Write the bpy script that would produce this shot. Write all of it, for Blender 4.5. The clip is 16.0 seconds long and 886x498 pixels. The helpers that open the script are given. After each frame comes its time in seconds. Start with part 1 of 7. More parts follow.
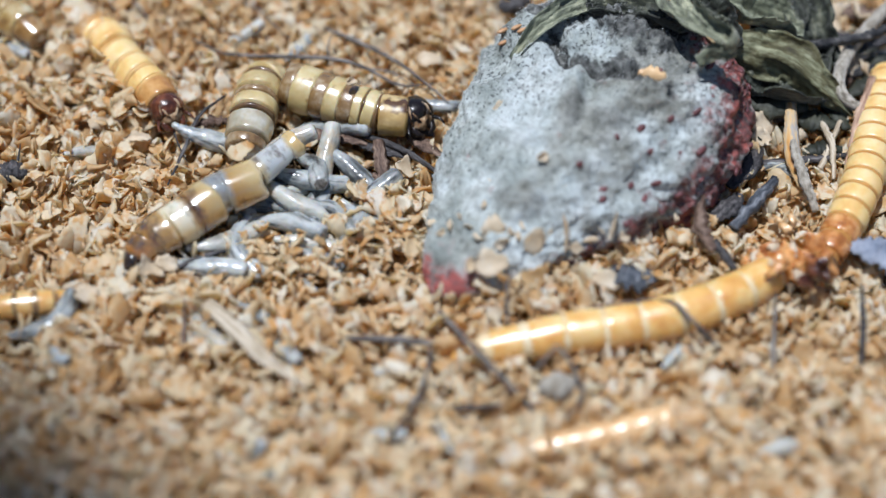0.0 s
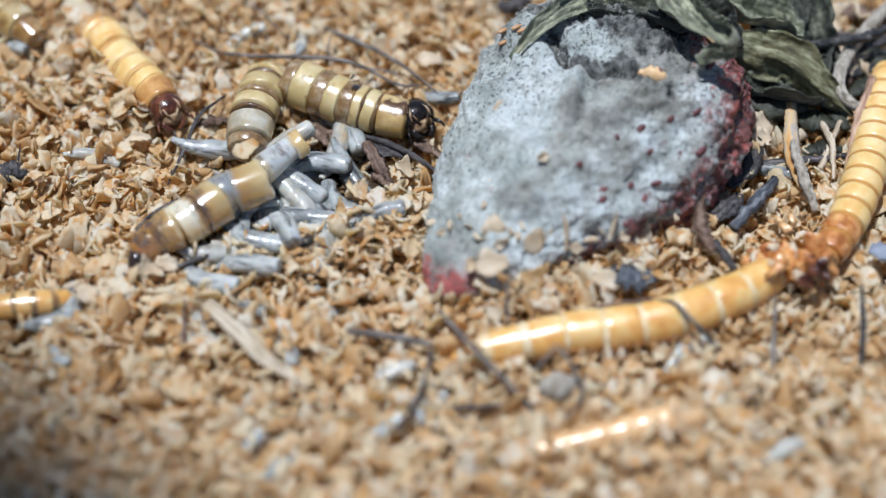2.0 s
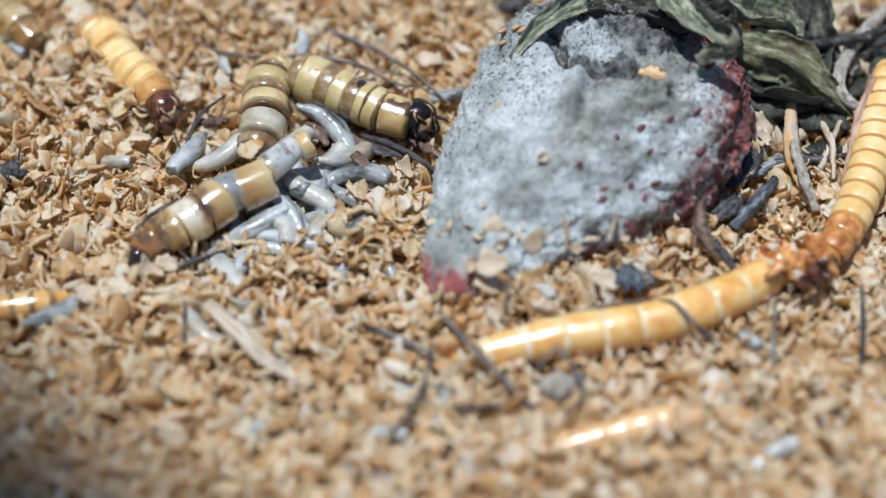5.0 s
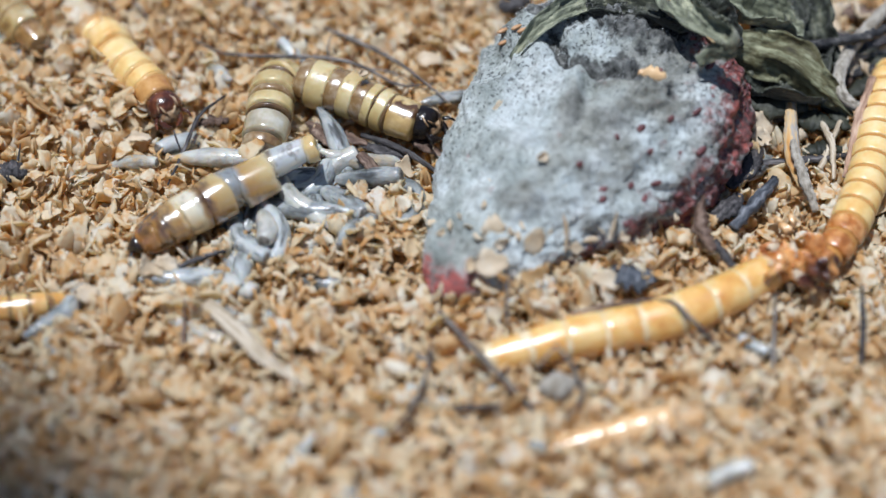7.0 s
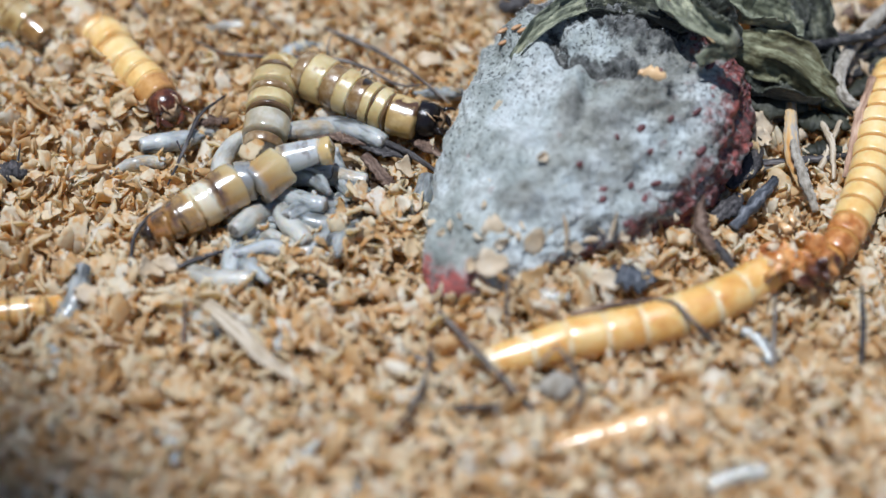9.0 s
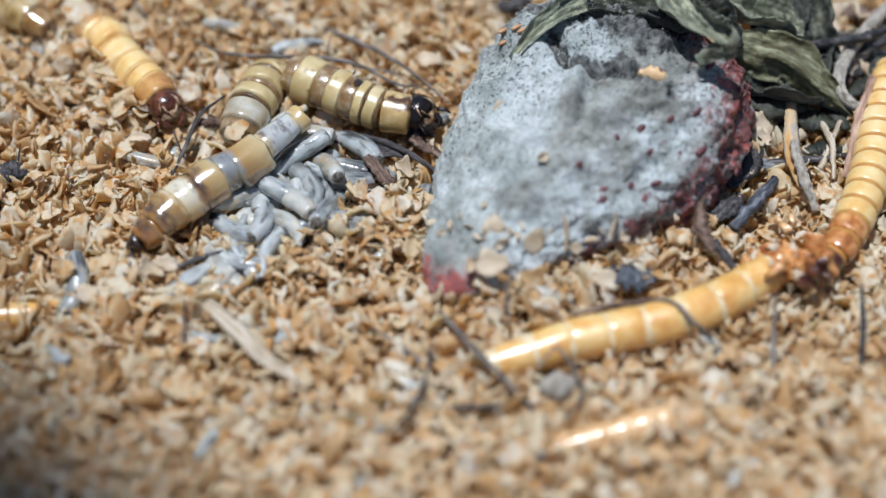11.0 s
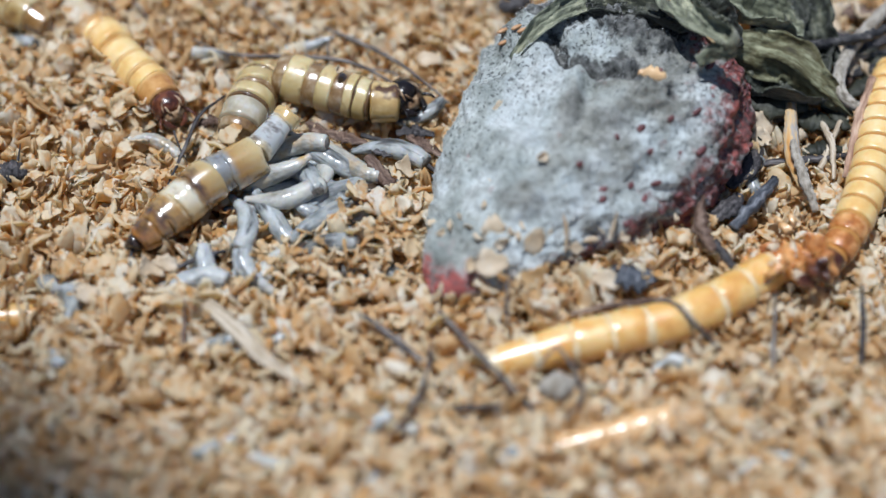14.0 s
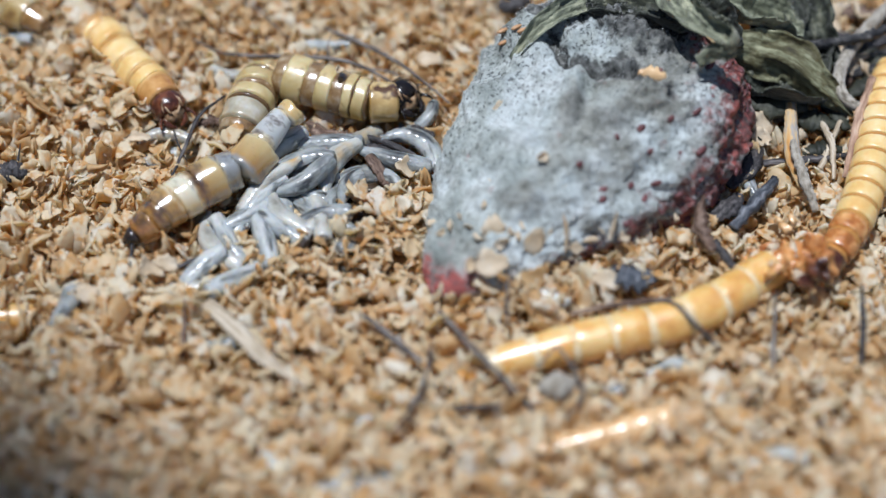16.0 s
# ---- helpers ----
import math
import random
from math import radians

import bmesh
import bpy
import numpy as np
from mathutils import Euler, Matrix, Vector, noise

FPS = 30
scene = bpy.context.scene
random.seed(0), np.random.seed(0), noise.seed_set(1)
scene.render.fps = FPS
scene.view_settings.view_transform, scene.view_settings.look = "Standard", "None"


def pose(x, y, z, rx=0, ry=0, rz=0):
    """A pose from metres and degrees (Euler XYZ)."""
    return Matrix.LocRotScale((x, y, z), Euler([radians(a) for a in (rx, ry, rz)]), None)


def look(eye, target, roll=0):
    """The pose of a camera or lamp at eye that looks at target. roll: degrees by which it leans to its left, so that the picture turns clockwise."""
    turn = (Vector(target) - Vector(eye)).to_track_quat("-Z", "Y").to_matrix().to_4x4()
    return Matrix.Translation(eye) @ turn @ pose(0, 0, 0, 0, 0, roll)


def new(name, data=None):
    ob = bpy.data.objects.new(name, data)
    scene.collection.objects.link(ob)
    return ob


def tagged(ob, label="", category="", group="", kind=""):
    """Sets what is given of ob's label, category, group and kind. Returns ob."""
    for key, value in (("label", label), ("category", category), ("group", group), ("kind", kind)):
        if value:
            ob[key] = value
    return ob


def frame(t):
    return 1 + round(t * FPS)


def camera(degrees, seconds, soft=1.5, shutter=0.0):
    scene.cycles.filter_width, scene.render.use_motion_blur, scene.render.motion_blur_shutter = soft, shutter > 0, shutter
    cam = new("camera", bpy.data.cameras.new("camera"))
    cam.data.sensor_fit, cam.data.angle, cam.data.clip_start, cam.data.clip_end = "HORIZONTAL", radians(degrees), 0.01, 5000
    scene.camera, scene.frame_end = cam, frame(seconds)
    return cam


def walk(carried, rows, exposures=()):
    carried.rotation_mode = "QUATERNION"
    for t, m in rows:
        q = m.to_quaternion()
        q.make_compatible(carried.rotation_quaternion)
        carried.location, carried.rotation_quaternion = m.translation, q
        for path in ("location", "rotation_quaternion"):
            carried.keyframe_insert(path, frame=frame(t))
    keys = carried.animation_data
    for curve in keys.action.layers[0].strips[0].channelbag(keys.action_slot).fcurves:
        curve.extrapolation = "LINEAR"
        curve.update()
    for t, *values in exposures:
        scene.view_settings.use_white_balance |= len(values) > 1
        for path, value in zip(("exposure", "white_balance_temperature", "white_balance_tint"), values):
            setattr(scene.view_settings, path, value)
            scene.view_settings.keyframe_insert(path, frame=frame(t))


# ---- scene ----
MM = 0.001
# a long macro lens that stands still before the tray
cam = camera(24.0, 16.0, soft=1.45)
cam.data.dof.use_dof = True
cam.data.dof.focus_distance = 0.2255
cam.data.dof.aperture_fstop = 8.8
EYE = (0.0, -0.1472, 0.1635)
walk(cam, [(0.0, look(EYE, (0, 0, 0))), (16.0, look(EYE, (0, 0, 0)))], exposures=[(0.0, -0.08, 5740, 10), (4.0, -0.08, 5740, 10), (8.0, -0.11, 5740, 10), (12.5, -0.15, 5740, 10), (16.0, -0.17, 5740, 10)])

# ---- daylight ----
SUN_FROM = Vector((-0.14, 0.02, 0.99)).normalized()
world = bpy.data.worlds.new("world")
scene.world = world
world.use_nodes = True
sky = world.node_tree.nodes.new("ShaderNodeTexSky")
sky.sky_type, sky.sun_disc = "NISHITA", False
sky.sun_elevation = math.asin(SUN_FROM.z)
sky.sun_rotation = math.atan2(SUN_FROM.x, SUN_FROM.y)
background = world.node_tree.nodes["Background"]
background.inputs["Strength"].default_value = 0.074
world.node_tree.links.new(sky.outputs[0], background.inputs["Color"])
sun_data = bpy.data.lights.new("sun", "SUN")
sun_data.energy, sun_data.angle, sun_data.color = 4.6, radians(0.6), (1.0, 0.97, 0.93)
sun = new("sun", sun_data)
sun.matrix_basis = look(SUN_FROM * 2, (0, 0, 0))


# ---- materials ----
def node(tree, kind, **settings):
    n = tree.nodes.new(kind)
    for key, value in settings.items():
        n.inputs[key].default_value = value
    return n


def ramp(tree, source, stops):
    n = tree.nodes.new("ShaderNodeValToRGB")
    while len(n.color_ramp.elements) < len(stops):
        n.color_ramp.elements.new(0.5)
    for e, (at, colour) in zip(n.color_ramp.elements, stops):
        e.position, e.color = at, (*colour, 1)
    tree.links.new(source, n.inputs[0])
    return n.outputs[0]


def noise_at(tree, coords, scale, detail=3.0, rough=0.6, stretch=None):
    n = node(tree, "ShaderNodeTexNoise", Scale=scale, Detail=detail, Roughness=rough)
    if stretch:
        m = node(tree, "ShaderNodeMapping", Scale=stretch)
        tree.links.new(coords, m.inputs[0])
        coords = m.outputs[0]
    tree.links.new(coords, n.inputs["Vector"])
    return n.outputs[0]


def mixed(tree, fac, a, b, mode="MIX"):
    n = tree.nodes.new("ShaderNodeMix")
    n.data_type, n.blend_type = "RGBA", mode
    for socket, value in ((n.inputs[0], fac), (n.inputs[6], a), (n.inputs[7], b)):
        if isinstance(value, (int, float)):
            socket.default_value = value
        elif isinstance(value, tuple):
            socket.default_value = (*value, 1)
        else:
            tree.links.new(value, socket)
    return n.outputs[2]


def material(name, stops, scale=400.0, roughness=0.6, bump=0.3, bump_scale=1500.0, vary=None, coat=0.0, sss=0.0,
             speck=None, stretch=None, rough_vary=0.0, thin=0.0, coat_rough=0.12, clear=0.0, stored="", belly=None, sheen=0.0):
    """stops: the colour ramp over a noise of that scale (per metre). vary: 'island' or 'object' spreads the ramp over the pieces."""
    m = bpy.data.materials.new(name)
    m.use_nodes = True
    t = m.node_tree
    b = t.nodes["Principled BSDF"]
    coords = t.nodes.new("ShaderNodeTexCoord").outputs["Object"]
    if stored:
        held = t.nodes.new("ShaderNodeAttribute")
        held.attribute_name = stored
        coords = held.outputs["Vector"]
    # alike pieces are cut from different places of the pattern
    shift = t.nodes.new("ShaderNodeVectorMath")
    shift.operation = "MULTIPLY_ADD"
    shift.inputs[1].default_value = (0.5, 0.31, 0.73)
    t.links.new(t.nodes.new("ShaderNodeObjectInfo").outputs["Random"], shift.inputs[0])
    t.links.new(coords, shift.inputs[2])
    coords = coords if stored else shift.outputs[0]
    grain = noise_at(t, coords, scale, stretch=stretch)
    if vary:
        info = t.nodes.new("ShaderNodeNewGeometry").outputs["Random Per Island"] if vary == "island" else t.nodes.new("ShaderNodeObjectInfo").outputs["Random"]
        mix = t.nodes.new("ShaderNodeMath")
        mix.operation = "MULTIPLY_ADD"
        mix.inputs[1].default_value = 0.45
        t.links.new(grain, mix.inputs[0])
        add = t.nodes.new("ShaderNodeMath")
        add.operation = "MULTIPLY_ADD"
        add.inputs[1].default_value, add.inputs[2].default_value = 0.86, -0.15
        t.links.new(info, add.inputs[0])
        t.links.new(add.outputs[0], mix.inputs[2])
        source = mix.outputs[0]
    else:
        source = grain
    colour = ramp(t, source, stops)
    if speck:
        low, high, tint, at_scale = speck[:4]
        spots = noise_at(t, coords, at_scale, 2.0, 0.5, stretch=speck[4] if len(speck) > 4 else None)
        mask = ramp(t, spots, [(low, (0, 0, 0)), (high, (1, 1, 1))])
        colour = mixed(t, mask, colour, tint)
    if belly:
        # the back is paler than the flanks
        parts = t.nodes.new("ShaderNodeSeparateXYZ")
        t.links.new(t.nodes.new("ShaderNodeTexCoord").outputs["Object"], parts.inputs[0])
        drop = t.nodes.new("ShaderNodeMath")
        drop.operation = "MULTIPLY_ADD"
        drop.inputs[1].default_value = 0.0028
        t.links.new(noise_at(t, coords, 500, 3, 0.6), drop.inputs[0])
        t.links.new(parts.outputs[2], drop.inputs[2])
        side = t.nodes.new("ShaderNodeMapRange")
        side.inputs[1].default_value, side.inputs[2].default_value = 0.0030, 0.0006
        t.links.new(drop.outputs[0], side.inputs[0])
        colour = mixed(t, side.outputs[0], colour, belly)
    t.links.new(colour, b.inputs["Base Color"])
    b.inputs["Sheen Weight"].default_value = sheen
    b.inputs["Roughness"].default_value = roughness
    if rough_vary:
        rr = t.nodes.new("ShaderNodeMapRange")
        rr.inputs[3].default_value, rr.inputs[4].default_value = roughness - rough_vary, roughness + rough_vary
        t.links.new(noise_at(t, coords, scale * 2.3), rr.inputs[0])
        t.links.new(rr.outputs[0], b.inputs["Roughness"])
    b.inputs["Coat Weight"].default_value = coat
    b.inputs["Coat Roughness"].default_value = coat_rough
    b.inputs["Transmission Weight"].default_value = clear
    b.inputs["IOR"].default_value = 1.4
    if sss:
        b.inputs["Subsurface Weight"].default_value = sss
        b.inputs["Subsurface Radius"].default_value = (1.0, 0.6, 0.3)
        b.inputs["Subsurface Scale"].default_value = 0.0012
    if bump:
        bn = node(t, "ShaderNodeBump", Strength=bump, Distance=0.0002)
        t.links.new(noise_at(t, coords, bump_scale, 4.0, 0.65), bn.inputs["Height"])
        t.links.new(bn.outputs[0], b.inputs["Normal"])
    if thin:
        # light shines through the thin husk
        glow = t.nodes.new("ShaderNodeBsdfTranslucent")
        t.links.new(mixed(t, 1.0, colour, (1.0, 0.90, 0.62), "MULTIPLY"), glow.inputs[0])
        mix = t.nodes.new("ShaderNodeMixShader")
        mix.inputs[0].default_value = thin
        t.links.new(b.outputs[0], mix.inputs[1])
        t.links.new(glow.outputs[0], mix.inputs[2])
        t.links.new(mix.outputs[0], t.nodes["Material Output"].inputs["Surface"])
    return m


BRAN_STOPS = [(0.0, (0.56, 0.375, 0.175)), (0.16, (0.78, 0.585, 0.315)), (0.36, (0.87, 0.745, 0.50)), (0.64, (0.91, 0.85, 0.665)), (1.0, (0.93, 0.925, 0.865))]
M_BRAN = material("bran", BRAN_STOPS, 750, 0.4, 0.5, 1800, vary="island", thin=0.52, speck=(0.50, 0.66, (0.78, 0.505, 0.20), 900))
M_FLAKE = material("bran_flake", BRAN_STOPS, 750, 0.4, 0.5, 1800, vary="object", thin=0.52, speck=(0.50, 0.66, (0.78, 0.505, 0.20), 900))
M_PALE = material("pale_flake", [(0.25, (0.62, 0.48, 0.30)), (0.5, (0.76, 0.64, 0.46)), (0.75, (0.83, 0.75, 0.61))], 500, 0.5, 0.35, 2200, thin=0.3)
M_GROUND = material("bran_dust", [(0.2, (0.14, 0.08, 0.034)), (0.5, (0.38, 0.245, 0.115)), (0.8, (0.56, 0.40, 0.22))], 900, 0.8, 1.0, 1800)
# wet, and near black to paint in the deep shade between the larvae
M_WET_SHADED_BRAN = material("wet_bran", [(0.0, (0.02, 0.012, 0.006)), (0.4, (0.07, 0.042, 0.020)), (0.8, (0.17, 0.11, 0.055)), (1.0, (0.32, 0.22, 0.12))], 700, 0.3, 0.5, 1800, vary="island")
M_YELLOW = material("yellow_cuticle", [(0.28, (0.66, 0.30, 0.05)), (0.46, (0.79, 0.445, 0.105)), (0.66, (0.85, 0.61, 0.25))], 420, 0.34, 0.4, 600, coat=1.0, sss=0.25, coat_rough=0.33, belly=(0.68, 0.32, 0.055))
M_YELLOW.node_tree.nodes["Principled BSDF"].inputs["Coat IOR"].default_value = 2.0
M_YELLOW_BAND = material("tan_band", [(0.3, (0.42, 0.19, 0.04)), (0.7, (0.58, 0.30, 0.08))], 400, 0.4, 0.12, 1800, coat=0.3)
M_JOINT = material("pale_joint_skin", [(0.3, (0.66, 0.46, 0.20)), (0.7, (0.82, 0.70, 0.48))], 400, 0.36, 0.3, 900, coat=0.8, coat_rough=0.32)
M_BUTTER = material("pale_yellow_cuticle", [(0.27, (0.66, 0.36, 0.095)), (0.46, (0.78, 0.53, 0.20)), (0.66, (0.83, 0.65, 0.34))], 320, 0.36, 0.25, 800, coat=0.6, sss=0.25, coat_rough=0.3)
M_AMBER_BAND = material("amber_fold", [(0.3, (0.62, 0.36, 0.11)), (0.7, (0.74, 0.50, 0.21))], 400, 0.4, 0.12, 1800, coat=0.5)
M_TAN = material("orange_tan_cuticle", [(0.3, (0.66, 0.38, 0.15)), (0.7, (0.80, 0.56, 0.30))], 300, 0.25, 0.35, 700, coat=1.0, coat_rough=0.28)
M_TAN.node_tree.nodes["Principled BSDF"].inputs["Coat IOR"].default_value = 1.75
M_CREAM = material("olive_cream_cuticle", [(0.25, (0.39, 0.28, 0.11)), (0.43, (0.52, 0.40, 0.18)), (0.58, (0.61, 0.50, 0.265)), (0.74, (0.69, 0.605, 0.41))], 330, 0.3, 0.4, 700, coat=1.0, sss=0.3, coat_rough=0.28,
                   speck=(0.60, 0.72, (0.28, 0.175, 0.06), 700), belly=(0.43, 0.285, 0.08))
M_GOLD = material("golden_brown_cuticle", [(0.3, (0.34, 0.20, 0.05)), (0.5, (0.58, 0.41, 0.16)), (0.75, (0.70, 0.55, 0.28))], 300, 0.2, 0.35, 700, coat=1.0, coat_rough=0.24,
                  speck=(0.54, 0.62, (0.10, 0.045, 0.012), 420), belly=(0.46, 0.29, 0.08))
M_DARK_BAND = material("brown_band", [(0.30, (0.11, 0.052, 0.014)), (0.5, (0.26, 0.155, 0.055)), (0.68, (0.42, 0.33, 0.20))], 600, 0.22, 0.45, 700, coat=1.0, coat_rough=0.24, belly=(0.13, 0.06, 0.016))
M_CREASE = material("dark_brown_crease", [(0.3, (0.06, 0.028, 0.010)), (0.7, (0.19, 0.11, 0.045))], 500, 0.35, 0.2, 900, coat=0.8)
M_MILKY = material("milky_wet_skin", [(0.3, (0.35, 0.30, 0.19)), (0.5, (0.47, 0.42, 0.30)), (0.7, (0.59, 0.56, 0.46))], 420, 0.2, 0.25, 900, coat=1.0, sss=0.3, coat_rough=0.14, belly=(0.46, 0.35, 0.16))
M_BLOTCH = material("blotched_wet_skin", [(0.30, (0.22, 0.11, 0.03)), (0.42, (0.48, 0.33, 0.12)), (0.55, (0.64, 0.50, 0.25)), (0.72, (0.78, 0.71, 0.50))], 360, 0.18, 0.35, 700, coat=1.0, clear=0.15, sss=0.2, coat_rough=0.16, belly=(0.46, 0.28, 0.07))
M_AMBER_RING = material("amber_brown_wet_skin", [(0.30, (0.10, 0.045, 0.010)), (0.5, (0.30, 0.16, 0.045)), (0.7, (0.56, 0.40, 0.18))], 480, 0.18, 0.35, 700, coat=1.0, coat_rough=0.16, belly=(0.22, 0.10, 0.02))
for wet, ior in ((M_DARK_BAND, 1.9), (M_BLOTCH, 2.1), (M_AMBER_RING, 2.0), (M_MILKY, 2.0), (M_GOLD, 1.9)):
    wet.node_tree.nodes["Principled BSDF"].inputs["Coat IOR"].default_value = ior


def torn_skin():
    """Wet skin, told off along the body in millimetres from the torn end: clear gut, gold plates, a milky ring, brown blotches."""
    m = material("torn_wet_skin", [(0.3, (0.7, 0.7, 0.7)), (0.7, (1, 1, 1))], 420, 0.16, 0.35, 650, coat=1.0, sss=0.15, coat_rough=0.2, stored="body")
    t = m.node_tree
    b = t.nodes["Principled BSDF"]
    b.inputs["Coat IOR"].default_value = 2.2
    held = t.nodes.new("ShaderNodeAttribute")
    held.attribute_name = "body"
    parts = t.nodes.new("ShaderNodeSeparateXYZ")
    t.links.new(held.outputs["Vector"], parts.inputs[0])

    def linear(source, k, add):
        n = t.nodes.new("ShaderNodeMath")
        n.operation = "MULTIPLY_ADD"
        t.links.new(source, n.inputs[0])
        n.inputs[1].default_value = k
        if isinstance(add, float):
            n.inputs[2].default_value = add
        else:
            t.links.new(add, n.inputs[2])
        return n.outputs[0]
    at = linear(parts.outputs[0], 1 / 0.0231, linear(noise_at(t, held.outputs["Vector"], 330, 3, 0.6), 0.075, -0.0375))
    gold, pale, milk, clear, dark = (0.41, 0.245, 0.062), (0.55, 0.42, 0.185), (0.73, 0.68, 0.53), (0.28, 0.29, 0.285), (0.085, 0.036, 0.010)
    colour = ramp(t, at, [(mm / 23.1, c) for mm, c in (
        (0.0, (0.62, 0.44, 0.17)), (0.9, (0.62, 0.44, 0.17)), (1.4, (0.58, 0.59, 0.56)), (4.6, (0.46, 0.47, 0.445)), (5.4, (0.60, 0.52, 0.34)), (6.2, pale), (8.6, gold), (9.4, clear), (10.9, (0.27, 0.28, 0.27)), (11.3, pale), (13.2, gold),
        (13.8, (0.20, 0.095, 0.025)), (14.3, (0.40, 0.25, 0.08)), (14.7, milk), (16.3, (0.72, 0.64, 0.44)), (16.8, gold), (18.3, (0.46, 0.28, 0.08)), (18.7, (0.16, 0.07, 0.018)), (19.3, (0.50, 0.28, 0.07)), (21.0, (0.40, 0.18, 0.035)), (22.6, dark))])
    # brown blotches, thick on the hind rings, and fine dark lines in the clear skin
    blots = noise_at(t, held.outputs["Vector"], 640, 4, 0.66, stretch=(1, 0.5, 0.5))
    thick = ramp(t, at, [(mm / 23.1, (v, v, v)) for mm, v in ((0.5, 0.0), (2.5, 0.0), (8.8, 0.0), (10.2, 0.09), (11.4, 0.0), (13.0, 0.03), (14.0, 0.12), (15.0, 0.0), (16.2, 0.0), (17.2, 0.075), (21.0, 0.10))])
    colour = mixed(t, ramp(t, linear(thick, 1.0, blots), [(0.54, (0, 0, 0)), (0.72, (0.9, 0.9, 0.9))]), colour, (0.07, 0.036, 0.016))
    # amber flanks under a paler back, but for the clear gut
    side = t.nodes.new("ShaderNodeMapRange")
    side.inputs[1].default_value, side.inputs[2].default_value = 0.0021, 0.0002
    t.links.new(linear(noise_at(t, held.outputs["Vector"], 500, 3, 0.6), 0.002, linear(parts.outputs[2], 1.0, -0.001)), side.inputs[0])
    rear = ramp(t, at, [(5.0 / 23.1, (0, 0, 0)), (6.5 / 23.1, (0.75, 0.75, 0.75))])
    amber = mixed(t, 1.0, side.outputs[0], rear, "MULTIPLY")
    colour = mixed(t, amber, colour, mixed(t, 1.0, colour, (0.80, 0.54, 0.20), "MULTIPLY"))
    t.links.new(colour, b.inputs["Base Color"])
    return m


M_TORN = torn_skin()
M_TAIL = material("black_tail_shell", [(0.3, (0.015, 0.011, 0.010)), (0.7, (0.07, 0.045, 0.03))], 500, 0.2, 0.3, 900, coat=0.8)
M_ORANGE = material("wet_orange_tissue", [(0.3, (0.13, 0.034, 0.009)), (0.46, (0.46, 0.17, 0.038)), (0.66, (0.76, 0.42, 0.16))], 600, 0.22, 0.8, 1400, coat=1.0, sss=0.2)
M_NECK = material("orange_neck_plate", [(0.3, (0.38, 0.16, 0.04)), (0.5, (0.56, 0.30, 0.095)), (0.7, (0.72, 0.48, 0.20))], 400, 0.25, 0.15, 900, coat=1.0, coat_rough=0.16)
M_HEAD = material("black_brown_shell", [(0.3, (0.006, 0.005, 0.005)), (0.7, (0.018, 0.012, 0.010))], 600, 0.22, 0.7, 900, coat=0.2)
M_RED_HEAD = material("red_brown_shell", [(0.3, (0.022, 0.008, 0.005)), (0.5, (0.085, 0.026, 0.012)), (0.7, (0.22, 0.075, 0.03))], 700, 0.22, 1.0, 520, coat=0.8)
M_FACE = material("pale_brown_mouthparts", [(0.40, (0.02, 0.012, 0.008)), (0.5, (0.26, 0.15, 0.07)), (0.62, (0.58, 0.43, 0.27))], 700, 0.4, 0.3, 1500, coat=0.3)
LARVA_TINTS = [
    ([(0.30, (0.161, 0.171, 0.167)), (0.42, (0.322, 0.340, 0.331)), (0.55, (0.456, 0.475, 0.459)), (0.72, (0.564, 0.574, 0.543))], (0.52, 0.68, (0.06, 0.063, 0.063), 1500, (0.2, 1, 1))),
    ([(0.30, (0.232, 0.221, 0.185)), (0.42, (0.385, 0.375, 0.330)), (0.55, (0.509, 0.502, 0.452)), (0.72, (0.590, 0.566, 0.471))], (0.57, 0.76, (0.50, 0.33, 0.13), 360)),
    ([(0.30, (0.107, 0.116, 0.114)), (0.42, (0.223, 0.238, 0.234)), (0.55, (0.358, 0.375, 0.364)), (0.72, (0.483, 0.496, 0.471))], (0.51, 0.68, (0.05, 0.053, 0.053), 1300, (0.22, 1, 1)))]
M_LARVAE = [material("larva_skin", tint, 620, 0.34, 1.0, 1500, coat=0.6, sss=0.3, coat_rough=0.2, speck=spots, stored="body", stretch=(0.45, 1, 1)) for tint, spots in LARVA_TINTS]
M_SPIRACLE = material("dark_larva_tip", [(0.35, (0.05, 0.042, 0.035)), (0.65, (0.26, 0.235, 0.20))], 2600, 0.35, 0.3, 1800, coat=0.6)
M_TWIG = material("grey_bark", [(0.30, (0.04, 0.033, 0.03)), (0.48, (0.13, 0.112, 0.10)), (0.64, (0.27, 0.24, 0.215)), (0.76, (0.42, 0.38, 0.34))], 2600, 0.65, 1.0, 2600, stretch=(0.16, 1, 1), stored="body")
M_DARK = material("dark_bark", [(0.30, (0.012, 0.011, 0.012)), (0.50, (0.05, 0.046, 0.047)), (0.66, (0.13, 0.12, 0.12)), (0.78, (0.26, 0.24, 0.235))], 2400, 0.55, 1.0, 2400, stretch=(0.16, 1, 1), stored="body")
M_CHAR = material("charred_bark", [(0.30, (0.008, 0.008, 0.009)), (0.52, (0.03, 0.029, 0.03)), (0.62, (0.12, 0.115, 0.11)), (0.72, (0.46, 0.44, 0.40))], 1500, 0.5, 1.0, 2000, stretch=(0.3, 1, 1), stored="body")
M_SLATE = material("slate_grey_bark", [(0.30, (0.014, 0.016, 0.02)), (0.48, (0.06, 0.067, 0.08)), (0.62, (0.15, 0.16, 0.18)), (0.76, (0.32, 0.33, 0.35))], 1800, 0.5, 1.0, 2000, stretch=(0.2, 1, 1), stored="body")
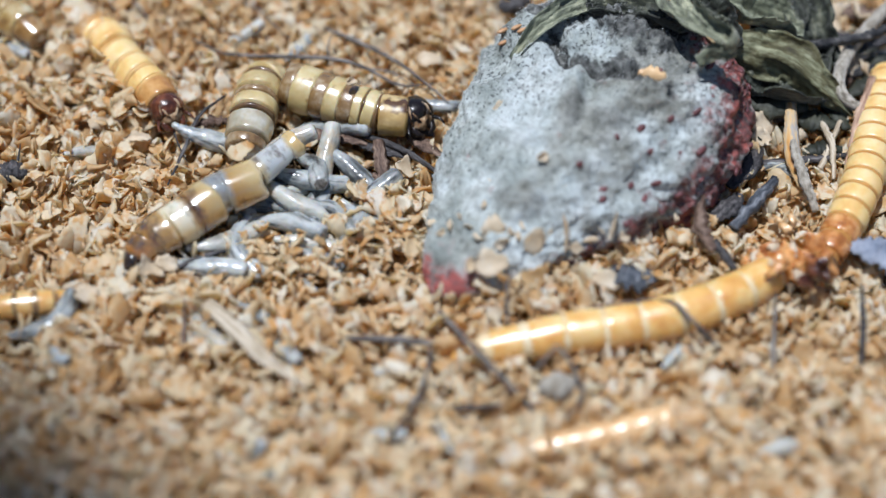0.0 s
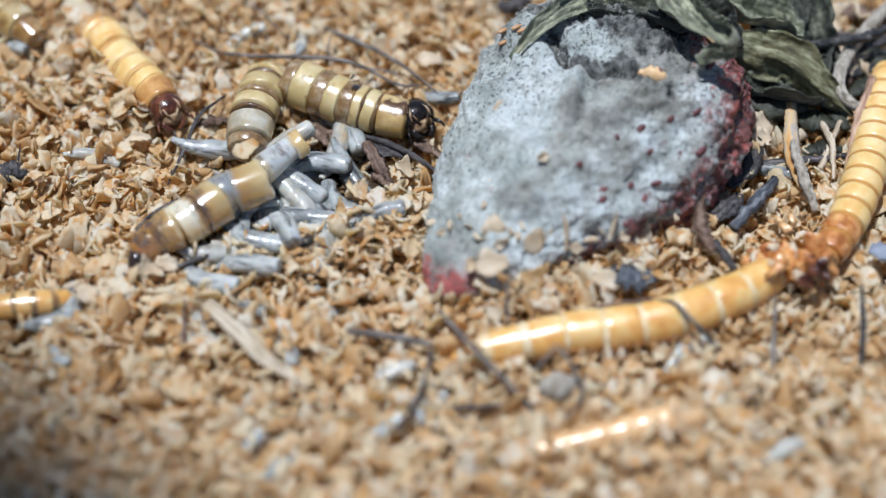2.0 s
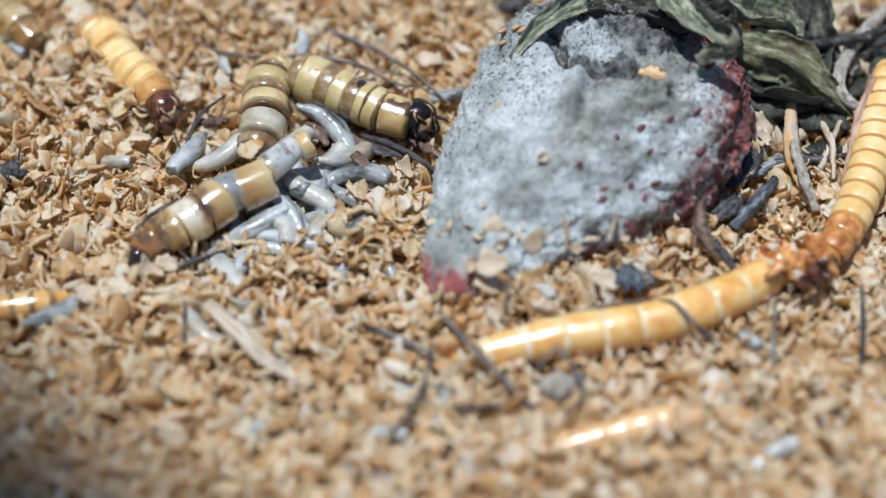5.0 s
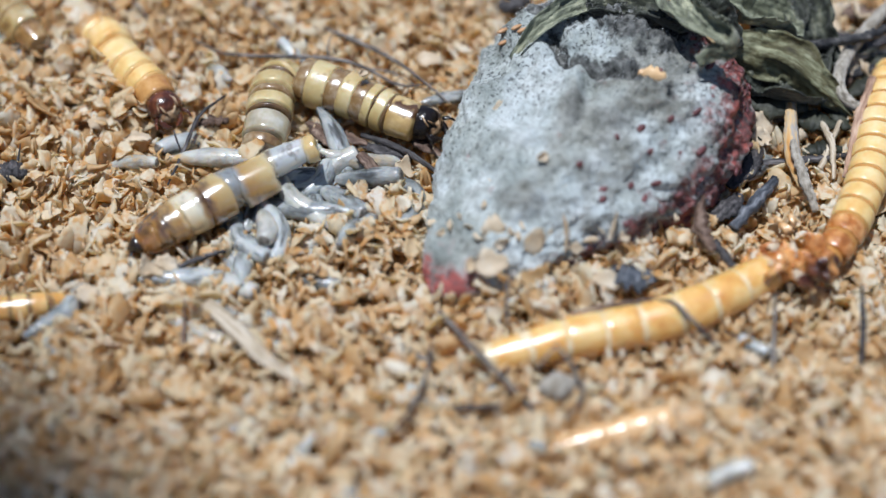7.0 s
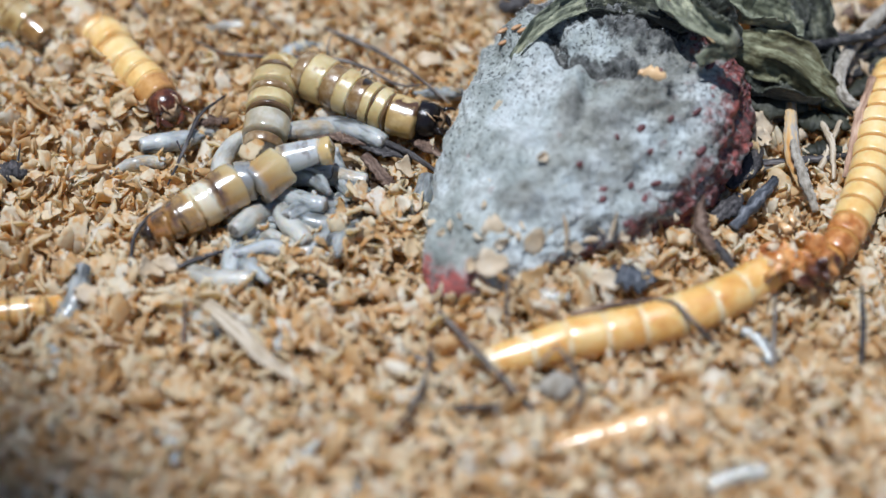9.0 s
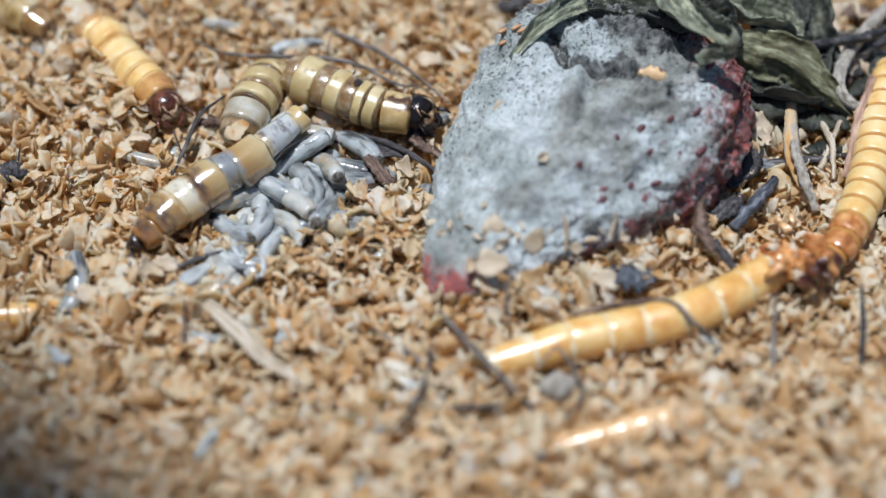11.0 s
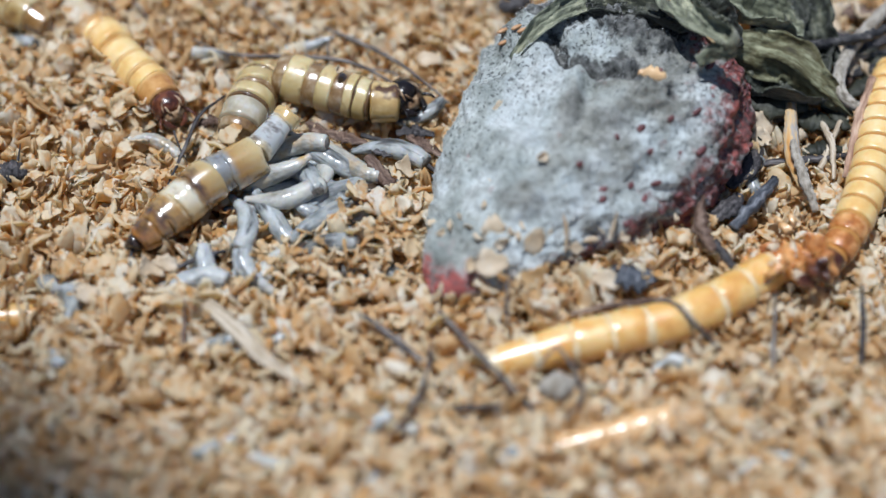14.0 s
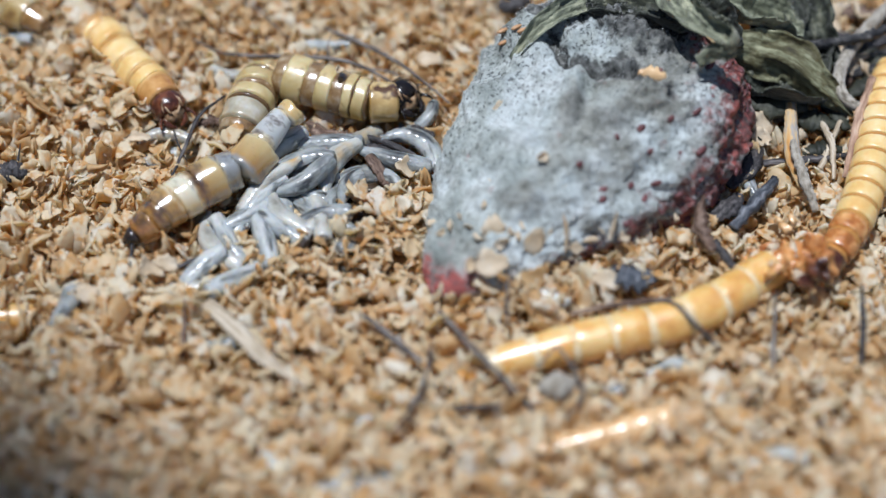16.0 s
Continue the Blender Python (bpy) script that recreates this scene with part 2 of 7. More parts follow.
M_STRAW = material("dry_straw", [(0.30, (0.22, 0.16, 0.10)), (0.46, (0.44, 0.36, 0.25)), (0.60, (0.60, 0.52, 0.40)), (0.75, (0.72, 0.66, 0.55))], 2200, 0.5, 0.7, 2400, stretch=(0.12, 1, 1), stored="body")
M_AMBER = material("amber_straw", [(0.30, (0.30, 0.12, 0.03)), (0.42, (0.56, 0.30, 0.09)), (0.54, (0.60, 0.44, 0.24)), (0.62, (0.36, 0.33, 0.30)), (0.76, (0.56, 0.54, 0.50))], 1100, 0.5, 0.7, 2200, stretch=(0.14, 1, 1), stored="body")
M_BROWN = material("brown_husk", [(0.30, (0.025, 0.014, 0.010)), (0.46, (0.10, 0.06, 0.042)), (0.60, (0.22, 0.15, 0.11)), (0.75, (0.40, 0.31, 0.24))], 2000, 0.55, 1.0, 2200, stretch=(0.16, 1, 1), stored="body")
M_HUSK = material("pinkish_brown_bark", [(0.30, (0.10, 0.055, 0.035)), (0.46, (0.34, 0.21, 0.14)), (0.60, (0.50, 0.34, 0.24)), (0.75, (0.60, 0.46, 0.34))], 2000, 0.6, 0.8, 2400, stretch=(0.16, 1, 1), stored="body")
M_LEAF_DARK = material("dark_dry_leaf", [(0.25, (0.012, 0.014, 0.010)), (0.5, (0.034, 0.037, 0.026)), (0.7, (0.083, 0.085, 0.060)), (0.88, (0.195, 0.190, 0.144))], 330, 0.55, 0.9, 1400)
# sepals: streaked lengthwise by their veins, with a fine pale down
M_SEPAL = material("pale_grey_green_sepal", [(0.30, (0.046, 0.050, 0.030)), (0.45, (0.134, 0.146, 0.094)), (0.57, (0.260, 0.275, 0.189)), (0.70, (0.441, 0.443, 0.300))], 1500, 0.6, 1.0, 1800, stretch=(0.2, 1, 1), stored="body", sheen=0.25)
M_OLIVE = material("olive_brown_sepal", [(0.30, (0.038, 0.033, 0.013)), (0.45, (0.116, 0.106, 0.047)), (0.57, (0.230, 0.235, 0.134)), (0.70, (0.412, 0.417, 0.267))], 1300, 0.55, 1.0, 1800, stretch=(0.18, 1, 1), thin=0.2, stored="body", sheen=0.2)
M_SEPAL_DARK = material("dark_green_sepal", [(0.33, (0.006, 0.007, 0.005)), (0.48, (0.021, 0.025, 0.016)), (0.60, (0.058, 0.064, 0.043)), (0.72, (0.183, 0.184, 0.122))], 1300, 0.5, 1.0, 1800, stretch=(0.22, 1, 1), stored="body", sheen=0.2)
M_STALK = material("furry_stalk", [(0.30, (0.16, 0.135, 0.10)), (0.48, (0.33, 0.295, 0.235)), (0.64, (0.48, 0.44, 0.37)), (0.76, (0.62, 0.58, 0.50))], 2400, 0.8, 1.0, 2800, stretch=(0.6, 1, 1), stored="body", sheen=0.3)
M_PLASTER = material("pale_render", [(0.3, (0.42, 0.40, 0.36)), (0.7, (0.58, 0.56, 0.51))], 6, 0.85, 0.5, 60)
M_SEED = material("red_seed", [(0.3, (0.07, 0.022, 0.026)), (0.7, (0.21, 0.085, 0.085))], 900, 0.4, 0.3, 1800)
M_PALE_SEED = material("tan_seed", [(0.3, (0.42, 0.20, 0.09)), (0.7, (0.55, 0.34, 0.18))], 900, 0.4, 0.3, 1800)
M_THREAD = material("mould_thread", [(0.3, (0.42, 0.44, 0.43)), (0.7, (0.62, 0.64, 0.63))], 500, 0.9, 0)
M_BLUE = material("blue_grey_petal", [(0.3, (0.14, 0.165, 0.22)), (0.7, (0.34, 0.37, 0.44))], 500, 0.6, 0.3, 1800)


# ---- building blocks; plan lengths in millimetres ----
def part(name, bm, mat, parent=None, label="", smooth=True):
    me = bpy.data.meshes.new(name)
    bm.to_mesh(me)
    bm.free()
    return part_of(name, me, mat, parent, label, smooth)


def part_of(name, me, mat, parent=None, label="", smooth=True):
    if not me.materials:
        me.materials.append(mat)
    if smooth:
        me.shade_smooth()
    ob = new(name, me)
    if parent:
        ob.parent = parent
    return tagged(ob, label)


def ground_z(x, y):
    """Height of the bran bed, millimetres: gently uneven, heaped against the berry's near side."""
    z = 0.9 * noise.noise(Vector((x * 0.045, y * 0.045, 1.3))) + 0.9 * noise.noise(Vector((x * 0.14, y * 0.14, 7.1)))
    for ax, ay, high, wide in HEAPS:
        z += high * math.exp(-((x - ax) ** 2 + (y - ay) ** 2) / wide ** 2)
    return z


# low heaps: east, north, height, width
HEAPS = [(4.9, -6.6, 2.9, 3.2), (9.5, -6.8, 2.1, 3.6), (14.8, -6.4, 1.6, 3.6), (20.2, -4.0, 1.3, 3.6), (25.8, -0.5, 1.0, 3.6), (-18.4, 4.1, -1.2, 5.0), (-9.3, 15.2, -1.7, 3.6), (-5.4, 13.6, -1.2, 3.0), (-13.5, 6.5, -1.5, 5.5), (-17.0, 2.0, -0.7, 3.5)]


def smooth_line(pts, n):
    """n points and directions, evenly spaced along a smooth line through pts."""
    p = [Vector(q) for q in pts]
    p = [2 * p[0] - p[1]] + p + [2 * p[-1] - p[-2]]
    dense = []
    for i in range(1, len(p) - 2):
        for k in range(12):
            u = k / 12
            a, b, c, d = p[i - 1], p[i], p[i + 1], p[i + 2]
            dense.append(0.5 * (2 * b + (c - a) * u + (2 * a - 5 * b + 4 * c - d) * u * u + (3 * b - a - 3 * c + d) * u ** 3))
    dense.append(p[-2])
    far = [0.0]
    for a, b in zip(dense, dense[1:]):
        far.append(far[-1] + (b - a).length)
    out = []
    for k in range(n):
        s = far[-1] * k / (n - 1)
        i = min(max(j for j in range(len(far)) if far[j] <= s + 1e-9), len(dense) - 2)
        u = (s - far[i]) / max(far[i + 1] - far[i], 1e-9)
        i0, i1 = max(i - 3, 0), min(i + 4, len(dense) - 1)
        out.append((dense[i].lerp(dense[i + 1], u), (dense[i1] - dense[i0]).normalized()))
    return out, far[-1]


def along(pos, way, up=(0, 0, 1)):
    """A pose at pos (millimetres) whose x axis follows way and whose z stays up."""
    x = Vector(way).normalized()
    y = Vector(up).cross(x).normalized()
    z = x.cross(y)
    m = Matrix((x, y, z)).transposed().to_4x4()
    m.translation = Vector(pos) * MM
    return m


def lathe(profile, sides=18, squash=1.0, jitter=0.0, seed=0):
    """A body of revolution round x: profile of (x, radius) in millimetres."""
    rnd = random.Random(seed)
    bm = bmesh.new()
    rings = []
    for x, r in profile:
        if r < 1e-6:
            rings.append([bm.verts.new((x * MM, 0, 0))])
            continue
        ring = []
        for k in range(sides):
            a = 2 * math.pi * k / sides
            q = r * (1 + jitter * rnd.uniform(-1, 1))
            ring.append(bm.verts.new((x * MM, q * math.cos(a) * MM, q * squash * math.sin(a) * MM)))
        rings.append(ring)
    for a, b in zip(rings, rings[1:]):
        for k in range(sides):
            j = (k + 1) % sides
            quad = [a[k % len(a)], a[j % len(a)], b[j % len(b)], b[k % len(b)]]
            quad = list(dict.fromkeys(quad))
            if len(quad) > 2:
                bm.faces.new(quad)
    bmesh.ops.recalc_face_normals(bm, faces=bm.faces)
    return bm


def tube(pts, radii, sides=7, knots=24, rough=0.12, seed=0, flat=1.0):
    """A crooked tapered rod along pts (millimetres)."""
    rnd = random.Random(seed)
    line, total = smooth_line(pts, knots)
    bm = bmesh.new()
    held = bm.verts.layers.float_vector.new("body")
    rings = []
    for k, (q, way) in enumerate(line):
        u = k / (knots - 1)
        f = u * (len(radii) - 1)
        i = min(int(f), len(radii) - 2)
        r = radii[i] + (radii[i + 1] - radii[i]) * (f - i)
        r *= 1 + 0.55 * rough * rnd.uniform(-1, 1)
        m = along(q, way)
        off = Vector((0, rnd.uniform(-1, 1) * rough * r, rnd.uniform(-1, 1) * rough * r))
        ring = []
        for j in range(sides):
            a = 2 * math.pi * j / sides
            rr = r * (1 + 0.6 * rough * rnd.uniform(-1, 1))
            ring.append(bm.verts.new(m @ ((Vector((0, rr * math.cos(a), rr * flat * math.sin(a))) + off) * MM)))
            ring[-1][held] = Vector((u * total + 13 * seed, r * math.cos(a), r * math.sin(a))) * MM
        rings.append(ring)
    for a, b in zip(rings, rings[1:]):
        for j in range(sides):
            bm.faces.new((a[j], a[(j + 1) % sides], b[(j + 1) % sides], b[j]))
    bm.faces.new(rings[0][::-1])
    bm.faces.new(rings[-1])
    bmesh.ops.recalc_face_normals(bm, faces=bm.faces)
    return bm


def centred(bm):
    """Moves a mesh to its own middle; returns the pose that puts it back."""
    c = sum((v.co for v in bm.verts), Vector()) / len(bm.verts)
    for v in bm.verts:
        v.co -= c
    return Matrix.Translation(c)


def twig(label, pts, radii, mat=None, name="twig", category="twig", seed=0, rough=0.16, branches=(), flat=1.0, sides=7):
    """A rootlet or stick; branches are parts."""
    bm = tube(pts, radii, sides, max(14, 7 * len(pts)), rough, seed, flat)
    m = centred(bm)
    ob = tagged(part(name, bm, mat or M_TWIG), label, category)
    ob.matrix_basis = m
    for i, (bp, br) in enumerate(branches):
        b = tube(bp, br, 6, 12, rough, seed + i + 50)
        bmesh.ops.transform(b, matrix=m.inverted(), verts=b.verts)
        part("side_shoot", b, mat or M_TWIG, ob)
    return ob


def sheet(pts, widths, thick=0.25, curl=0.6, crumple=0.5, seed=0, cross=23, knots=76, twist=(0, 0)):
    """A dry leaf blade with thickness along pts: curled across, crumpled, veined along the middle."""
    line, total = smooth_line(pts, knots)
    bm = bmesh.new()
    held = bm.verts.layers.float_vector.new("body")
    top, low = [], []
    for k, (q, way) in enumerate(line):
        u = k / (knots - 1)
        f = u * (len(widths) - 1)
        i = min(int(f), len(widths) - 2)
        w = widths[i] + (widths[i + 1] - widths[i]) * (f - i)
        turn = radians(twist[0] + (twist[1] - twist[0]) * u)
        m = along(q, way) @ Matrix.Rotation(turn, 4, "X")
        a, b = [], []
        for j in range(cross):
            s = 2 * j / (cross - 1) - 1
            edge = 1 + 0.22 * noise.noise(Vector((u * 9, s * 2, seed * 3.1)))
            y = s * w * 0.5 * edge
            z = curl * w * 0.5 * (s * s - 0.35) + 0.10 * w * math.exp(-(s * 5) ** 2) + 0.16 * w * abs(s) ** 9
            z += crumple * w * 0.40 * noise.noise(Vector((u * total * 0.30, s * 1.7, seed * 7.7)))
            z += crumple * 0.75 * noise.noise(Vector((u * total * 0.9, s * 3.5, seed * 5.3)))
            z += crumple * 0.40 * noise.noise(Vector((u * total * 2.6, s * 8, seed * 2.3))) + 0.10 * noise.noise(Vector((u * total * 1.1, s * 14, seed * 4.1)))
            a.append(bm.verts.new(m @ (Vector((0, y, z + thick / 2)) * MM)))
            b.append(bm.verts.new(m @ (Vector((0, y, z - thick / 2)) * MM)))
            a[-1][held] = b[-1][held] = Vector((u * total + 17 * seed, y, z)) * MM
        top.append(a)
        low.append(b)
    for k in range(knots - 1):
        for j in range(cross - 1):
            bm.faces.new((top[k][j], top[k + 1][j], top[k + 1][j + 1], top[k][j + 1]))
            bm.faces.new((low[k][j], low[k][j + 1], low[k + 1][j + 1], low[k + 1][j]))
        bm.faces.new((top[k][0], low[k][0], low[k + 1][0], top[k + 1][0]))
        bm.faces.new((top[k][-1], top[k + 1][-1], low[k + 1][-1], low[k][-1]))
    for k in (0, knots - 1):
        for j in range(cross - 1):
            bm.faces.new((top[k][j], top[k][j + 1], low[k][j + 1], low[k][j]))
    bmesh.ops.recalc_face_normals(bm, faces=bm.faces)
    return bm


# ---- the bran bed ----
def flake_shape(seed, nu=7, nv=5):
    """One thin curled husk flake about 1 unit across, a bent shell with a ragged rim: vertices and faces."""
    r = random.Random(seed)
    long, wide = r.uniform(0.7, 1.35), r.uniform(0.65, 1.15)
    curl, scoop = r.choice((-1, 1)) * (r.uniform(0.5, 2.0) if r.random() < 0.5 else r.uniform(2.0, 4.4)), r.uniform(-0.6, 0.6)
    skew, fold, thick = r.uniform(-0.35, 0.35), r.uniform(-0.22, 0.22), r.uniform(0.06, 0.13)
    ends = [1 + r.uniform(-0.3, 0.3) for _ in range(nu)]
    top, low = [], []
    for i in range(nu):
        for j in range(nv):
            u, v = i / (nu - 1) * 2 - 1, j / (nv - 1) * 2 - 1
            rim = abs(u) > 0.9 or abs(v) > 0.9
            rough = 0.06 if rim else 0.018
            taper = (1 - 0.5 * abs(u) ** 2.4) * ends[i]
            x = u * long * 0.5 * (1 - 0.28 * v * v) + skew * v * 0.3 + r.uniform(-rough, rough)
            a = v * curl * 0.5
            y = math.sin(a) / curl * wide * taper + r.uniform(-rough, rough)
            z = (1 - math.cos(a)) / curl * wide * taper + scoop * x * x + fold * max(0.0, u) * 0.8 + r.uniform(-1, 1) * rough * 0.7
            n = Vector((-scoop * x, -math.sin(a), math.cos(a))).normalized()
            t = thick * (0.45 if rim else 1.0)
            top.append((x + n.x * t / 2, y + n.y * t / 2, z + n.z * t / 2))
            low.append((x - n.x * t / 2, y - n.y * t / 2, z - n.z * t / 2))
    fs, o = [], nu * nv
    for i in range(nu - 1):
        for j in range(nv - 1):
            a, b, c, d = i * nv + j, (i + 1) * nv + j, (i + 1) * nv + j + 1, i * nv + j + 1
            fs += [(a, b, c), (a, c, d), (o + a, o + c, o + b), (o + a, o + d, o + c)]
    rim = [i * nv for i in range(nu)] + [(nu - 1) * nv + j for j in range(1, nv)] + [i * nv + nv - 1 for i in range(nu - 2, -1, -1)] + [j for j in range(nv - 2, 0, -1)]
    for a, b in zip(rim, rim[1:] + rim[:1]):
        fs += [(a, o + a, o + b), (a, o + b, b)]
    return np.array(top + low), np.array(fs), 2 * len(rim)


SHAPES = [flake_shape(100 + i) for i in range(48)]
CRUMBS = [flake_shape(300 + i, 5, 3) for i in range(24)]
rng = np.random.default_rng(5)


def turns(n, tilt):
    """n random turns: any heading, tipped by up to about tilt radians."""
    yaw, roll, pitch = rng.uniform(0, 2 * np.pi, n), rng.normal(0, tilt, n), rng.normal(0, tilt, n)
    cy, sy, cr, sr, cp, sp = np.cos(yaw), np.sin(yaw), np.cos(roll), np.sin(roll), np.cos(pitch), np.sin(pitch)
    one, nil = np.ones(n), np.zeros(n)
    rz = np.array([[cy, -sy, nil], [sy, cy, nil], [nil, nil, one]])
    ry = np.array([[cp, nil, sp], [nil, one, nil], [-sp, nil, cp]])
    rx = np.array([[one, nil, nil], [nil, cr, -sr], [nil, sr, cr]])
    return np.einsum("ijn,jkn,kln->nil", rz, ry, rx)


def bran_bed():
    # the bed itself: fine mesh under the flakes, long flat cells out to the tray's far floor
    bm = bmesh.new()
    xs = [-4000, -1200, -400, -200, -140, -100] + [-76 + 4 * i for i in range(39)] + [100, 140, 200, 400, 1200, 4000]
    ys = [-4000, -1200, -400, -200, -140, -90] + [-64 + 4 * i for i in range(35)] + [100, 140, 200, 400, 1200, 4000]
    grid = [[bm.verts.new((x * MM, y * MM, (ground_z(x, y) - 1.1) * MM)) for y in ys] for x in xs]
    for a, b in zip(grid, grid[1:]):
        for j in range(len(ys) - 1):
            bm.faces.new((a[j], b[j], b[j + 1], a[j + 1]))
    ground = tagged(part("ground", bm, M_GROUND), "bed of orange-tan bran flakes in sunlight", "ground", kind="structure")
    # loose flakes joined
    n = 14200
    x, y = rng.uniform(-62, 62, n), rng.uniform(-46, 56, n)
    size = np.exp(rng.normal(math.log(2.15), 0.36, n))
    size = np.clip(size * np.where(y < -6, 1.3, 1.0), 0.8, 4.2)
    base = np.array([ground_z(a, b) for a, b in zip(x, y)])
    z = base - 0.95 + 2.35 * rng.uniform(0, 1, n) ** 1.3 - 0.12 * size
    rot = turns(n, 0.95)
    near = np.hypot(x + 8, y + 4)
    singles = set(np.argsort(np.where(z > base + 0.35, near, 1e9))[:300].tolist())
    vs, fs, flat, count = [], [], [], 0
    kind = rng.integers(0, len(SHAPES), n)
    for i in range(n):
        if i in singles:
            continue
        v, f, rim = SHAPES[kind[i]]
        flat.append(np.ones(len(f), dtype=bool))
        w = (v * size[i]) @ rot[i].T + (x[i], y[i], z[i])
        vs.append(w)
        fs.append(f + count)
        count += len(v)
    me = bpy.data.meshes.new("bran_flakes")
    me.from_pydata(np.concatenate(vs) * MM, [], np.concatenate(fs).tolist())
    flakes = part_of("bran_flakes", me, M_BRAN, ground, "orange-tan curled bran flakes")
    flakes.data.polygons.foreach_set("use_smooth", np.concatenate(flat))
    tagged(flakes, kind="stuff")
    keep = x, y, z, size, rot, kind
    n = 5200
    x, y = rng.uniform(-125, 125, n), rng.uniform(-110, 120, n)
    out = (np.abs(x) > 61) | (y < -45) | (y > 55)
    x, y = x[out], y[out]
    n = len(x)
    big = np.clip(np.exp(rng.normal(math.log(3.2), 0.3, n)), 1.6, 5.0)
    z = np.array([ground_z(a, b) for a, b in zip(x, y)]) - 0.7 + rng.uniform(0, 1.0, n)
    turn, sort = turns(n, 0.8), rng.integers(0, len(CRUMBS), n)
    vs, fs, count = [], [], 0
    for i in range(n):
        v, f, rim = CRUMBS[sort[i]]
        vs.append((v * big[i]) @ turn[i].T + (x[i], y[i], z[i]))
        fs.append(f + count)
        count += len(v)
    me = bpy.data.meshes.new("outer_bran_flakes")
    me.from_pydata(np.concatenate(vs) * MM, [], np.concatenate(fs).tolist())
    tagged(part_of("outer_bran_flakes", me, M_BRAN, ground, "orange-tan bran flakes further out"), kind="stuff")
    n = 5200
    x, y = rng.uniform(-58, 58, n), rng.uniform(-42, 50, n)
    grain = np.clip(np.exp(rng.normal(math.log(0.8), 0.3, n)), 0.4, 1.4)
    z = np.array([ground_z(a, b) for a, b in zip(x, y)]) + rng.uniform(-0.2, 1.0, n)
    turn, sort = turns(n, 1.2), rng.integers(0, len(CRUMBS), n)
    vs, fs, count = [], [], 0
    for i in range(n):
        v, f, rim = CRUMBS[sort[i]]
        vs.append((v * grain[i] * (1, 1, 1.5)) @ turn[i].T + (x[i], y[i], z[i]))
        fs.append(f + count)
        count += len(v)
    me = bpy.data.meshes.new("bran_crumbs")
    me.from_pydata(np.concatenate(vs) * MM, [], np.concatenate(fs).tolist())
    tagged(part_of("bran_crumbs", me, M_BRAN, ground, "fine pale bran crumbs", smooth=False), kind="stuff")
    # wet bran in the hollow under the larvae, its colour darkened for the gaps' shade
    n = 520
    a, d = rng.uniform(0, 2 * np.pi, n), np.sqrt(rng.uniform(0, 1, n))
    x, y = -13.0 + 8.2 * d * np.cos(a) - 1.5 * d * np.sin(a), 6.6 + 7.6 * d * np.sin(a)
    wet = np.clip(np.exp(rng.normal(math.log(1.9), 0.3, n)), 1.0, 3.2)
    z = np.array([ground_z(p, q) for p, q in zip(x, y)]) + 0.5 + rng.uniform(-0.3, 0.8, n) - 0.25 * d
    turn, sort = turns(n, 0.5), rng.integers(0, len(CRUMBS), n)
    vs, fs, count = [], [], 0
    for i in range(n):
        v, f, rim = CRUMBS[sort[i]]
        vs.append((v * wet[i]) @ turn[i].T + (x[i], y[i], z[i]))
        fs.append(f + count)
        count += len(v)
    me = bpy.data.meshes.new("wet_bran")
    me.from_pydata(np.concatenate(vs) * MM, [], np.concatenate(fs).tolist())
    tagged(part_of("wet_bran", me, M_WET_SHADED_BRAN, ground, "wet bran under the larvae, darkened for the shade in their gaps"), kind="stuff")
    # loose flakes thrown up over the edge of the swarm, a few on top of it
    n = 190
    a = rng.uniform(-1.05 * np.pi, 0.05 * np.pi, n)
    d = np.where(np.arange(n) < 150, rng.uniform(0.74, 1.15, n), rng.uniform(0.2, 0.75, n))
    x, y = -13.2 + 9.5 * d * np.cos(a), 5.5 + 9.0 * d * np.sin(a)
    over = np.clip(np.exp(rng.normal(math.log(2.1), 0.3, n)), 1.2, 3.4)
    z = np.array([ground_z(p, q) for p, q in zip(x, y)]) + np.where(d > 0.75, rng.uniform(0.8, 2.1, n), rng.uniform(2.2, 3.2, n))
    turn, sort = turns(n, 0.8), rng.integers(0, len(SHAPES), n)
    vs, fs, count = [], [], 0
    for i in range(n):
        v, f, rim = SHAPES[sort[i]]
        vs.append((v * over[i]) @ turn[i].T + (x[i], y[i], z[i]))
        fs.append(f + count)
        count += len(v)
    me = bpy.data.meshes.new("edge_flakes")
    me.from_pydata(np.concatenate(vs) * MM, [], np.concatenate(fs).tolist())
    tagged(part_of("edge_flakes", me, M_BRAN, ground, "tan bran flakes thrown up round the larvae"), kind="stuff")
    x, y, z, size, rot, kind = keep
    meshes = []
    for v, f, rim in SHAPES:
        me = bpy.data.meshes.new("bran_flake")
        me.from_pydata((v * MM).tolist(), [], f.tolist())
        me.materials.append(M_FLAKE)
        me.polygons.foreach_set("use_smooth", np.ones(len(f), dtype=bool))
        meshes.append(me)
    for i in sorted(singles):
        ob = new("bran_flake", meshes[kind[i]])
        ob.parent = ground
        m = Matrix(rot[i].tolist()).to_4x4() @ Matrix.Scale(float(size[i]), 4)
        m.translation = Vector((x[i], y[i], z[i])) * MM
        ob.matrix_basis = m
    return ground


def loose_flake(pos, size, turn, label="pale curled bran flake lying on the pile", mat=None, kind=3, flat=1.0):
    v, f, rim = SHAPES[kind]
    me = bpy.data.meshes.new("loose_flake")
    me.from_pydata((v * size * MM * np.array((1, 1, flat))).tolist(), [], f.tolist())
    ob = tagged(part_of("loose_flake", me, mat or M_PALE), label, "flake")
    me.polygons.foreach_set("use_smooth", np.ones(len(f), dtype=bool))
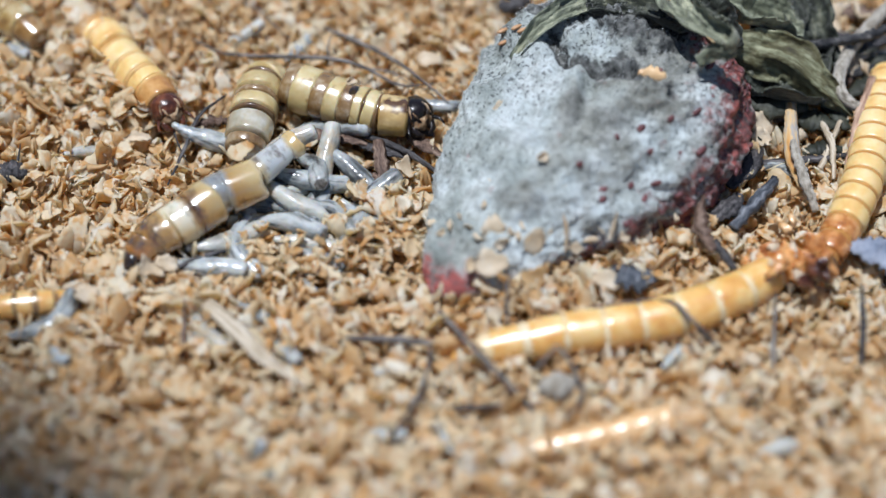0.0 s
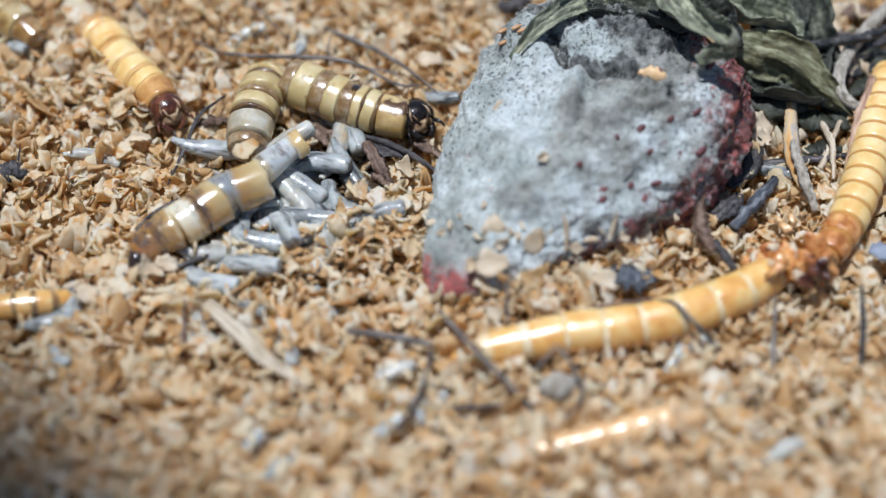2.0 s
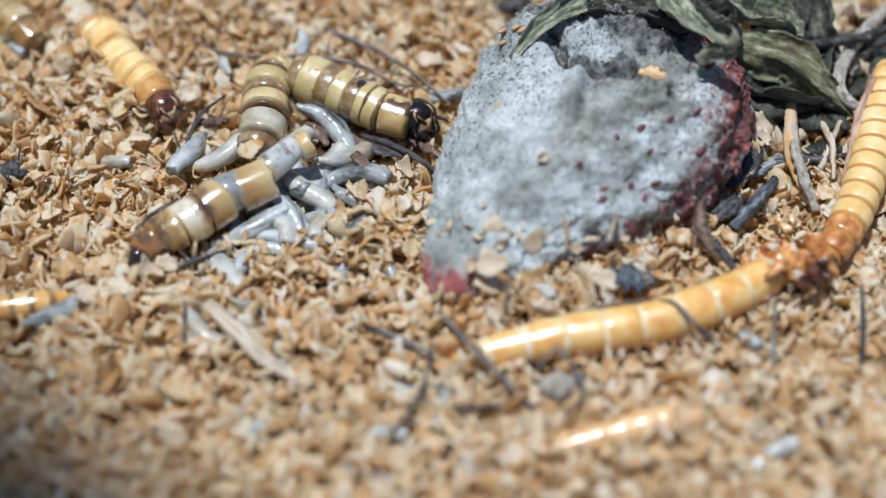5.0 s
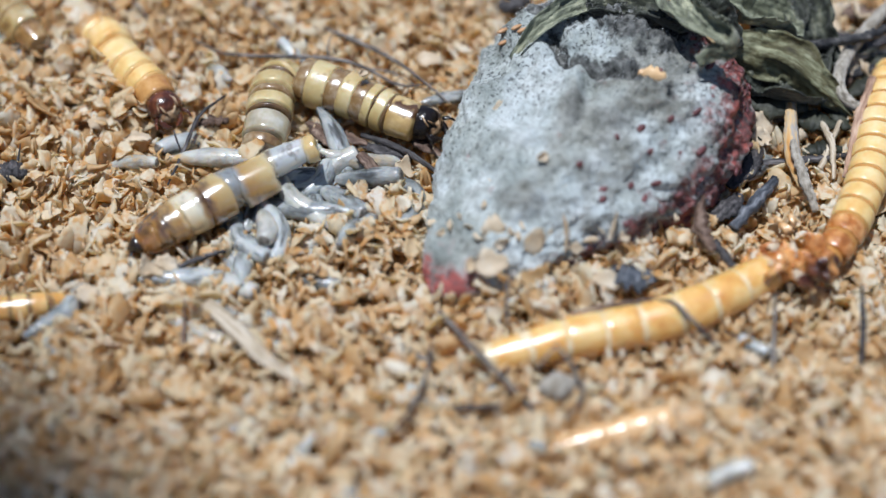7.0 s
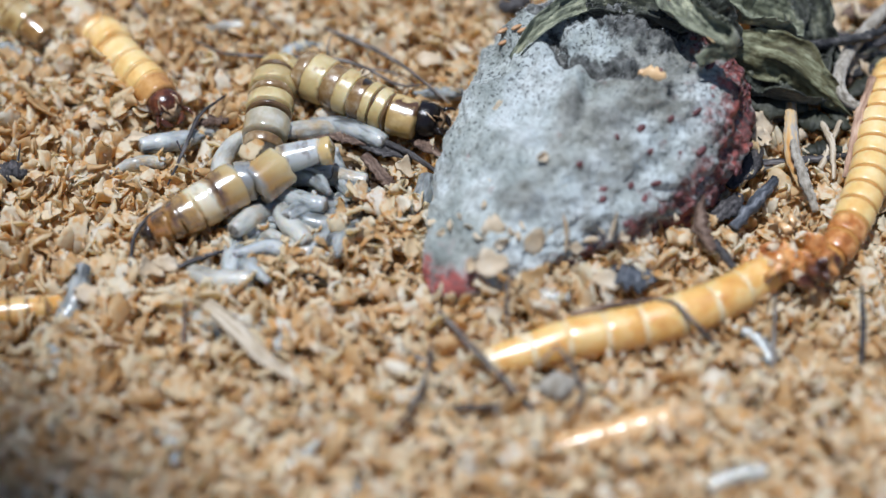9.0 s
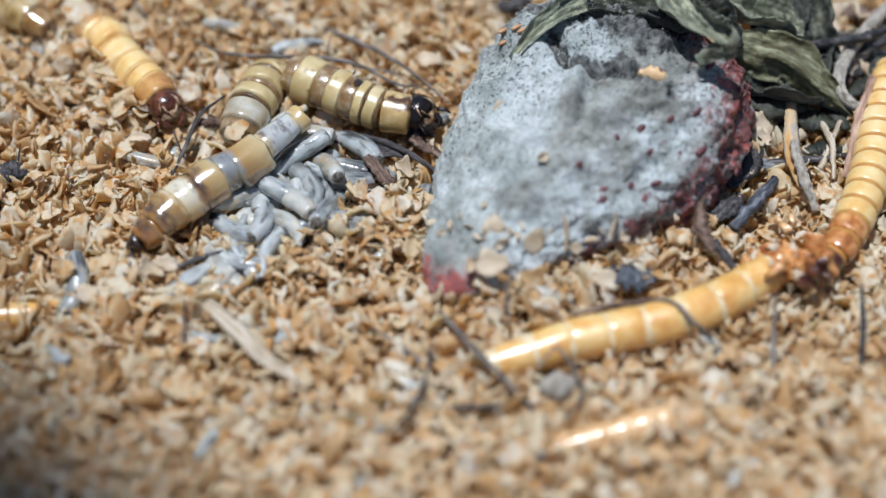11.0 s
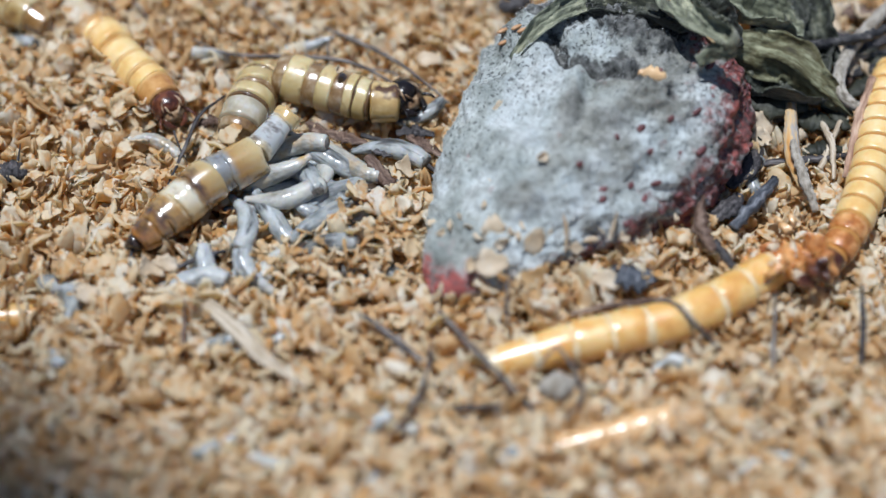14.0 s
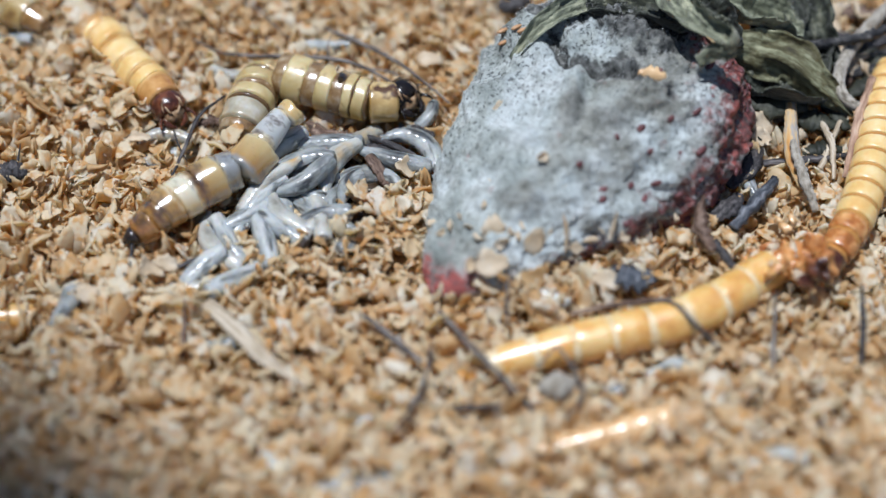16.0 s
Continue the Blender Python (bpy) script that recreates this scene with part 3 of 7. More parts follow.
    ob.matrix_basis = pose(pos[0] * MM, pos[1] * MM, pos[2] * MM, *turn)
    return ob


# ---- the mouldy strawberry ----
TIP, CROWN = Vector((-1.1, -7.7, 1.6)), Vector((24.8, 24.6, 4.8))
BERRY_R = 20.4


def near_line(x, y, pts):
    """How far (x, y) lies from a line through pts."""
    best = 1e9
    for (ax, ay), (bx, by) in zip(pts, pts[1:]):
        dx, dy = bx - ax, by - ay
        k = max(0.0, min(1.0, ((x - ax) * dx + (y - ay) * dy) / (dx * dx + dy * dy)))
        best = min(best, math.hypot(x - ax - k * dx, y - ay - k * dy))
    return best


# on the berry's upper side, in its own space: a dark cleft below the crown, a folded ridge, a second low fold
CLEFT = [(31.5, 7.6), (29.4, 6.0), (27.6, 3.6), (28.6, 0.2), (29.8, -2.4), (30.4, -5.6), (30.2, -8.5)]
RIDGE = [(28.4, 2.2), (26.2, 0.9), (23.4, -0.6), (21.8, -1.0)]
FOLD = [(17.5, 4.5), (14.5, 0.5), (12.5, -3.0)]


def berry_point(u, v):
    """u from tip 0 to crown 1, v round the axis in radians; millimetres in the berry's own space, x along the axis."""
    length = (CROWN - TIP).length
    # blunt cone with a full shoulder
    r = BERRY_R * (min(u, 1.0) ** 0.71) * (1.18 - 0.25 * u) if u < 0.72 else BERRY_R * 0.792 * math.sqrt(max(0.0, 1 - ((u - 0.72) / 0.36) ** 2.6))
    p = Vector((u * length, r * math.cos(v), r * (0.60 if math.sin(v) > 0 else 0.55) * math.sin(v)))
    out = Vector((0.15, math.cos(v), math.sin(v)))
    bulge = 1.5 * noise.noise(p * 0.11 + Vector((3.1, 0, 0))) + 1.1 * noise.noise(p * 0.25 + Vector((0, 5.0, 0)))
    # smooth felt over most of it, rougher towards the crown
    wild = max(0.0, min(1.0, (p.x - 25) / 5)) * max(0.0, min(1.0, (7.5 - p.y) / 3)) * max(0.15, min(1.0, (p.y + 11) / 4))
    fur = (0.85 + 0.6 * wild) * noise.noise(p * 0.42) + (0.42 + 0.35 * wild) * noise.noise(p * 0.95) + (0.26 + 0.4 * wild) * noise.noise(p * 1.7) + (0.16 + 0.3 * wild) * noise.noise(p * 3.2)
    # cauliflower tufts round the crown
    fur += wild * (1.3 * (0.35 - abs(noise.noise(p * 0.33 + Vector((1, 4, 2))))) + 1.1 * (0.3 - abs(noise.noise(p * 0.8))))
    if p.z > 1.0:
        fur -= 2.6 * math.exp(-(near_line(p.x, p.y, CLEFT) / 0.7) ** 2) * (0.7 + 0.5 * noise.noise(p * 0.8 + Vector((7, 0, 0))))
        fur += 1.9 * math.exp(-(near_line(p.x, p.y, RIDGE) / 0.85) ** 2) + 0.8 * math.exp(-(near_line(p.x, p.y, FOLD) / 1.6) ** 2)
    fade = min(1.0, u * 6) * min(1.0, (1.08 - u) * 8)
    return p + out * (bulge + fur) * max(0.0, fade)


def mould_material():
    m = bpy.data.materials.new("mould_over_red_skin")
    m.use_nodes = True
    t = m.node_tree
    b = t.nodes["Principled BSDF"]
    coords = t.nodes.new("ShaderNodeTexCoord").outputs["Object"]
    sep = t.nodes.new("ShaderNodeSeparateXYZ")
    t.links.new(coords, sep.inputs[0])

    def span(source, low, high):
        n = t.nodes.new("ShaderNodeMapRange")
        n.inputs[1].default_value, n.inputs[2].default_value = low, high
        t.links.new(source, n.inputs[0])
        return n.outputs[0]

    def sums(a, k, b):
        n = t.nodes.new("ShaderNodeMath")
        n.operation = "MULTIPLY_ADD"
        t.links.new(a, n.inputs[0])
        n.inputs[1].default_value = k
        if isinstance(b, float):
            n.inputs[2].default_value = b
        else:
            t.links.new(b, n.inputs[2])
        return n.outputs[0]
    warm = ramp(t, noise_at(t, coords, 230, 5, 0.65), [(0.28, (0.28, 0.285, 0.268)), (0.45, (0.455, 0.465, 0.438)), (0.62, (0.58, 0.59, 0.56)), (0.8, (0.67, 0.68, 0.65))])
    cool = ramp(t, noise_at(t, coords, 200, 5, 0.6), [(0.30, (0.50, 0.555, 0.56)), (0.5, (0.67, 0.73, 0.73)), (0.7, (0.78, 0.82, 0.81))])
    # the young pale-blue bloom keeps to one flank and the middle
    flank = sums(noise_at(t, coords, 120, 3, 0.6), 1.6, span(sep.outputs[1], -0.002, 0.009))
    grey = mixed(t, ramp(t, flank, [(0.72, (0, 0, 0)), (1.25 / 1.3, (1, 1, 1))]), warm, cool)
    patch = ramp(t, noise_at(t, coords, 95, 3, 0.6), [(0.34, (0.54, 0.54, 0.505)), (0.47, (0.79, 0.79, 0.755)), (0.60, (0.93, 0.93, 0.93))])
    grey = mixed(t, 1.0, grey, patch, "MULTIPLY")
    fine = ramp(t, noise_at(t, coords, 1700, 4, 0.75), [(0.30, (0.62, 0.62, 0.60)), (0.56, (1.0, 1.0, 1.0))])
    grey = mixed(t, 1.0, grey, fine, "MULTIPLY")
    mottle = ramp(t, noise_at(t, coords, 480, 4, 0.7), [(0.36, (0.70, 0.70, 0.68)), (0.50, (0.96, 0.96, 0.95)), (0.62, (1.0, 1.0, 1.0))])
    grey = mixed(t, 1.0, grey, mottle, "MULTIPLY")
    # pepper of spore heads, thick on the upper flank, thin elsewhere
    dense = sums(span(sep.outputs[0], 0.014, 0.030), 0.075, sums(span(sep.outputs[1], 0.000, 0.009), 0.05, sums(noise_at(t, coords, 150, 3, 0.6), 0.16, sums(noise_at(t, coords, 2400, 2, 0.5), 1.0, -0.215))))
    grey = mixed(t, ramp(t, dense, [(0.53, (0, 0, 0)), (0.60, (0.8, 0.8, 0.8))]), grey, (0.07, 0.075, 0.075))
    red = ramp(t, noise_at(t, coords, 700, 3, 0.6), [(0.34, (0.022, 0.008, 0.009)), (0.5, (0.17, 0.026, 0.023)), (0.66, (0.48, 0.09, 0.065))])
    # bare skin shows at the tip and round the shoulder
    tip = t.nodes.new("ShaderNodeMapRange")
    tip.inputs[1].default_value, tip.inputs[2].default_value = 0.0066, 0.0012
    t.links.new(sep.outputs[0], tip.inputs[0])
    under = t.nodes.new("ShaderNodeMapRange")
    under.inputs[1].default_value, under.inputs[2].default_value = -0.0006, 0.0036
    below = node(t, "ShaderNodeVectorMath")
    below.operation = "DOT_PRODUCT"
    below.inputs[1].default_value = (0.0, -0.35, -0.94)
    t.links.new(coords, below.inputs[0])
    t.links.new(below.outputs["Value"], under.inputs[0])
    total = None
    shoulder = t.nodes.new("ShaderNodeMapRange")
    shoulder.inputs[1].default_value, shoulder.inputs[2].default_value = 0.0130, 0.0208
    lean = node(t, "ShaderNodeVectorMath")
    lean.operation = "DOT_PRODUCT"
    lean.inputs[1].default_value = (0.50, -0.50, -0.70)
    t.links.new(coords, lean.inputs[0])
    t.links.new(lean.outputs["Value"], shoulder.inputs[0])
    for n in (tip, under, shoulder):
        if total is None:
            total = n.outputs[0]
        else:
            mx = t.nodes.new("ShaderNodeMath")
            mx.operation = "MAXIMUM"
            t.links.new(total, mx.inputs[0])
            t.links.new(n.outputs[0], mx.inputs[1])
            total = mx.outputs[0]
    red = mixed(t, tip.outputs[0], red, ramp(t, noise_at(t, coords, 1300, 4, 0.7), [(0.36, (0.07, 0.010, 0.010)), (0.52, (0.42, 0.04, 0.03)), (0.68, (0.62, 0.15, 0.11))]))
    wear = t.nodes.new("ShaderNodeMath")
    wear.operation = "MULTIPLY_ADD"
    wear.inputs[1].default_value = 3.4
    t.links.new(noise_at(t, coords, 420, 5, 0.7), wear.inputs[0])
    sub = t.nodes.new("ShaderNodeMath")
    sub.operation = "SUBTRACT"
    sub.inputs[1].default_value = 1.88
    t.links.new(total, sub.inputs[0])
    t.links.new(sub.outputs[0], wear.inputs[2])
    mask = ramp(t, wear.outputs[0], [(0.28, (0, 0, 0)), (0.5, (0.32, 0.32, 0.32)), (0.78, (0.88, 0.88, 0.88))])
    # stored mask: painted shade of cleft and crown, broken up by noise
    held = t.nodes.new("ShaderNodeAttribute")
    held.attribute_name = "painted_dark"
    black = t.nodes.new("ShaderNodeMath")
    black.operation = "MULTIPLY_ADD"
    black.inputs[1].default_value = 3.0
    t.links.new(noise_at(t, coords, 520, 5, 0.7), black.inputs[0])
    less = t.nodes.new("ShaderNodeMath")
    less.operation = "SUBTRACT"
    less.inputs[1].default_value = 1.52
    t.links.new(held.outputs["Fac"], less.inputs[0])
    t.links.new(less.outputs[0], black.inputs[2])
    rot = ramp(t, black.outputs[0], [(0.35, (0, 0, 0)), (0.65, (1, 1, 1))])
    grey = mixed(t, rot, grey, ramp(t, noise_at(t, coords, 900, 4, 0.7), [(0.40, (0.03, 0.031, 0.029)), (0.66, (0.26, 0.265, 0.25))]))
    t.links.new(mixed(t, mask, grey, red), b.inputs["Base Color"])
    rr = t.nodes.new("ShaderNodeMapRange")
    rr.inputs[3].default_value, rr.inputs[4].default_value = 0.92, 0.35
    t.links.new(mask, rr.inputs[0])
    t.links.new(rr.outputs[0], b.inputs["Roughness"])
    bn = node(t, "ShaderNodeBump", Strength=1.0, Distance=0.0006)
    t.links.new(noise_at(t, coords, 620, 8, 0.72), bn.inputs["Height"])
    t.links.new(bn.outputs[0], b.inputs["Normal"])
    return m


def strawberry():
    M = mould_material()
    root = tagged(new("strawberry"), "rotting strawberry covered in grey mould, red at tip", "strawberry")
    root.matrix_basis = along(TIP, CROWN - TIP)
    nu, nv = 210, 270
    bm = bmesh.new()
    rows = []
    for i in range(nu + 1):
        u = 1.079 * (i / nu) ** 1.15
        if i == 0:
            rows.append([bm.verts.new((0, 0, 0))] * nv)
            continue
        rows.append([bm.verts.new(berry_point(u, 2 * math.pi * k / nv) * MM) for k in range(nv)])
    for a, b in zip(rows, rows[1:]):
        for k in range(nv):
            j = (k + 1) % nv
            q = list(dict.fromkeys((a[k], a[j], b[j], b[k])))
            bm.faces.new(q)
    bm.faces.new(rows[-1])
    bmesh.ops.recalc_face_normals(bm, faces=bm.faces)
    # shade painted along the cleft and under the crown's leaves; dark among the tufts beside it
    painted_dark = bm.verts.layers.float.new("painted_dark")
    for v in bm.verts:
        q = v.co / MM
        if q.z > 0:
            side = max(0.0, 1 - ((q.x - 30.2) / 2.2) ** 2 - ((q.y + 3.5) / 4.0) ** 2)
            v[painted_dark] = min(1.0, math.exp(-(near_line(q.x, q.y, CLEFT) / 0.9) ** 2) + 0.7 * side + max(0.0, min(1.0, (q.x - 31.8) / 3)) * max(0.0, min(1.0, (q.y + 6) / 3)))
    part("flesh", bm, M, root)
    # short mould threads all over
    rnd = random.Random(9)
    vs, fs = [], []
    for _ in range(17000):
        u, v = 1.07 * rnd.random() ** 0.7, rnd.uniform(0, 2 * math.pi)
        p = berry_point(u, v)
        if p.z < -0.5 or u < 0.05 or p.x * 0.5 - p.y * 0.5 - p.z * 0.7 > 18.5:
            continue
        out = (Vector((0, p.y, p.z)).normalized() + Vector((rnd.uniform(-0.9, 0.9), rnd.uniform(-0.9, 0.9), rnd.uniform(-0.9, 0.9)))).normalized()
        side = out.orthogonal().normalized() * 0.028
        other = out.cross(side)
        tip = p + out * rnd.uniform(0.15, 0.3 if p.x < 25 else 0.6)
        k = len(vs)
        vs += [(q * MM)[:] for q in (p + side, p - side * 0.5 + other, p - side * 0.5 - other, tip)]
        fs += [(k, k + 1, k + 3), (k + 1, k + 2, k + 3), (k + 2, k, k + 3)]
    me = bpy.data.meshes.new("mould_threads")
    me.from_pydata(vs, [], fs)
    tagged(part_of("mould_threads", me, M_THREAD, root, "fine pale grey mould threads", smooth=False), kind="stuff")
    # seeds in a spiral, showing where the mould is thin
    rnd = random.Random(4)
    for k in range(360):
        u = 0.14 + 0.9 * (k / 360) + rnd.uniform(-0.012, 0.012)
        v = k * 2.39996 + rnd.uniform(-0.09, 0.09)
        p = berry_point(u, v)
        q = berry_point(u, v + 0.02)
        w = berry_point(min(u + 0.01, 1.07), v)
        if p.z < -2 or not (p.y < -5.0 and u > 0.42):
            continue
        normal = (q - p).cross(w - p).normalized()
        if normal.dot(Vector((0, p.y, p.z))) < 0:
            normal = -normal
        if rnd.random() < 0.3:
            continue
        s = rnd.uniform(0.65, 1.25)
        bm = lathe([(-0.65 * s, 0), (-0.45 * s, 0.28), (0, 0.42), (0.4 * s, 0.3), (0.7 * s, 0)], 8, 0.6)
        ob = part("seed", bm, M_SEED, root)
        x = (w - p).normalized()
        m = Matrix((x, normal.cross(x), normal)).transposed().to_4x4()
        m.translation = (p - normal * rnd.uniform(-0.08, 0.22)) * MM
        ob.matrix_basis = m
    for x, y, z in ((6.5, 22.9, 10.2), (8.0, 22.5, 11.1), (8.6, 21.8, 11.3), (6.6, 21.9, 9.4)):
        ob = part("seed", lathe([(-0.75, 0), (-0.5, 0.3), (0, 0.42), (0.5, 0.3), (0.75, 0)], 10, 0.6), M_PALE_SEED, root, "orange-brown seed")
        ob.matrix_basis = root.matrix_basis.inverted() @ pose(x * MM, y * MM, z * MM, -40, 0, 35)
    # dried sepals folded over the crown
    inv = root.matrix_basis.inverted()

    def sepal(pts, widths, mat, label, **k):
        b = sheet(pts, widths, **k)
        bmesh.ops.transform(b, matrix=inv, verts=b.verts)
        return part("sepal", b, mat, root, label)
    sepal([(7.4, 17.5, 10.9), (9.1, 18.7, 12.6), (10.8, 20, 13.8), (13.8, 23.1, 13.2), (17.7, 25.4, 12.5), (22.7, 26.7, 12.5)], [0.6, 1.9, 2.5, 2.8, 3.0, 2.6], M_SEPAL, "curled grey-green dry sepal", seed=1, twist=(15, 30), crumple=0.45)
    sepal([(15.6, 22.7, 13.7), (20, 23.2, 12.8), (24, 20.5, 14.2), (28, 21.6, 10.8)], [1.6, 3.0, 3.2, 1.6], M_SEPAL_DARK, "black shrivelled sepal", seed=2, crumple=0.9)
    sepal([(24.6, 22.7, 16.0), (26.1, 18.3, 17.0), (27.9, 15.5, 17.6), (30.0, 13.9, 17.4), (29.9, 12.6, 16.6), (28.2, 13.2, 15.4), (26.9, 13.3, 14.2)], [4.6, 4.2, 3.2, 2.3, 1.9, 1.7, 1.3], M_SEPAL, "twisted pale dry sepal tip", seed=3, curl=1.1, twist=(20, 75), crumple=0.5)
    sepal([(26.8, 27.3, 11.5), (28.8, 24.7, 11.5), (30.7, 23.1, 10), (31.7, 21.6, 8.5)], [4.0, 4.6, 4.0, 2.0], M_SEPAL_DARK, "dark folded sepal", seed=8, crumple=1.0, twist=(30, 10))
    sepal([(30, 28.4, 10.5), (33.6, 27.1, 9.5), (37, 26.7, 8), (40.1, 26, 6.5)], [3.8, 4.6, 4.0, 0.8], M_SEPAL, "crumpled grey-green sepal", seed=4, crumple=1.0, curl=0.9)
    sepal([(32.9, 31.9, 8.5), (36.1, 31.1, 7.5), (38.7, 30.3, 6.5), (39.6, 27.1, 6.8)], [4.2, 5.2, 5.0, 2.8], M_SEPAL_DARK, "crumpled dark green sepal", seed=14, crumple=1.0, curl=0.5)
    sepal([(30.5, 22.8, 8), (34.4, 23, 7), (38.4, 21.9, 6.3), (41.8, 19.7, 4.5), (45.3, 18.1, 2)], [2.8, 5.6, 5.8, 3.4, 0.5], M_OLIVE, "large folded olive dry sepal", seed=5, curl=-0.6, crumple=0.45, twist=(46, 56))
    sepal([(32.4, 22.4, 4.8), (35.5, 21.1, 3.8), (39.1, 19.6, 4), (43.1, 20.5, 2.5)], [4.0, 6.0, 5.0, 1.5], M_SEPAL_DARK, "dark underside of dry sepal", seed=6, curl=0.5, crumple=0.8)
    sepal([(39.4, 32.5, 7.5), (40.7, 29, 6.8), (41.7, 26.1, 4.8), (42, 22.3, 4)], [4.0, 5.0, 4.6, 2.0], M_SEPAL_DARK, "flat dark green sepal", seed=7, crumple=0.6)
    sepal([(34.6, 27.3, 5.8), (38.5, 27, 4.8), (42.4, 26.7, 3.8), (44.6, 23.7, 4)], [4.0, 5.0, 4.0, 1.0], M_SEPAL_DARK, "dark crumpled sepal behind the olive one", seed=9, crumple=1.0)
    b = tube([(53.5, 36.8, 3.8), (49, 30.9, 4.3), (45.6, 26.2, 3.8), (43.8, 20.9, 4.5), (44.6, 18.8, 3.6), (46.6, 18.3, 2.6)], [0.75, 0.7, 0.75, 0.8, 0.7, 0.6], 10, 34, 0.06, 3)
    bmesh.ops.transform(b, matrix=inv, verts=b.verts)
    part("stalk", b, M_STALK, root, "curled furry fruit stalk")
    return root


# ---- beetle grubs ----
def ring(length, r0, r1, bulge=0.028, sides=26, seed=0):
    prof = [(-length * 0.5 - 0.20 * r0, 0), (-length * 0.5 - 0.16 * r0, 0.4 * r0), (-length * 0.5 - 0.06 * r0, 0.78 * r0), (-length * 0.5 - 0.01 * r0, 0.92 * r0)]
    for u in (0, 0.02, 0.12, 0.3, 0.5, 0.7, 0.88, 0.98, 1):
        prof.append((length * (u - 0.5), (r0 + (r1 - r0) * u) * (1.0 - bulge * abs(2 * u - 1) ** 2.5 - (0.008 if u in (0, 1) else 0))))
    prof += [(length * 0.5 + 0.01 * r1, 0.92 * r1), (length * 0.5 + 0.06 * r1, 0.78 * r1), (length * 0.5 + 0.16 * r1, 0.4 * r1), (length * 0.5 + 0.20 * r1, 0)]
    return lathe(prof, sides, 0.95, 0.005, seed)


def grub(name, label, widths, length, mat, band_mat, head=None, head_mat=None, category="grub", first_mats=(), band=0.18, tail=True, group="", bulge=0.028, dents=0.03):
    """A beetle grub in rigid rings: returns the thing and its rings from head to tail. widths: full widths in mm, one for each ring."""
    root = tagged(new(name), label, category, group)
    rings = []
    n = len(widths)
    step = length / n
    for i, w in enumerate(widths):
        nxt = widths[min(i + 1, n - 1)]
        here = mat
        if i < len(first_mats) and first_mats[i]:
            here = first_mats[i]
        if i == 0 and head:
            ob = head_capsule(root, w / 2, head_mat, head_mat)
        elif i == n - 1 and tail:
            r = w / 2
            bm = lathe([(-step * 0.5, r * 0.8), (-step * 0.45, r), (0, r * 0.9), (step * 0.4, r * 0.6), (step * 0.62, r * 0.22), (step * 0.7, 0)], 18, 0.94)
            ob = part("tail", bm, here, root)
        else:
            bm = ring(step * (1.02 - band), w / 2, (w + nxt) / 4 + 0.02, bulge, seed=i)
            for v in bm.verts:
                q = v.co / MM
                k = 1 + dents * noise.noise(q * 0.4 + Vector((i * 1.3, n, 0))) + 0.5 * dents * noise.noise(q * 1.1 + Vector((0, i * 2.1, 4)))
                v.co = Vector((v.co.x, v.co.y * k, v.co.z * k))
            ob = part("segment", bm, here, root)
            bl = step * (band + 0.45)
            bw = (w + nxt) / 2
            bb = lathe([(-bl / 2, bw * 0.44), (-bl * 0.3, bw * 0.462), (0, bw * 0.49), (bl * 0.3, bw * 0.462), (bl / 2, bw * 0.44)], 26, 0.95, 0.008, i)
            bo = part("band", bb, band_mat, ob)
            bo.matrix_basis = Matrix.Translation((step * 0.5 * MM, 0, 0))
        rings.append(ob)
    return root, rings


def banded(name, label, pieces, category="grub", dents=0.025, sway=0.14, skin=False):
    """A grub from head to tail in rigid rings of unlike length. pieces: (part, length, front width, rear width, material) in mm.
    Plates stand a little proud of the soft skin between them. Returns the thing, its rings and where each lies along the body, 0 to 1."""
    root = tagged(new(name), label, category)
    rings, places, at = [], [], 0.0
    total = sum(p[1] for p in pieces)
    for i, (what, length, w0, w1, mat) in enumerate(pieces):
        a, b, h = w0 / 2, w1 / 2, length / 2
        if what == "head":
            ob = head_capsule(root, a, mat, M_FACE)
        elif what == "tail":
            ob = part("tail", lathe([(-h, a * 0.8), (-h * 0.9, a), (0, (a + b) * 0.5), (h * 0.7, b), (h, b * 0.5), (h * 1.1, 0)], 18, 0.94, 0.02, i), mat, root)
        else:
            prof = [(-h - 0.30, 0), (-h - 0.26, 0.5 * a), (-h - 0.12, 0.84 * a)]
            if what == "segment":
                prof += [(-h, 0.945 * a), (-h * 0.94, 0.985 * a)]
                prof += [(h * (2 * u - 1), (a + (b - a) * u) * (1.0 + 0.003 * math.sin(math.pi * u))) for u in (0.08, 0.2, 0.4, 0.6, 0.8, 0.92)]
                prof += [(h * 0.95, 0.99 * b), (h, 0.955 * b)]
            else:
                prof += [(-h - 0.10, 0.90 * a), (-h, 0.945 * a)]
                prof += [(h * (2 * u - 1), (a + (b - a) * u) * (0.962 + 0.012 * math.sin(math.pi * u))) for u in (0.15, 0.35, 0.5, 0.65, 0.85)]
                prof += [(h, 0.945 * b), (h + 0.10, 0.90 * b)]
            prof += [(h + 0.12, 0.84 * b), (h + 0.26, 0.5 * b), (h + 0.30, 0)]
            ob = part(what, lathe(prof, 30, 0.94, 0.006, i), mat, root)
            # soft dents, no two rings alike
            for v in ob.data.vertices:
                q = v.co / MM
                k = 1 + dents * noise.noise(q * 0.45 + Vector((i * 0.7, len(pieces), 0))) + 0.5 * dents * noise.noise(q * 1.2 + Vector((0, i * 2.1, 4)))
                v.co = Vector((v.co.x + sway * MM * noise.noise(Vector((q.y * 0.7, q.z * 0.7, i * 0.9))), v.co.y * k, v.co.z * k))
        if skin:
            # where each point lies on the whole body, so that the blotches run on from ring to ring
            held = ob.data.attributes.new("body", "FLOAT_VECTOR", "POINT")
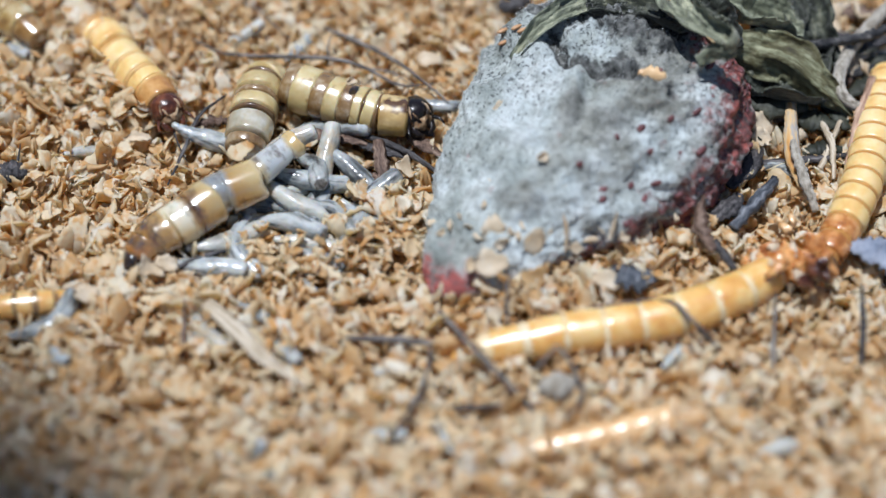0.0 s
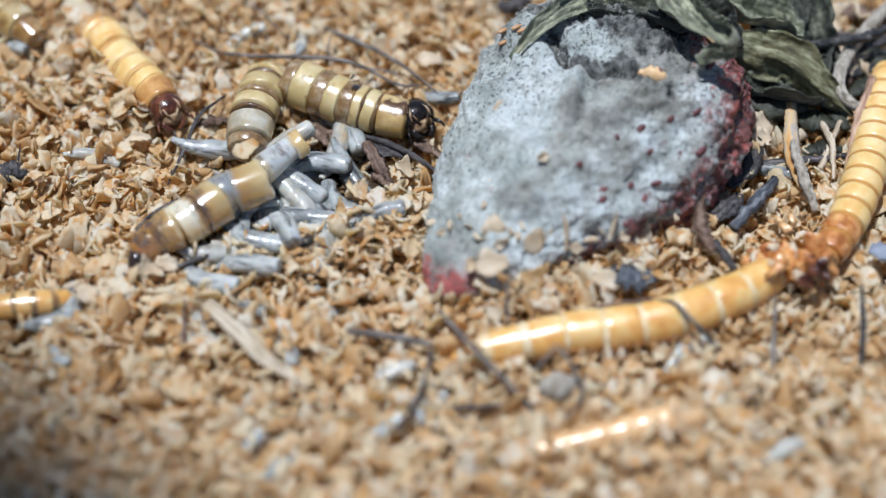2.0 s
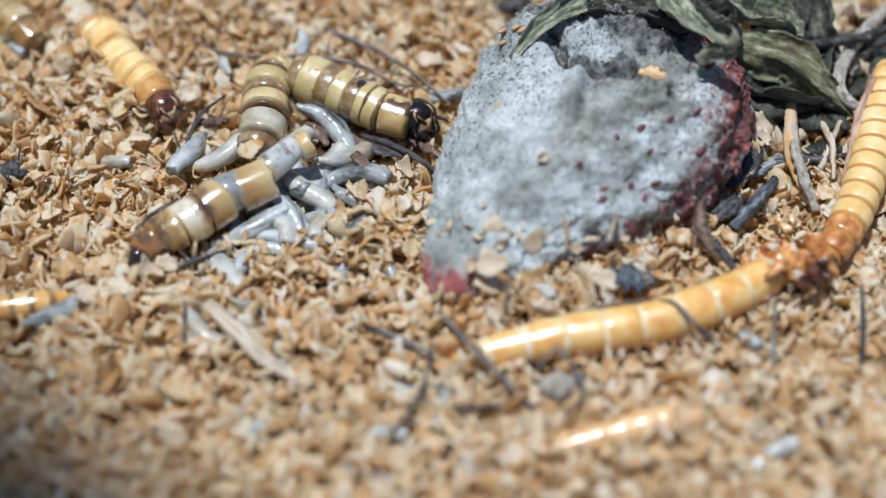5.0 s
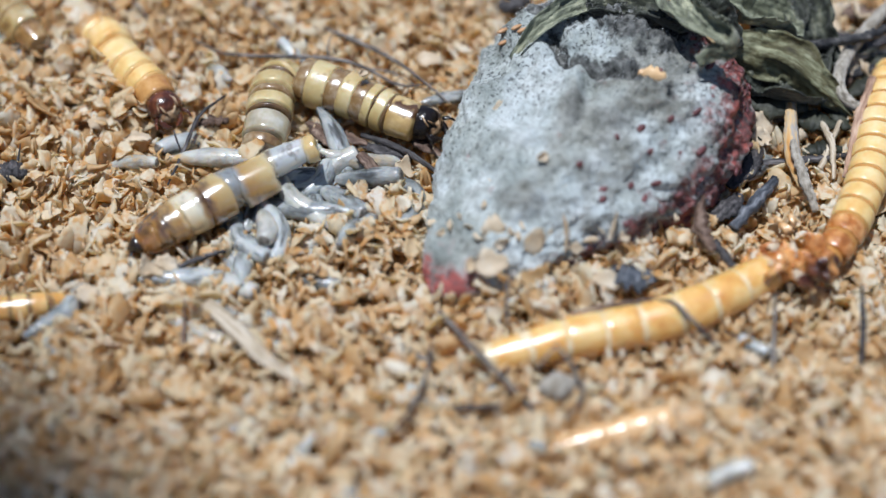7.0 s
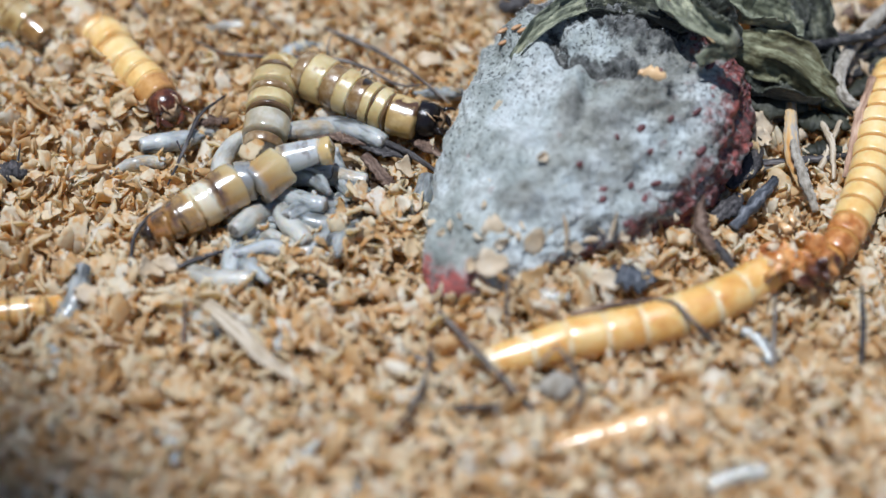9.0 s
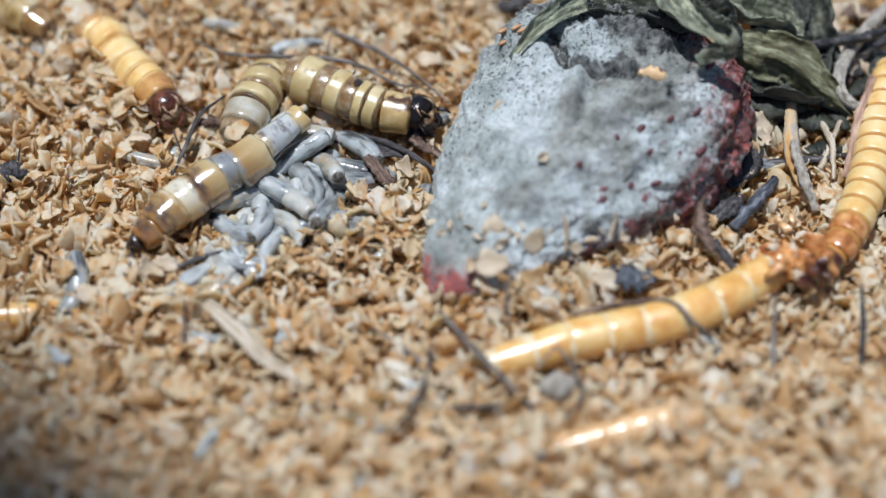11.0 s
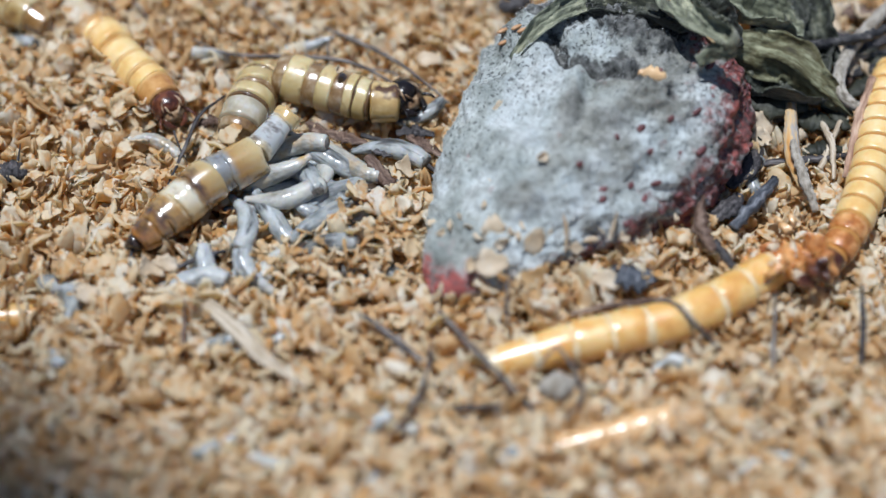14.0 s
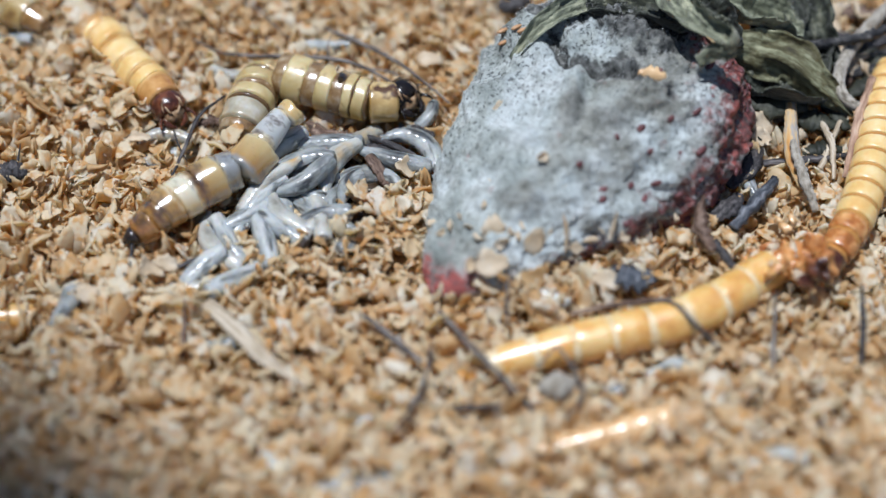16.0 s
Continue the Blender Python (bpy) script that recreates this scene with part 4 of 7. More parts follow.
            for v in ob.data.vertices:
                held.data[v.index].vector = v.co + Vector(((at + h) * MM, 0, 0))
        rings.append(ob)
        places.append((at + h) / total)
        at += length
    return root, rings, places


def head_capsule(root, r, mat, face):
    """A dark glossy head with jaws, feelers and pale face ridges."""
    bm = lathe([(-0.62 * r, 0), (-0.58 * r, 0.5 * r), (-0.42 * r, 0.82 * r), (-0.08 * r, 1.0 * r), (0.35 * r, 0.98 * r), (0.75 * r, 0.86 * r), (0.85 * r, 0)], 24, 0.92, 0.012, 5)
    ob = part("head", bm, mat, root, "glossy dark head capsule")
    for s in (-1, 1):
        j = tube([(-0.55 * r, s * 0.5 * r, -0.15 * r), (-0.9 * r, s * 0.42 * r, -0.25 * r), (-1.1 * r, s * 0.1 * r, -0.32 * r)], [0.26 * r, 0.2 * r, 0.04 * r], 7, 8, 0.05)
        part("mandible", j, mat, ob)
        a = tube([(-0.5 * r, s * 0.72 * r, 0.1 * r), (-0.85 * r, s * 0.92 * r, 0.15 * r), (-1.15 * r, s * 1.0 * r, 0.05 * r)], [0.12 * r, 0.09 * r, 0.05 * r], 6, 8, 0.05)
        part("antenna", a, mat, ob)
    f = lathe([(-0.86 * r, 0), (-0.84 * r, 0.25 * r), (-0.74 * r, 0.5 * r), (-0.52 * r, 0.66 * r)], 14, 0.75, 0.10, 2)
    part("mouthparts", f, face, ob, "pale brown mouthparts")
    for s in (-1, 1):
        g = tube([(-0.74 * r, s * 0.14 * r, 0.32 * r), (-0.60 * r, s * 0.3 * r, 0.56 * r), (-0.36 * r, s * 0.42 * r, 0.78 * r)], [0.05 * r, 0.07 * r, 0.03 * r], 6, 8, 0.1)
        part("face_ridge", g, face, ob)
        g = tube([(-0.5 * r, s * 0.55 * r, 0.5 * r), (-0.2 * r, s * 0.5 * r, 0.74 * r), (0.1 * r, s * 0.34 * r, 0.84 * r)], [0.03 * r, 0.06 * r, 0.02 * r], 6, 8, 0.15)
        part("face_ridge", g, face, ob)
    return ob


def creep(root, rings, keys, head_turn=0, places=None):
    """Keys the rings along lines through time. keys: (seconds, points in mm from head to tail). head_turn: degrees, or one value for each key."""
    mid = Vector(keys[0][1][len(keys[0][1]) // 2]) * MM
    root.matrix_basis = Matrix.Translation((mid.x, mid.y, 0))
    back = root.matrix_basis.inverted()
    rows = [[] for _ in rings]
    for n, (t, pts) in enumerate(keys):
        yaw = head_turn[n] if isinstance(head_turn, tuple) else head_turn
        line, _ = smooth_line(pts, 201 if places else 2 * len(rings) + 1)
        for i in range(len(rings)):
            p, way = line[round(200 * places[i]) if places else 2 * i + 1]
            rows[i].append((t, back @ along(p, way) @ pose(0, 0, 0, 0, 0, 0 if i else yaw)))
    for ob, r in zip(rings, rows):
        ob.matrix_basis = r[0][1]
        if len(keys) > 1:
            walk(ob, r)


def shreds(name, label, category, places, mat, seed=0):
    """Wet torn lumps lying together, each a part. places: (x, y, z, size) in millimetres."""
    rnd = random.Random(seed)
    root = tagged(new(name), label, category)
    mid = Vector((places[0][0], places[0][1], 0)) * MM
    root.matrix_basis = Matrix.Translation(mid)
    for x, y, z, r in places:
        bm = bmesh.new()
        bmesh.ops.create_icosphere(bm, subdivisions=3, radius=r * MM)
        turn = Euler((rnd.uniform(0, 6), rnd.uniform(0, 6), rnd.uniform(0, 6))).to_matrix()
        sx, sy, sz = rnd.uniform(0.8, 1.5), rnd.uniform(0.7, 1.1), rnd.uniform(0.4, 0.8)
        for v in bm.verts:
            q = v.co / MM
            k = 1 + 0.5 * noise.noise(q * 1.3 + Vector((seed, x, y))) + 0.25 * noise.noise(q * 3.1 + Vector((y, x, 0)))
            v.co = turn @ Vector((q.x * sx, q.y * sy, q.z * sz)) * k * MM
        part("shred", bm, mat, root).matrix_basis = Matrix.Translation(Vector((x, y, z)) * MM - mid)
    return root


# ---- fly larvae ----
LARVA_LENGTH, LARVA_WIDTH = 7.6, 2.25
LARVA_JOINTS = [0.36, 0.58, 0.76, 0.89, 0.97, 1.0, 1.0, 0.97, 0.88]
_larva_meshes = {}


def larva_rings(kind):
    """The ring meshes of one kind of larva; each stores where it lies on the body, so that the mottling runs on from ring to ring."""
    made = []
    n = len(LARVA_JOINTS) - 1
    step = LARVA_LENGTH / n
    for i in range(n):
        a, b = LARVA_JOINTS[i] * LARVA_WIDTH / 2, LARVA_JOINTS[i + 1] * LARVA_WIDTH / 2
        ca, cb = (0.9 * a if i else 0.7 * a), (0.9 * b if i < n - 1 else 0.55 * b)
        o = 0.42 * step
        before, after = LARVA_JOINTS[max(i - 1, 0)] * LARVA_WIDTH / 2, LARVA_JOINTS[min(i + 2, n)] * LARVA_WIDTH / 2
        ea, eb = (a + (before - a) * 0.42) * 0.965, (b + (after - b) * 0.42) * 0.965
        prof = [(-step / 2 - o - ca, 0)]
        prof += [(-step / 2 - o - ca * math.cos(k * 0.393), ea * math.sin(k * 0.393)) for k in (1, 2, 3)] + [(-step / 2 - o, ea)]
        prof += [(-step / 2, 0.99 * a), (-step * 0.22, 1.008 * (a + (b - a) * 0.28)), (step * 0.22, 1.008 * (a + (b - a) * 0.72)), (step / 2, 0.99 * b)]
        prof += [(step / 2 + o, eb)] + [(step / 2 + o + cb * math.cos(k * 0.393), eb * math.sin(k * 0.393)) for k in (3, 2, 1)] + [(step / 2 + o + cb, 0)]
        bm = lathe(prof, 16, 0.93)
        me = bpy.data.meshes.new("larva_ring")
        bm.to_mesh(me)
        bm.free()
        held = me.attributes.new("body", "FLOAT_VECTOR", "POINT")
        shift = Vector(((i + 0.5) * step * MM + 0.013 * kind, 0.0071 * kind, 0))
        for v in me.vertices:
            held.data[v.index].vector = v.co + shift
            q = (v.co + shift) / MM
            k = 1 + 0.09 * noise.noise(q * 0.55) + 0.05 * noise.noise(q * 1.4)
            v.co = Vector((v.co.x, v.co.y * k, v.co.z * k))
        me.materials.append(M_LARVAE[(0, 1, 0, 2, 0, 1, 2)[kind % 7]])
        # the mouth hooks before and the breathing holes behind are dark
        me.materials.append(M_SPIRACLE)
        edge = (step / 2 + o + cb * 0.62) * MM if i == n - 1 else -(step / 2 + o + ca * 0.6) * MM
        for face in me.polygons:
            if (i == n - 1 and face.center.x > edge) or (i == 0 and face.center.x < edge):
                face.material_index = 1
        me.shade_smooth()
        made.append(me)
    return made


def larva(size, label, group=""):
    """A legless fly larva in rigid rings, narrower at the head and blunt behind; size 1 is 7.4 mm long."""
    root = tagged(new("fly_larva"), label, "larva", group)
    kind = len(SWARM + STRAYS) % 14
    if kind not in _larva_meshes:
        _larva_meshes[kind] = larva_rings(kind)
    rings = []
    for me in _larva_meshes[kind]:
        ob = new("body_ring", me)
        ob.parent = root
        ob.scale = (size,) * 3
        rings.append(ob)
    return root, rings, LARVA_LENGTH * size


def glide(keys, i, u, k):
    """Column k of the keys, smoothly between rows i and i + 1 at the share u, with no overshoot."""
    a, b = keys[i], keys[min(i + 1, len(keys) - 1)]
    if a is b:
        return a[k]
    p, q = keys[max(i - 1, 0)], keys[min(i + 2, len(keys) - 1)]
    span, rise = b[0] - a[0], b[k] - a[k]

    def slope(l, r, mid):
        one, two = (mid[k] - l[k]) / max(mid[0] - l[0], 1e-6), (r[k] - mid[k]) / max(r[0] - mid[0], 1e-6)
        return 0.0 if one * two <= 0 else 2 * one * two / (one + two)
    m0 = slope(p, b, a) * span if p is not a else 0.0
    m1 = slope(a, q, b) * span if q is not b else 0.0
    return a[k] + rise * (3 * u * u - 2 * u ** 3) + m0 * (u ** 3 - 2 * u * u + u) + m1 * (u ** 3 - u * u)


def writhe(thing, keys, seed):
    """keys: (seconds, x, y, z, heading, bend) in mm and degrees; bend is the turn from tail to head. Small squirms are added."""
    root, rings, length = thing
    rnd = random.Random(seed)
    ph, sp = rnd.uniform(0, 6.28), rnd.uniform(2.2, 4.2)
    lop, wave, lean = rnd.uniform(-1.0, 1.0), rnd.uniform(-14, 14), rnd.uniform(10, 24)
    lean_side = sum(k[5] for k in keys)
    curl = math.copysign(rnd.uniform(12, 46), lean_side if abs(lean_side) > 40 else wave)
    n = len(rings)
    root_rows, rows = [], [[] for _ in rings]
    t = 0.0
    while t < 16.01:
        i = max(k for k in range(len(keys)) if keys[k][0] <= t + 1e-6)
        a, b = keys[i], keys[min(i + 1, len(keys) - 1)]
        u = (t - a[0]) / (b[0] - a[0]) if b[0] > a[0] else 0.0
        away = 4 * u * (1 - u)
        x, y, z, head, bend = (glide(keys, i, u, k) for k in (1, 2, 3, 4, 5))
        head += away * 9 * math.sin(sp * t + ph)
        bend += curl + away * 38 * math.sin(sp * 1.3 * t + 2 * ph)
        z += away * 0.25 * math.sin(sp * t + 1.7 * ph) - 0.3 - 0.55 * min(max((1.5 - y) / 3, 0.0), 1.0)
        root_rows.append((t, pose(x * MM, y * MM, z * MM, 0, lean * math.sin(5 * ph + 0.5 * t), head)))
        # a curve through the root, head at -x, tighter towards one end
        turned = [radians(bend) * (f + lop * (f * f - 0.083)) + radians(wave) * math.sin(6.28 * f) for f in ((k + 0.5) / n - 0.5 for k in range(n))]
        spots = [Vector((0, 0))]
        for p, q in zip(turned, turned[1:]):
            spots.append(spots[-1] + Vector((math.cos((p + q) / 2), math.sin((p + q) / 2))) * length / n)
        middle = sum(spots, Vector((0, 0))) / n
        for k in range(n):
            p = spots[k] - middle
            rows[k].append((t, pose(p.x * MM, p.y * MM, 0, 0, 0, math.degrees(turned[k]))))
        t += 0.5
    root.matrix_basis = root_rows[0][1]
    walk(root, root_rows)
    for ob, r in zip(rings, rows):
        keep = ob.scale.copy()
        walk(ob, r)
        ob.scale = keep


GROUND = bran_bed()


def unseen_shade_pier():
    """An unseen pier two metres high, added well to the side: the blurred edge of its shade reaches the near corner of
    the bed.
    """
    bm = bmesh.new()
    bmesh.ops.create_cube(bm, size=1.0)
    bmesh.ops.scale(bm, vec=(0.42, 0.1, 2.02), verts=bm.verts)
    bmesh.ops.bevel(bm, geom=bm.edges[:], offset=0.01, segments=2, affect="EDGES")
    ob = tagged(part("wall_west", bm, M_PLASTER, smooth=False), "plain pale pier added out of view to shade the near corner", "wall", kind="structure")
    ob.matrix_basis = pose(-0.3532, -0.0172, 0.99, 0, 0, -46)
    return ob


# added out of view, only to darken the bed's near-left corner
unseen_shade_pier()
BERRY = strawberry()

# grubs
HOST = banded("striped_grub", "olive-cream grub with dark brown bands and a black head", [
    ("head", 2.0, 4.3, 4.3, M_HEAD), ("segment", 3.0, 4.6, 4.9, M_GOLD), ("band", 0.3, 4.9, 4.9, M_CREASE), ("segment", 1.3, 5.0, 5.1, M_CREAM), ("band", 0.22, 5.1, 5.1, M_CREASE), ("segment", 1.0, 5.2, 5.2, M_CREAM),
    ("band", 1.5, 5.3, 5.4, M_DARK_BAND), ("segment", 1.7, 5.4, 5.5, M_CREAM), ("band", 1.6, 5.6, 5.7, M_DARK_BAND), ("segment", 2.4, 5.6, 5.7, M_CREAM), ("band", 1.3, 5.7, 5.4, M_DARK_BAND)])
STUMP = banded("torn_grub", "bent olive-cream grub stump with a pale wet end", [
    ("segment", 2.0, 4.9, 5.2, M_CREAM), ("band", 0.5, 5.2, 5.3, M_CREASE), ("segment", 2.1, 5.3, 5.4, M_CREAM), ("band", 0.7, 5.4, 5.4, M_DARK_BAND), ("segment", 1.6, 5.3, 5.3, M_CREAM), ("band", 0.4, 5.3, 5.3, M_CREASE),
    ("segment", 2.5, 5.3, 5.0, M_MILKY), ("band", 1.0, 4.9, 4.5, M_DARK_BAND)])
TORN = banded("torn_grub", "torn half of a wet gold and milky grub, eaten by larvae", [
    ("band", 1.1, 3.4, 3.1, M_TORN), ("band", 4.4, 2.8, 3.6, M_TORN), ("segment", 3.9, 4.7, 5.0, M_TORN), ("band", 1.6, 4.7, 4.9, M_TORN), ("segment", 2.9, 5.2, 5.2, M_TORN), ("band", 0.8, 5.2, 5.2, M_TORN),
    ("segment", 1.8, 5.1, 4.9, M_TORN), ("segment", 2.0, 4.9, 4.5, M_TORN), ("band", 1.1, 4.6, 4.1, M_TORN), ("segment", 1.9, 4.1, 3.0, M_TORN), ("tail", 1.6, 2.4, 0.9, M_TAIL)], dents=0.06, sway=0.3, skin=True)
WORM_CHIP = loose_flake((-21.7, 10.1, 4.6), 3.0, (25, -12, 40), "flat tan flake stuck on the torn grub", M_FLAKE, 20, 0.35)
BACK_CHIP = loose_flake((-9.7, 19.5, 6.2), 1.9, (30, 20, 60), "thin tan flake lying on the striped grub", None, 12, 0.6)
HEAP_PLATES = [(1.5, 4.5), (1.9, 4.7), (2.4, 4.8), (2.8, 4.9), (2.9, 5.0), (2.9, 5.0), (2.9, 5.0), (2.6, 4.9)]
HEAP_GRUB = banded("yellow_grub", "yellow grub with a red-brown head, half buried in bran",
                   [("head", 2.3, 4.2, 4.2, M_RED_HEAD), ("segment", 2.1, 4.2, 4.5, M_NECK)] + [p for length, w in HEAP_PLATES for p in (("band", 0.3, w, w, M_AMBER_BAND), ("segment", length, w, w, M_BUTTER))], dents=0.03, sway=0.1)
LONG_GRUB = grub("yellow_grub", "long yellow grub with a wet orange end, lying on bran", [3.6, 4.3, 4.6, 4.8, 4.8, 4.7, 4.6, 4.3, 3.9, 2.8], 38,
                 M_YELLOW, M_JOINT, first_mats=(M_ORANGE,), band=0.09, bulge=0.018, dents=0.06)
SIDE_GRUB = grub("yellow_grub", "thick yellow grub with tan rings and torn brown end", [2.9, 3.8, 4.2, 4.4, 4.5, 4.6, 4.6, 4.6, 4.6, 4.6, 4.6, 4.5, 4.4, 4.2], 28,
                 M_BUTTER, M_YELLOW_BAND, first_mats=(M_RED_HEAD, M_ORANGE, M_ORANGE), band=0.06, bulge=0.05)
NEAR_GRUB = grub("tan_grub", "shiny orange-tan grub half sunk in the bran", [2.6, 3.0, 3.2, 3.2, 3.1, 3.0, 2.6, 2.0], 19, M_TAN, M_TAN, band=0.12, bulge=0.07, dents=0.05)
CORNER_GRUB = grub("striped_grub", "glossy cream grub with an amber-brown end at the heap", [2.9, 4.4, 4.9, 4.9, 4.8, 4.2], 15, M_BLOTCH, M_AMBER_RING, first_mats=(M_AMBER_RING,), band=0.1, bulge=0.02)
EDGE_GRUB = grub("cream_grub", "small shiny cream grub partly under bran", [1.8, 2.6, 2.9, 2.9, 2.4], 9, M_YELLOW, M_AMBER_RING, band=0.19, bulge=0.012)

# rootlets and sticks
twig("thin curved grey rootlet lying over the bran", [(-28.8, 31, 1.6), (-24.8, 28.6, 1.6), (-18.2, 27, 2.6), (-11.7, 25.8, 3.2), (-8.2, 24.7, 2.6), (-5, 23.2, 1.8), (-1.2, 23.6, 1.5)], [0.12, 0.2, 0.24, 0.26, 0.24, 0.2, 0.1], seed=1,
     branches=[([(-13, 26.2, 3), (-13, 28.3, 3.2), (-12.6, 30.1, 3.4)], [0.14, 0.11, 0.07]), ([(-8.5, 25, 2.6), (-6, 25.1, 2), (-3.4, 23.5, 1.6)], [0.13, 0.1, 0.05])])
twig("thin grey rootlet reaching towards the strawberry", [(-13.6, 32.9, 1.6), (-9.3, 29.6, 2.2), (-5.4, 26.3, 2.6), (-2.2, 23.3, 2.2), (0.7, 20.7, 1.4)], [0.18, 0.28, 0.26, 0.2, 0.1], seed=2)
twig("forked dark rootlet beside the yellow grub's head", [(-24.1, 20.8, 2.6), (-26.9, 17.6, 2.4), (-28.1, 13.8, 1.6), (-29.7, 8.4, 1)], [0.10, 0.22, 0.2, 0.12], M_DARK, seed=3,
     branches=[([(-29.7, 16.3, 1.4), (-28.9, 13.8, 1.6), (-27.9, 11.8, 1.2)], [0.12, 0.1, 0.06])])
twig("fine grey rootlet at the back of the heap", [(-37.2, 39.3, 1.2), (-34.6, 35.3, 1.4), (-33.5, 32.9, 1.2)], [0.14, 0.16, 0.08], seed=4)
twig("fine pale rootlet at the back of the heap", [(-24.9, 39.3, 1.2), (-21.3, 35.9, 1.6), (-18.5, 32.2, 1.4), (-15.8, 30.2, 1)], [0.08, 0.12, 0.1, 0.06], seed=5)
twig("thick dark stick under the striped grub's head", [(-9, 15.8, 1.2), (-5.8, 14.1, 1.5), (-3, 12.2, 1.4), (-0.6, 10.5, 0.8)], [0.28, 0.36, 0.36, 0.24], M_DARK, seed=6)
twig("dark grey stick leaning over the long grub", [(-0.3, -10, 1.6), (2.6, -16.6, 4.4), (5.6, -19.4, 3), (9.4, -22.9, 1.2), (11.6, -23.6, 0.9)], [0.22, 0.32, 0.36, 0.28, 0.14], seed=7)
twig("thin dark stick bent over the long grub's side", [(20.4, -10.3, 3), (23, -11.1, 4.4), (25.2, -13.4, 3.8), (27.9, -14.7, 1)], [0.14, 0.24, 0.24, 0.12], seed=8)
twig("curved dark rootlet on the bran", [(11.2, -16.9, 4.6), (12.8, -18.9, 3.6), (13.6, -21.6, 2.6), (11.9, -24.2, 1.9)], [0.16, 0.26, 0.24, 0.14], seed=9, branches=[([(11.2, -16.9, 4.6), (10.2, -17.7, 3.8), (9.2, -18.7, 3)], [0.14, 0.16, 0.1])])
twig("short upright dark stick in the bran", [(41.8, -16.5, 0.8), (42.5, -12, 1.6), (42.8, -7.5, 2.8)], [0.3, 0.3, 0.14], M_DARK, seed=10)
twig("thin grey stick upright in the bran", [(32.6, -19.5, 0.8), (33.0, -15.5, 1.8), (33.8, -8.8, 3.0)], [0.2, 0.24, 0.1], seed=11)
twig("small grey stick standing by the berry", [(6.5, -12.9, 3), (6.4, -11.4, 5.6), (6.7, -9.5, 7.4)], [0.2, 0.22, 0.12], seed=12)
twig("short dark stick lying on bran", [(0.1, -22.4, 1.7), (2.5, -22.7, 2.1), (5.9, -22.1, 1.7)], [0.2, 0.36, 0.16], M_DARK, seed=13)
twig("dark hooked root under the striped grub", [(-32.5, -3.2, 1), (-32.5, -0.2, 1.6), (-31.1, 2.5, 2.2), (-28.2, 5, 2.4)], [0.16, 0.24, 0.24, 0.16], M_DARK, seed=14)
twig("short dark root on the bran", [(-27.6, -3.4, 1), (-25, -2.3, 1.3), (-21.9, -0.8, 1)], [0.26, 0.3, 0.14], M_DARK, seed=15)
twig("pale tapering dry straw blade", [(-24.2, -8.6, 1.3), (-20.9, -12.4, 1.7), (-17.5, -16.5, 1.6), (-13.2, -19.6, 1.1)], [0.9, 1.05, 0.85, 0.12], M_STRAW, "straw_blade", "straw", seed=16, rough=0.06, flat=0.45)
twig("small brown splinter upright in bran", [(-26.2, -15.4, 0.6), (-26.2, -12.3, 1.4), (-26.3, -8.7, 2.4)], [0.3, 0.28, 0.08], M_BROWN, "splinter", "splinter", seed=17)
twig("amber and white split straw by the berry", [(38.4, 19.0, 3.4), (38.0, 15.0, 3.2), (37.8, 11.1, 2.8), (38.5, 7.0, 1.8)], [0.55, 0.85, 1.0, 0.35], M_AMBER, "straw_blade", "straw", seed=18, rough=0.08, flat=0.5)
twig("split grey wood stick lying on the amber straw", [(37.8, 12.1, 4.0), (38.1, 9.5, 3.6), (38.8, 6.5, 2.8), (39.7, 4.0, 1.6)], [0.35, 0.6, 0.65, 0.4], M_STALK, "stick", "stick", seed=27, rough=0.2)
twig("pale grey bent straw", [(41.6, 17.0, 2.2), (42.3, 13.9, 2.4), (42.4, 11.9, 2.0), (42.2, 9.0, 1.2)], [0.35, 0.45, 0.35, 0.2], M_STRAW, "straw_blade", "straw", seed=19)
twig("dark charcoal-like stick end by the berry", [(30.7, 1.6, 1.4), (33.2, 4.9, 1.8), (35.8, 8.6, 1.6)], [0.6, 0.85, 0.5], M_SLATE, "charred_stick", "stick", seed=20, rough=0.2)
twig("dark stick lying under the leaf", [(34.2, 11.6, 1), (39.1, 11.8, 1.2), (44.2, 12.7, 1.2)], [0.4, 0.5, 0.3], M_DARK, "stick", "stick", seed=21)
twig("thin pinkish-brown strip of bark beside the thick grub", [(48.0, 22.7, 3.6), (45.7, 16.8, 3.2), (43.3, 8.8, 1.8)], [0.4, 0.55, 0.3], M_HUSK, "bark_strip", "bark", seed=22, flat=0.5)
twig("dark slanted stick by the wet grub end", [(28.3, -1.5, 2.8), (29.5, -4, 2.6), (30.8, -5.6, 1.8)], [0.4, 0.5, 0.25], M_DARK, "stick", "stick", seed=23)
twig("blackish woody stalk at the back", [(39.7, 25, 6), (43.4, 26.1, 5.5), (47.3, 27.1, 5.5), (51.4, 29, 5.5)], [0.6, 0.5, 0.6, 0.6], M_CHAR, "stick", "stick", seed=24, rough=0.25)
twig("pale woody stalk at the back", [(46, 27.2, 2), (48.6, 27.7, 2), (52.7, 29.1, 2)], [0.4, 0.5, 0.5], M_STRAW, "stick", "stick", seed=25)
twig("brown pointed bud husk", [(27.4, 3.5, 4.6), (26.8, 0.2, 3.8), (28.1, -2.5, 2.4)], [0.10, 1.0, 0.5], M_BROWN, "bud_husk", "husk", seed=26, rough=0.25)

# bits clinging to the berry's lower edge
def clinging(pos, size, turn, kind, mat=None, label="pale bran flake stuck to the mouldy berry", flat=0.8):
    return loose_flake(pos, size, turn, label, mat, kind, flat)


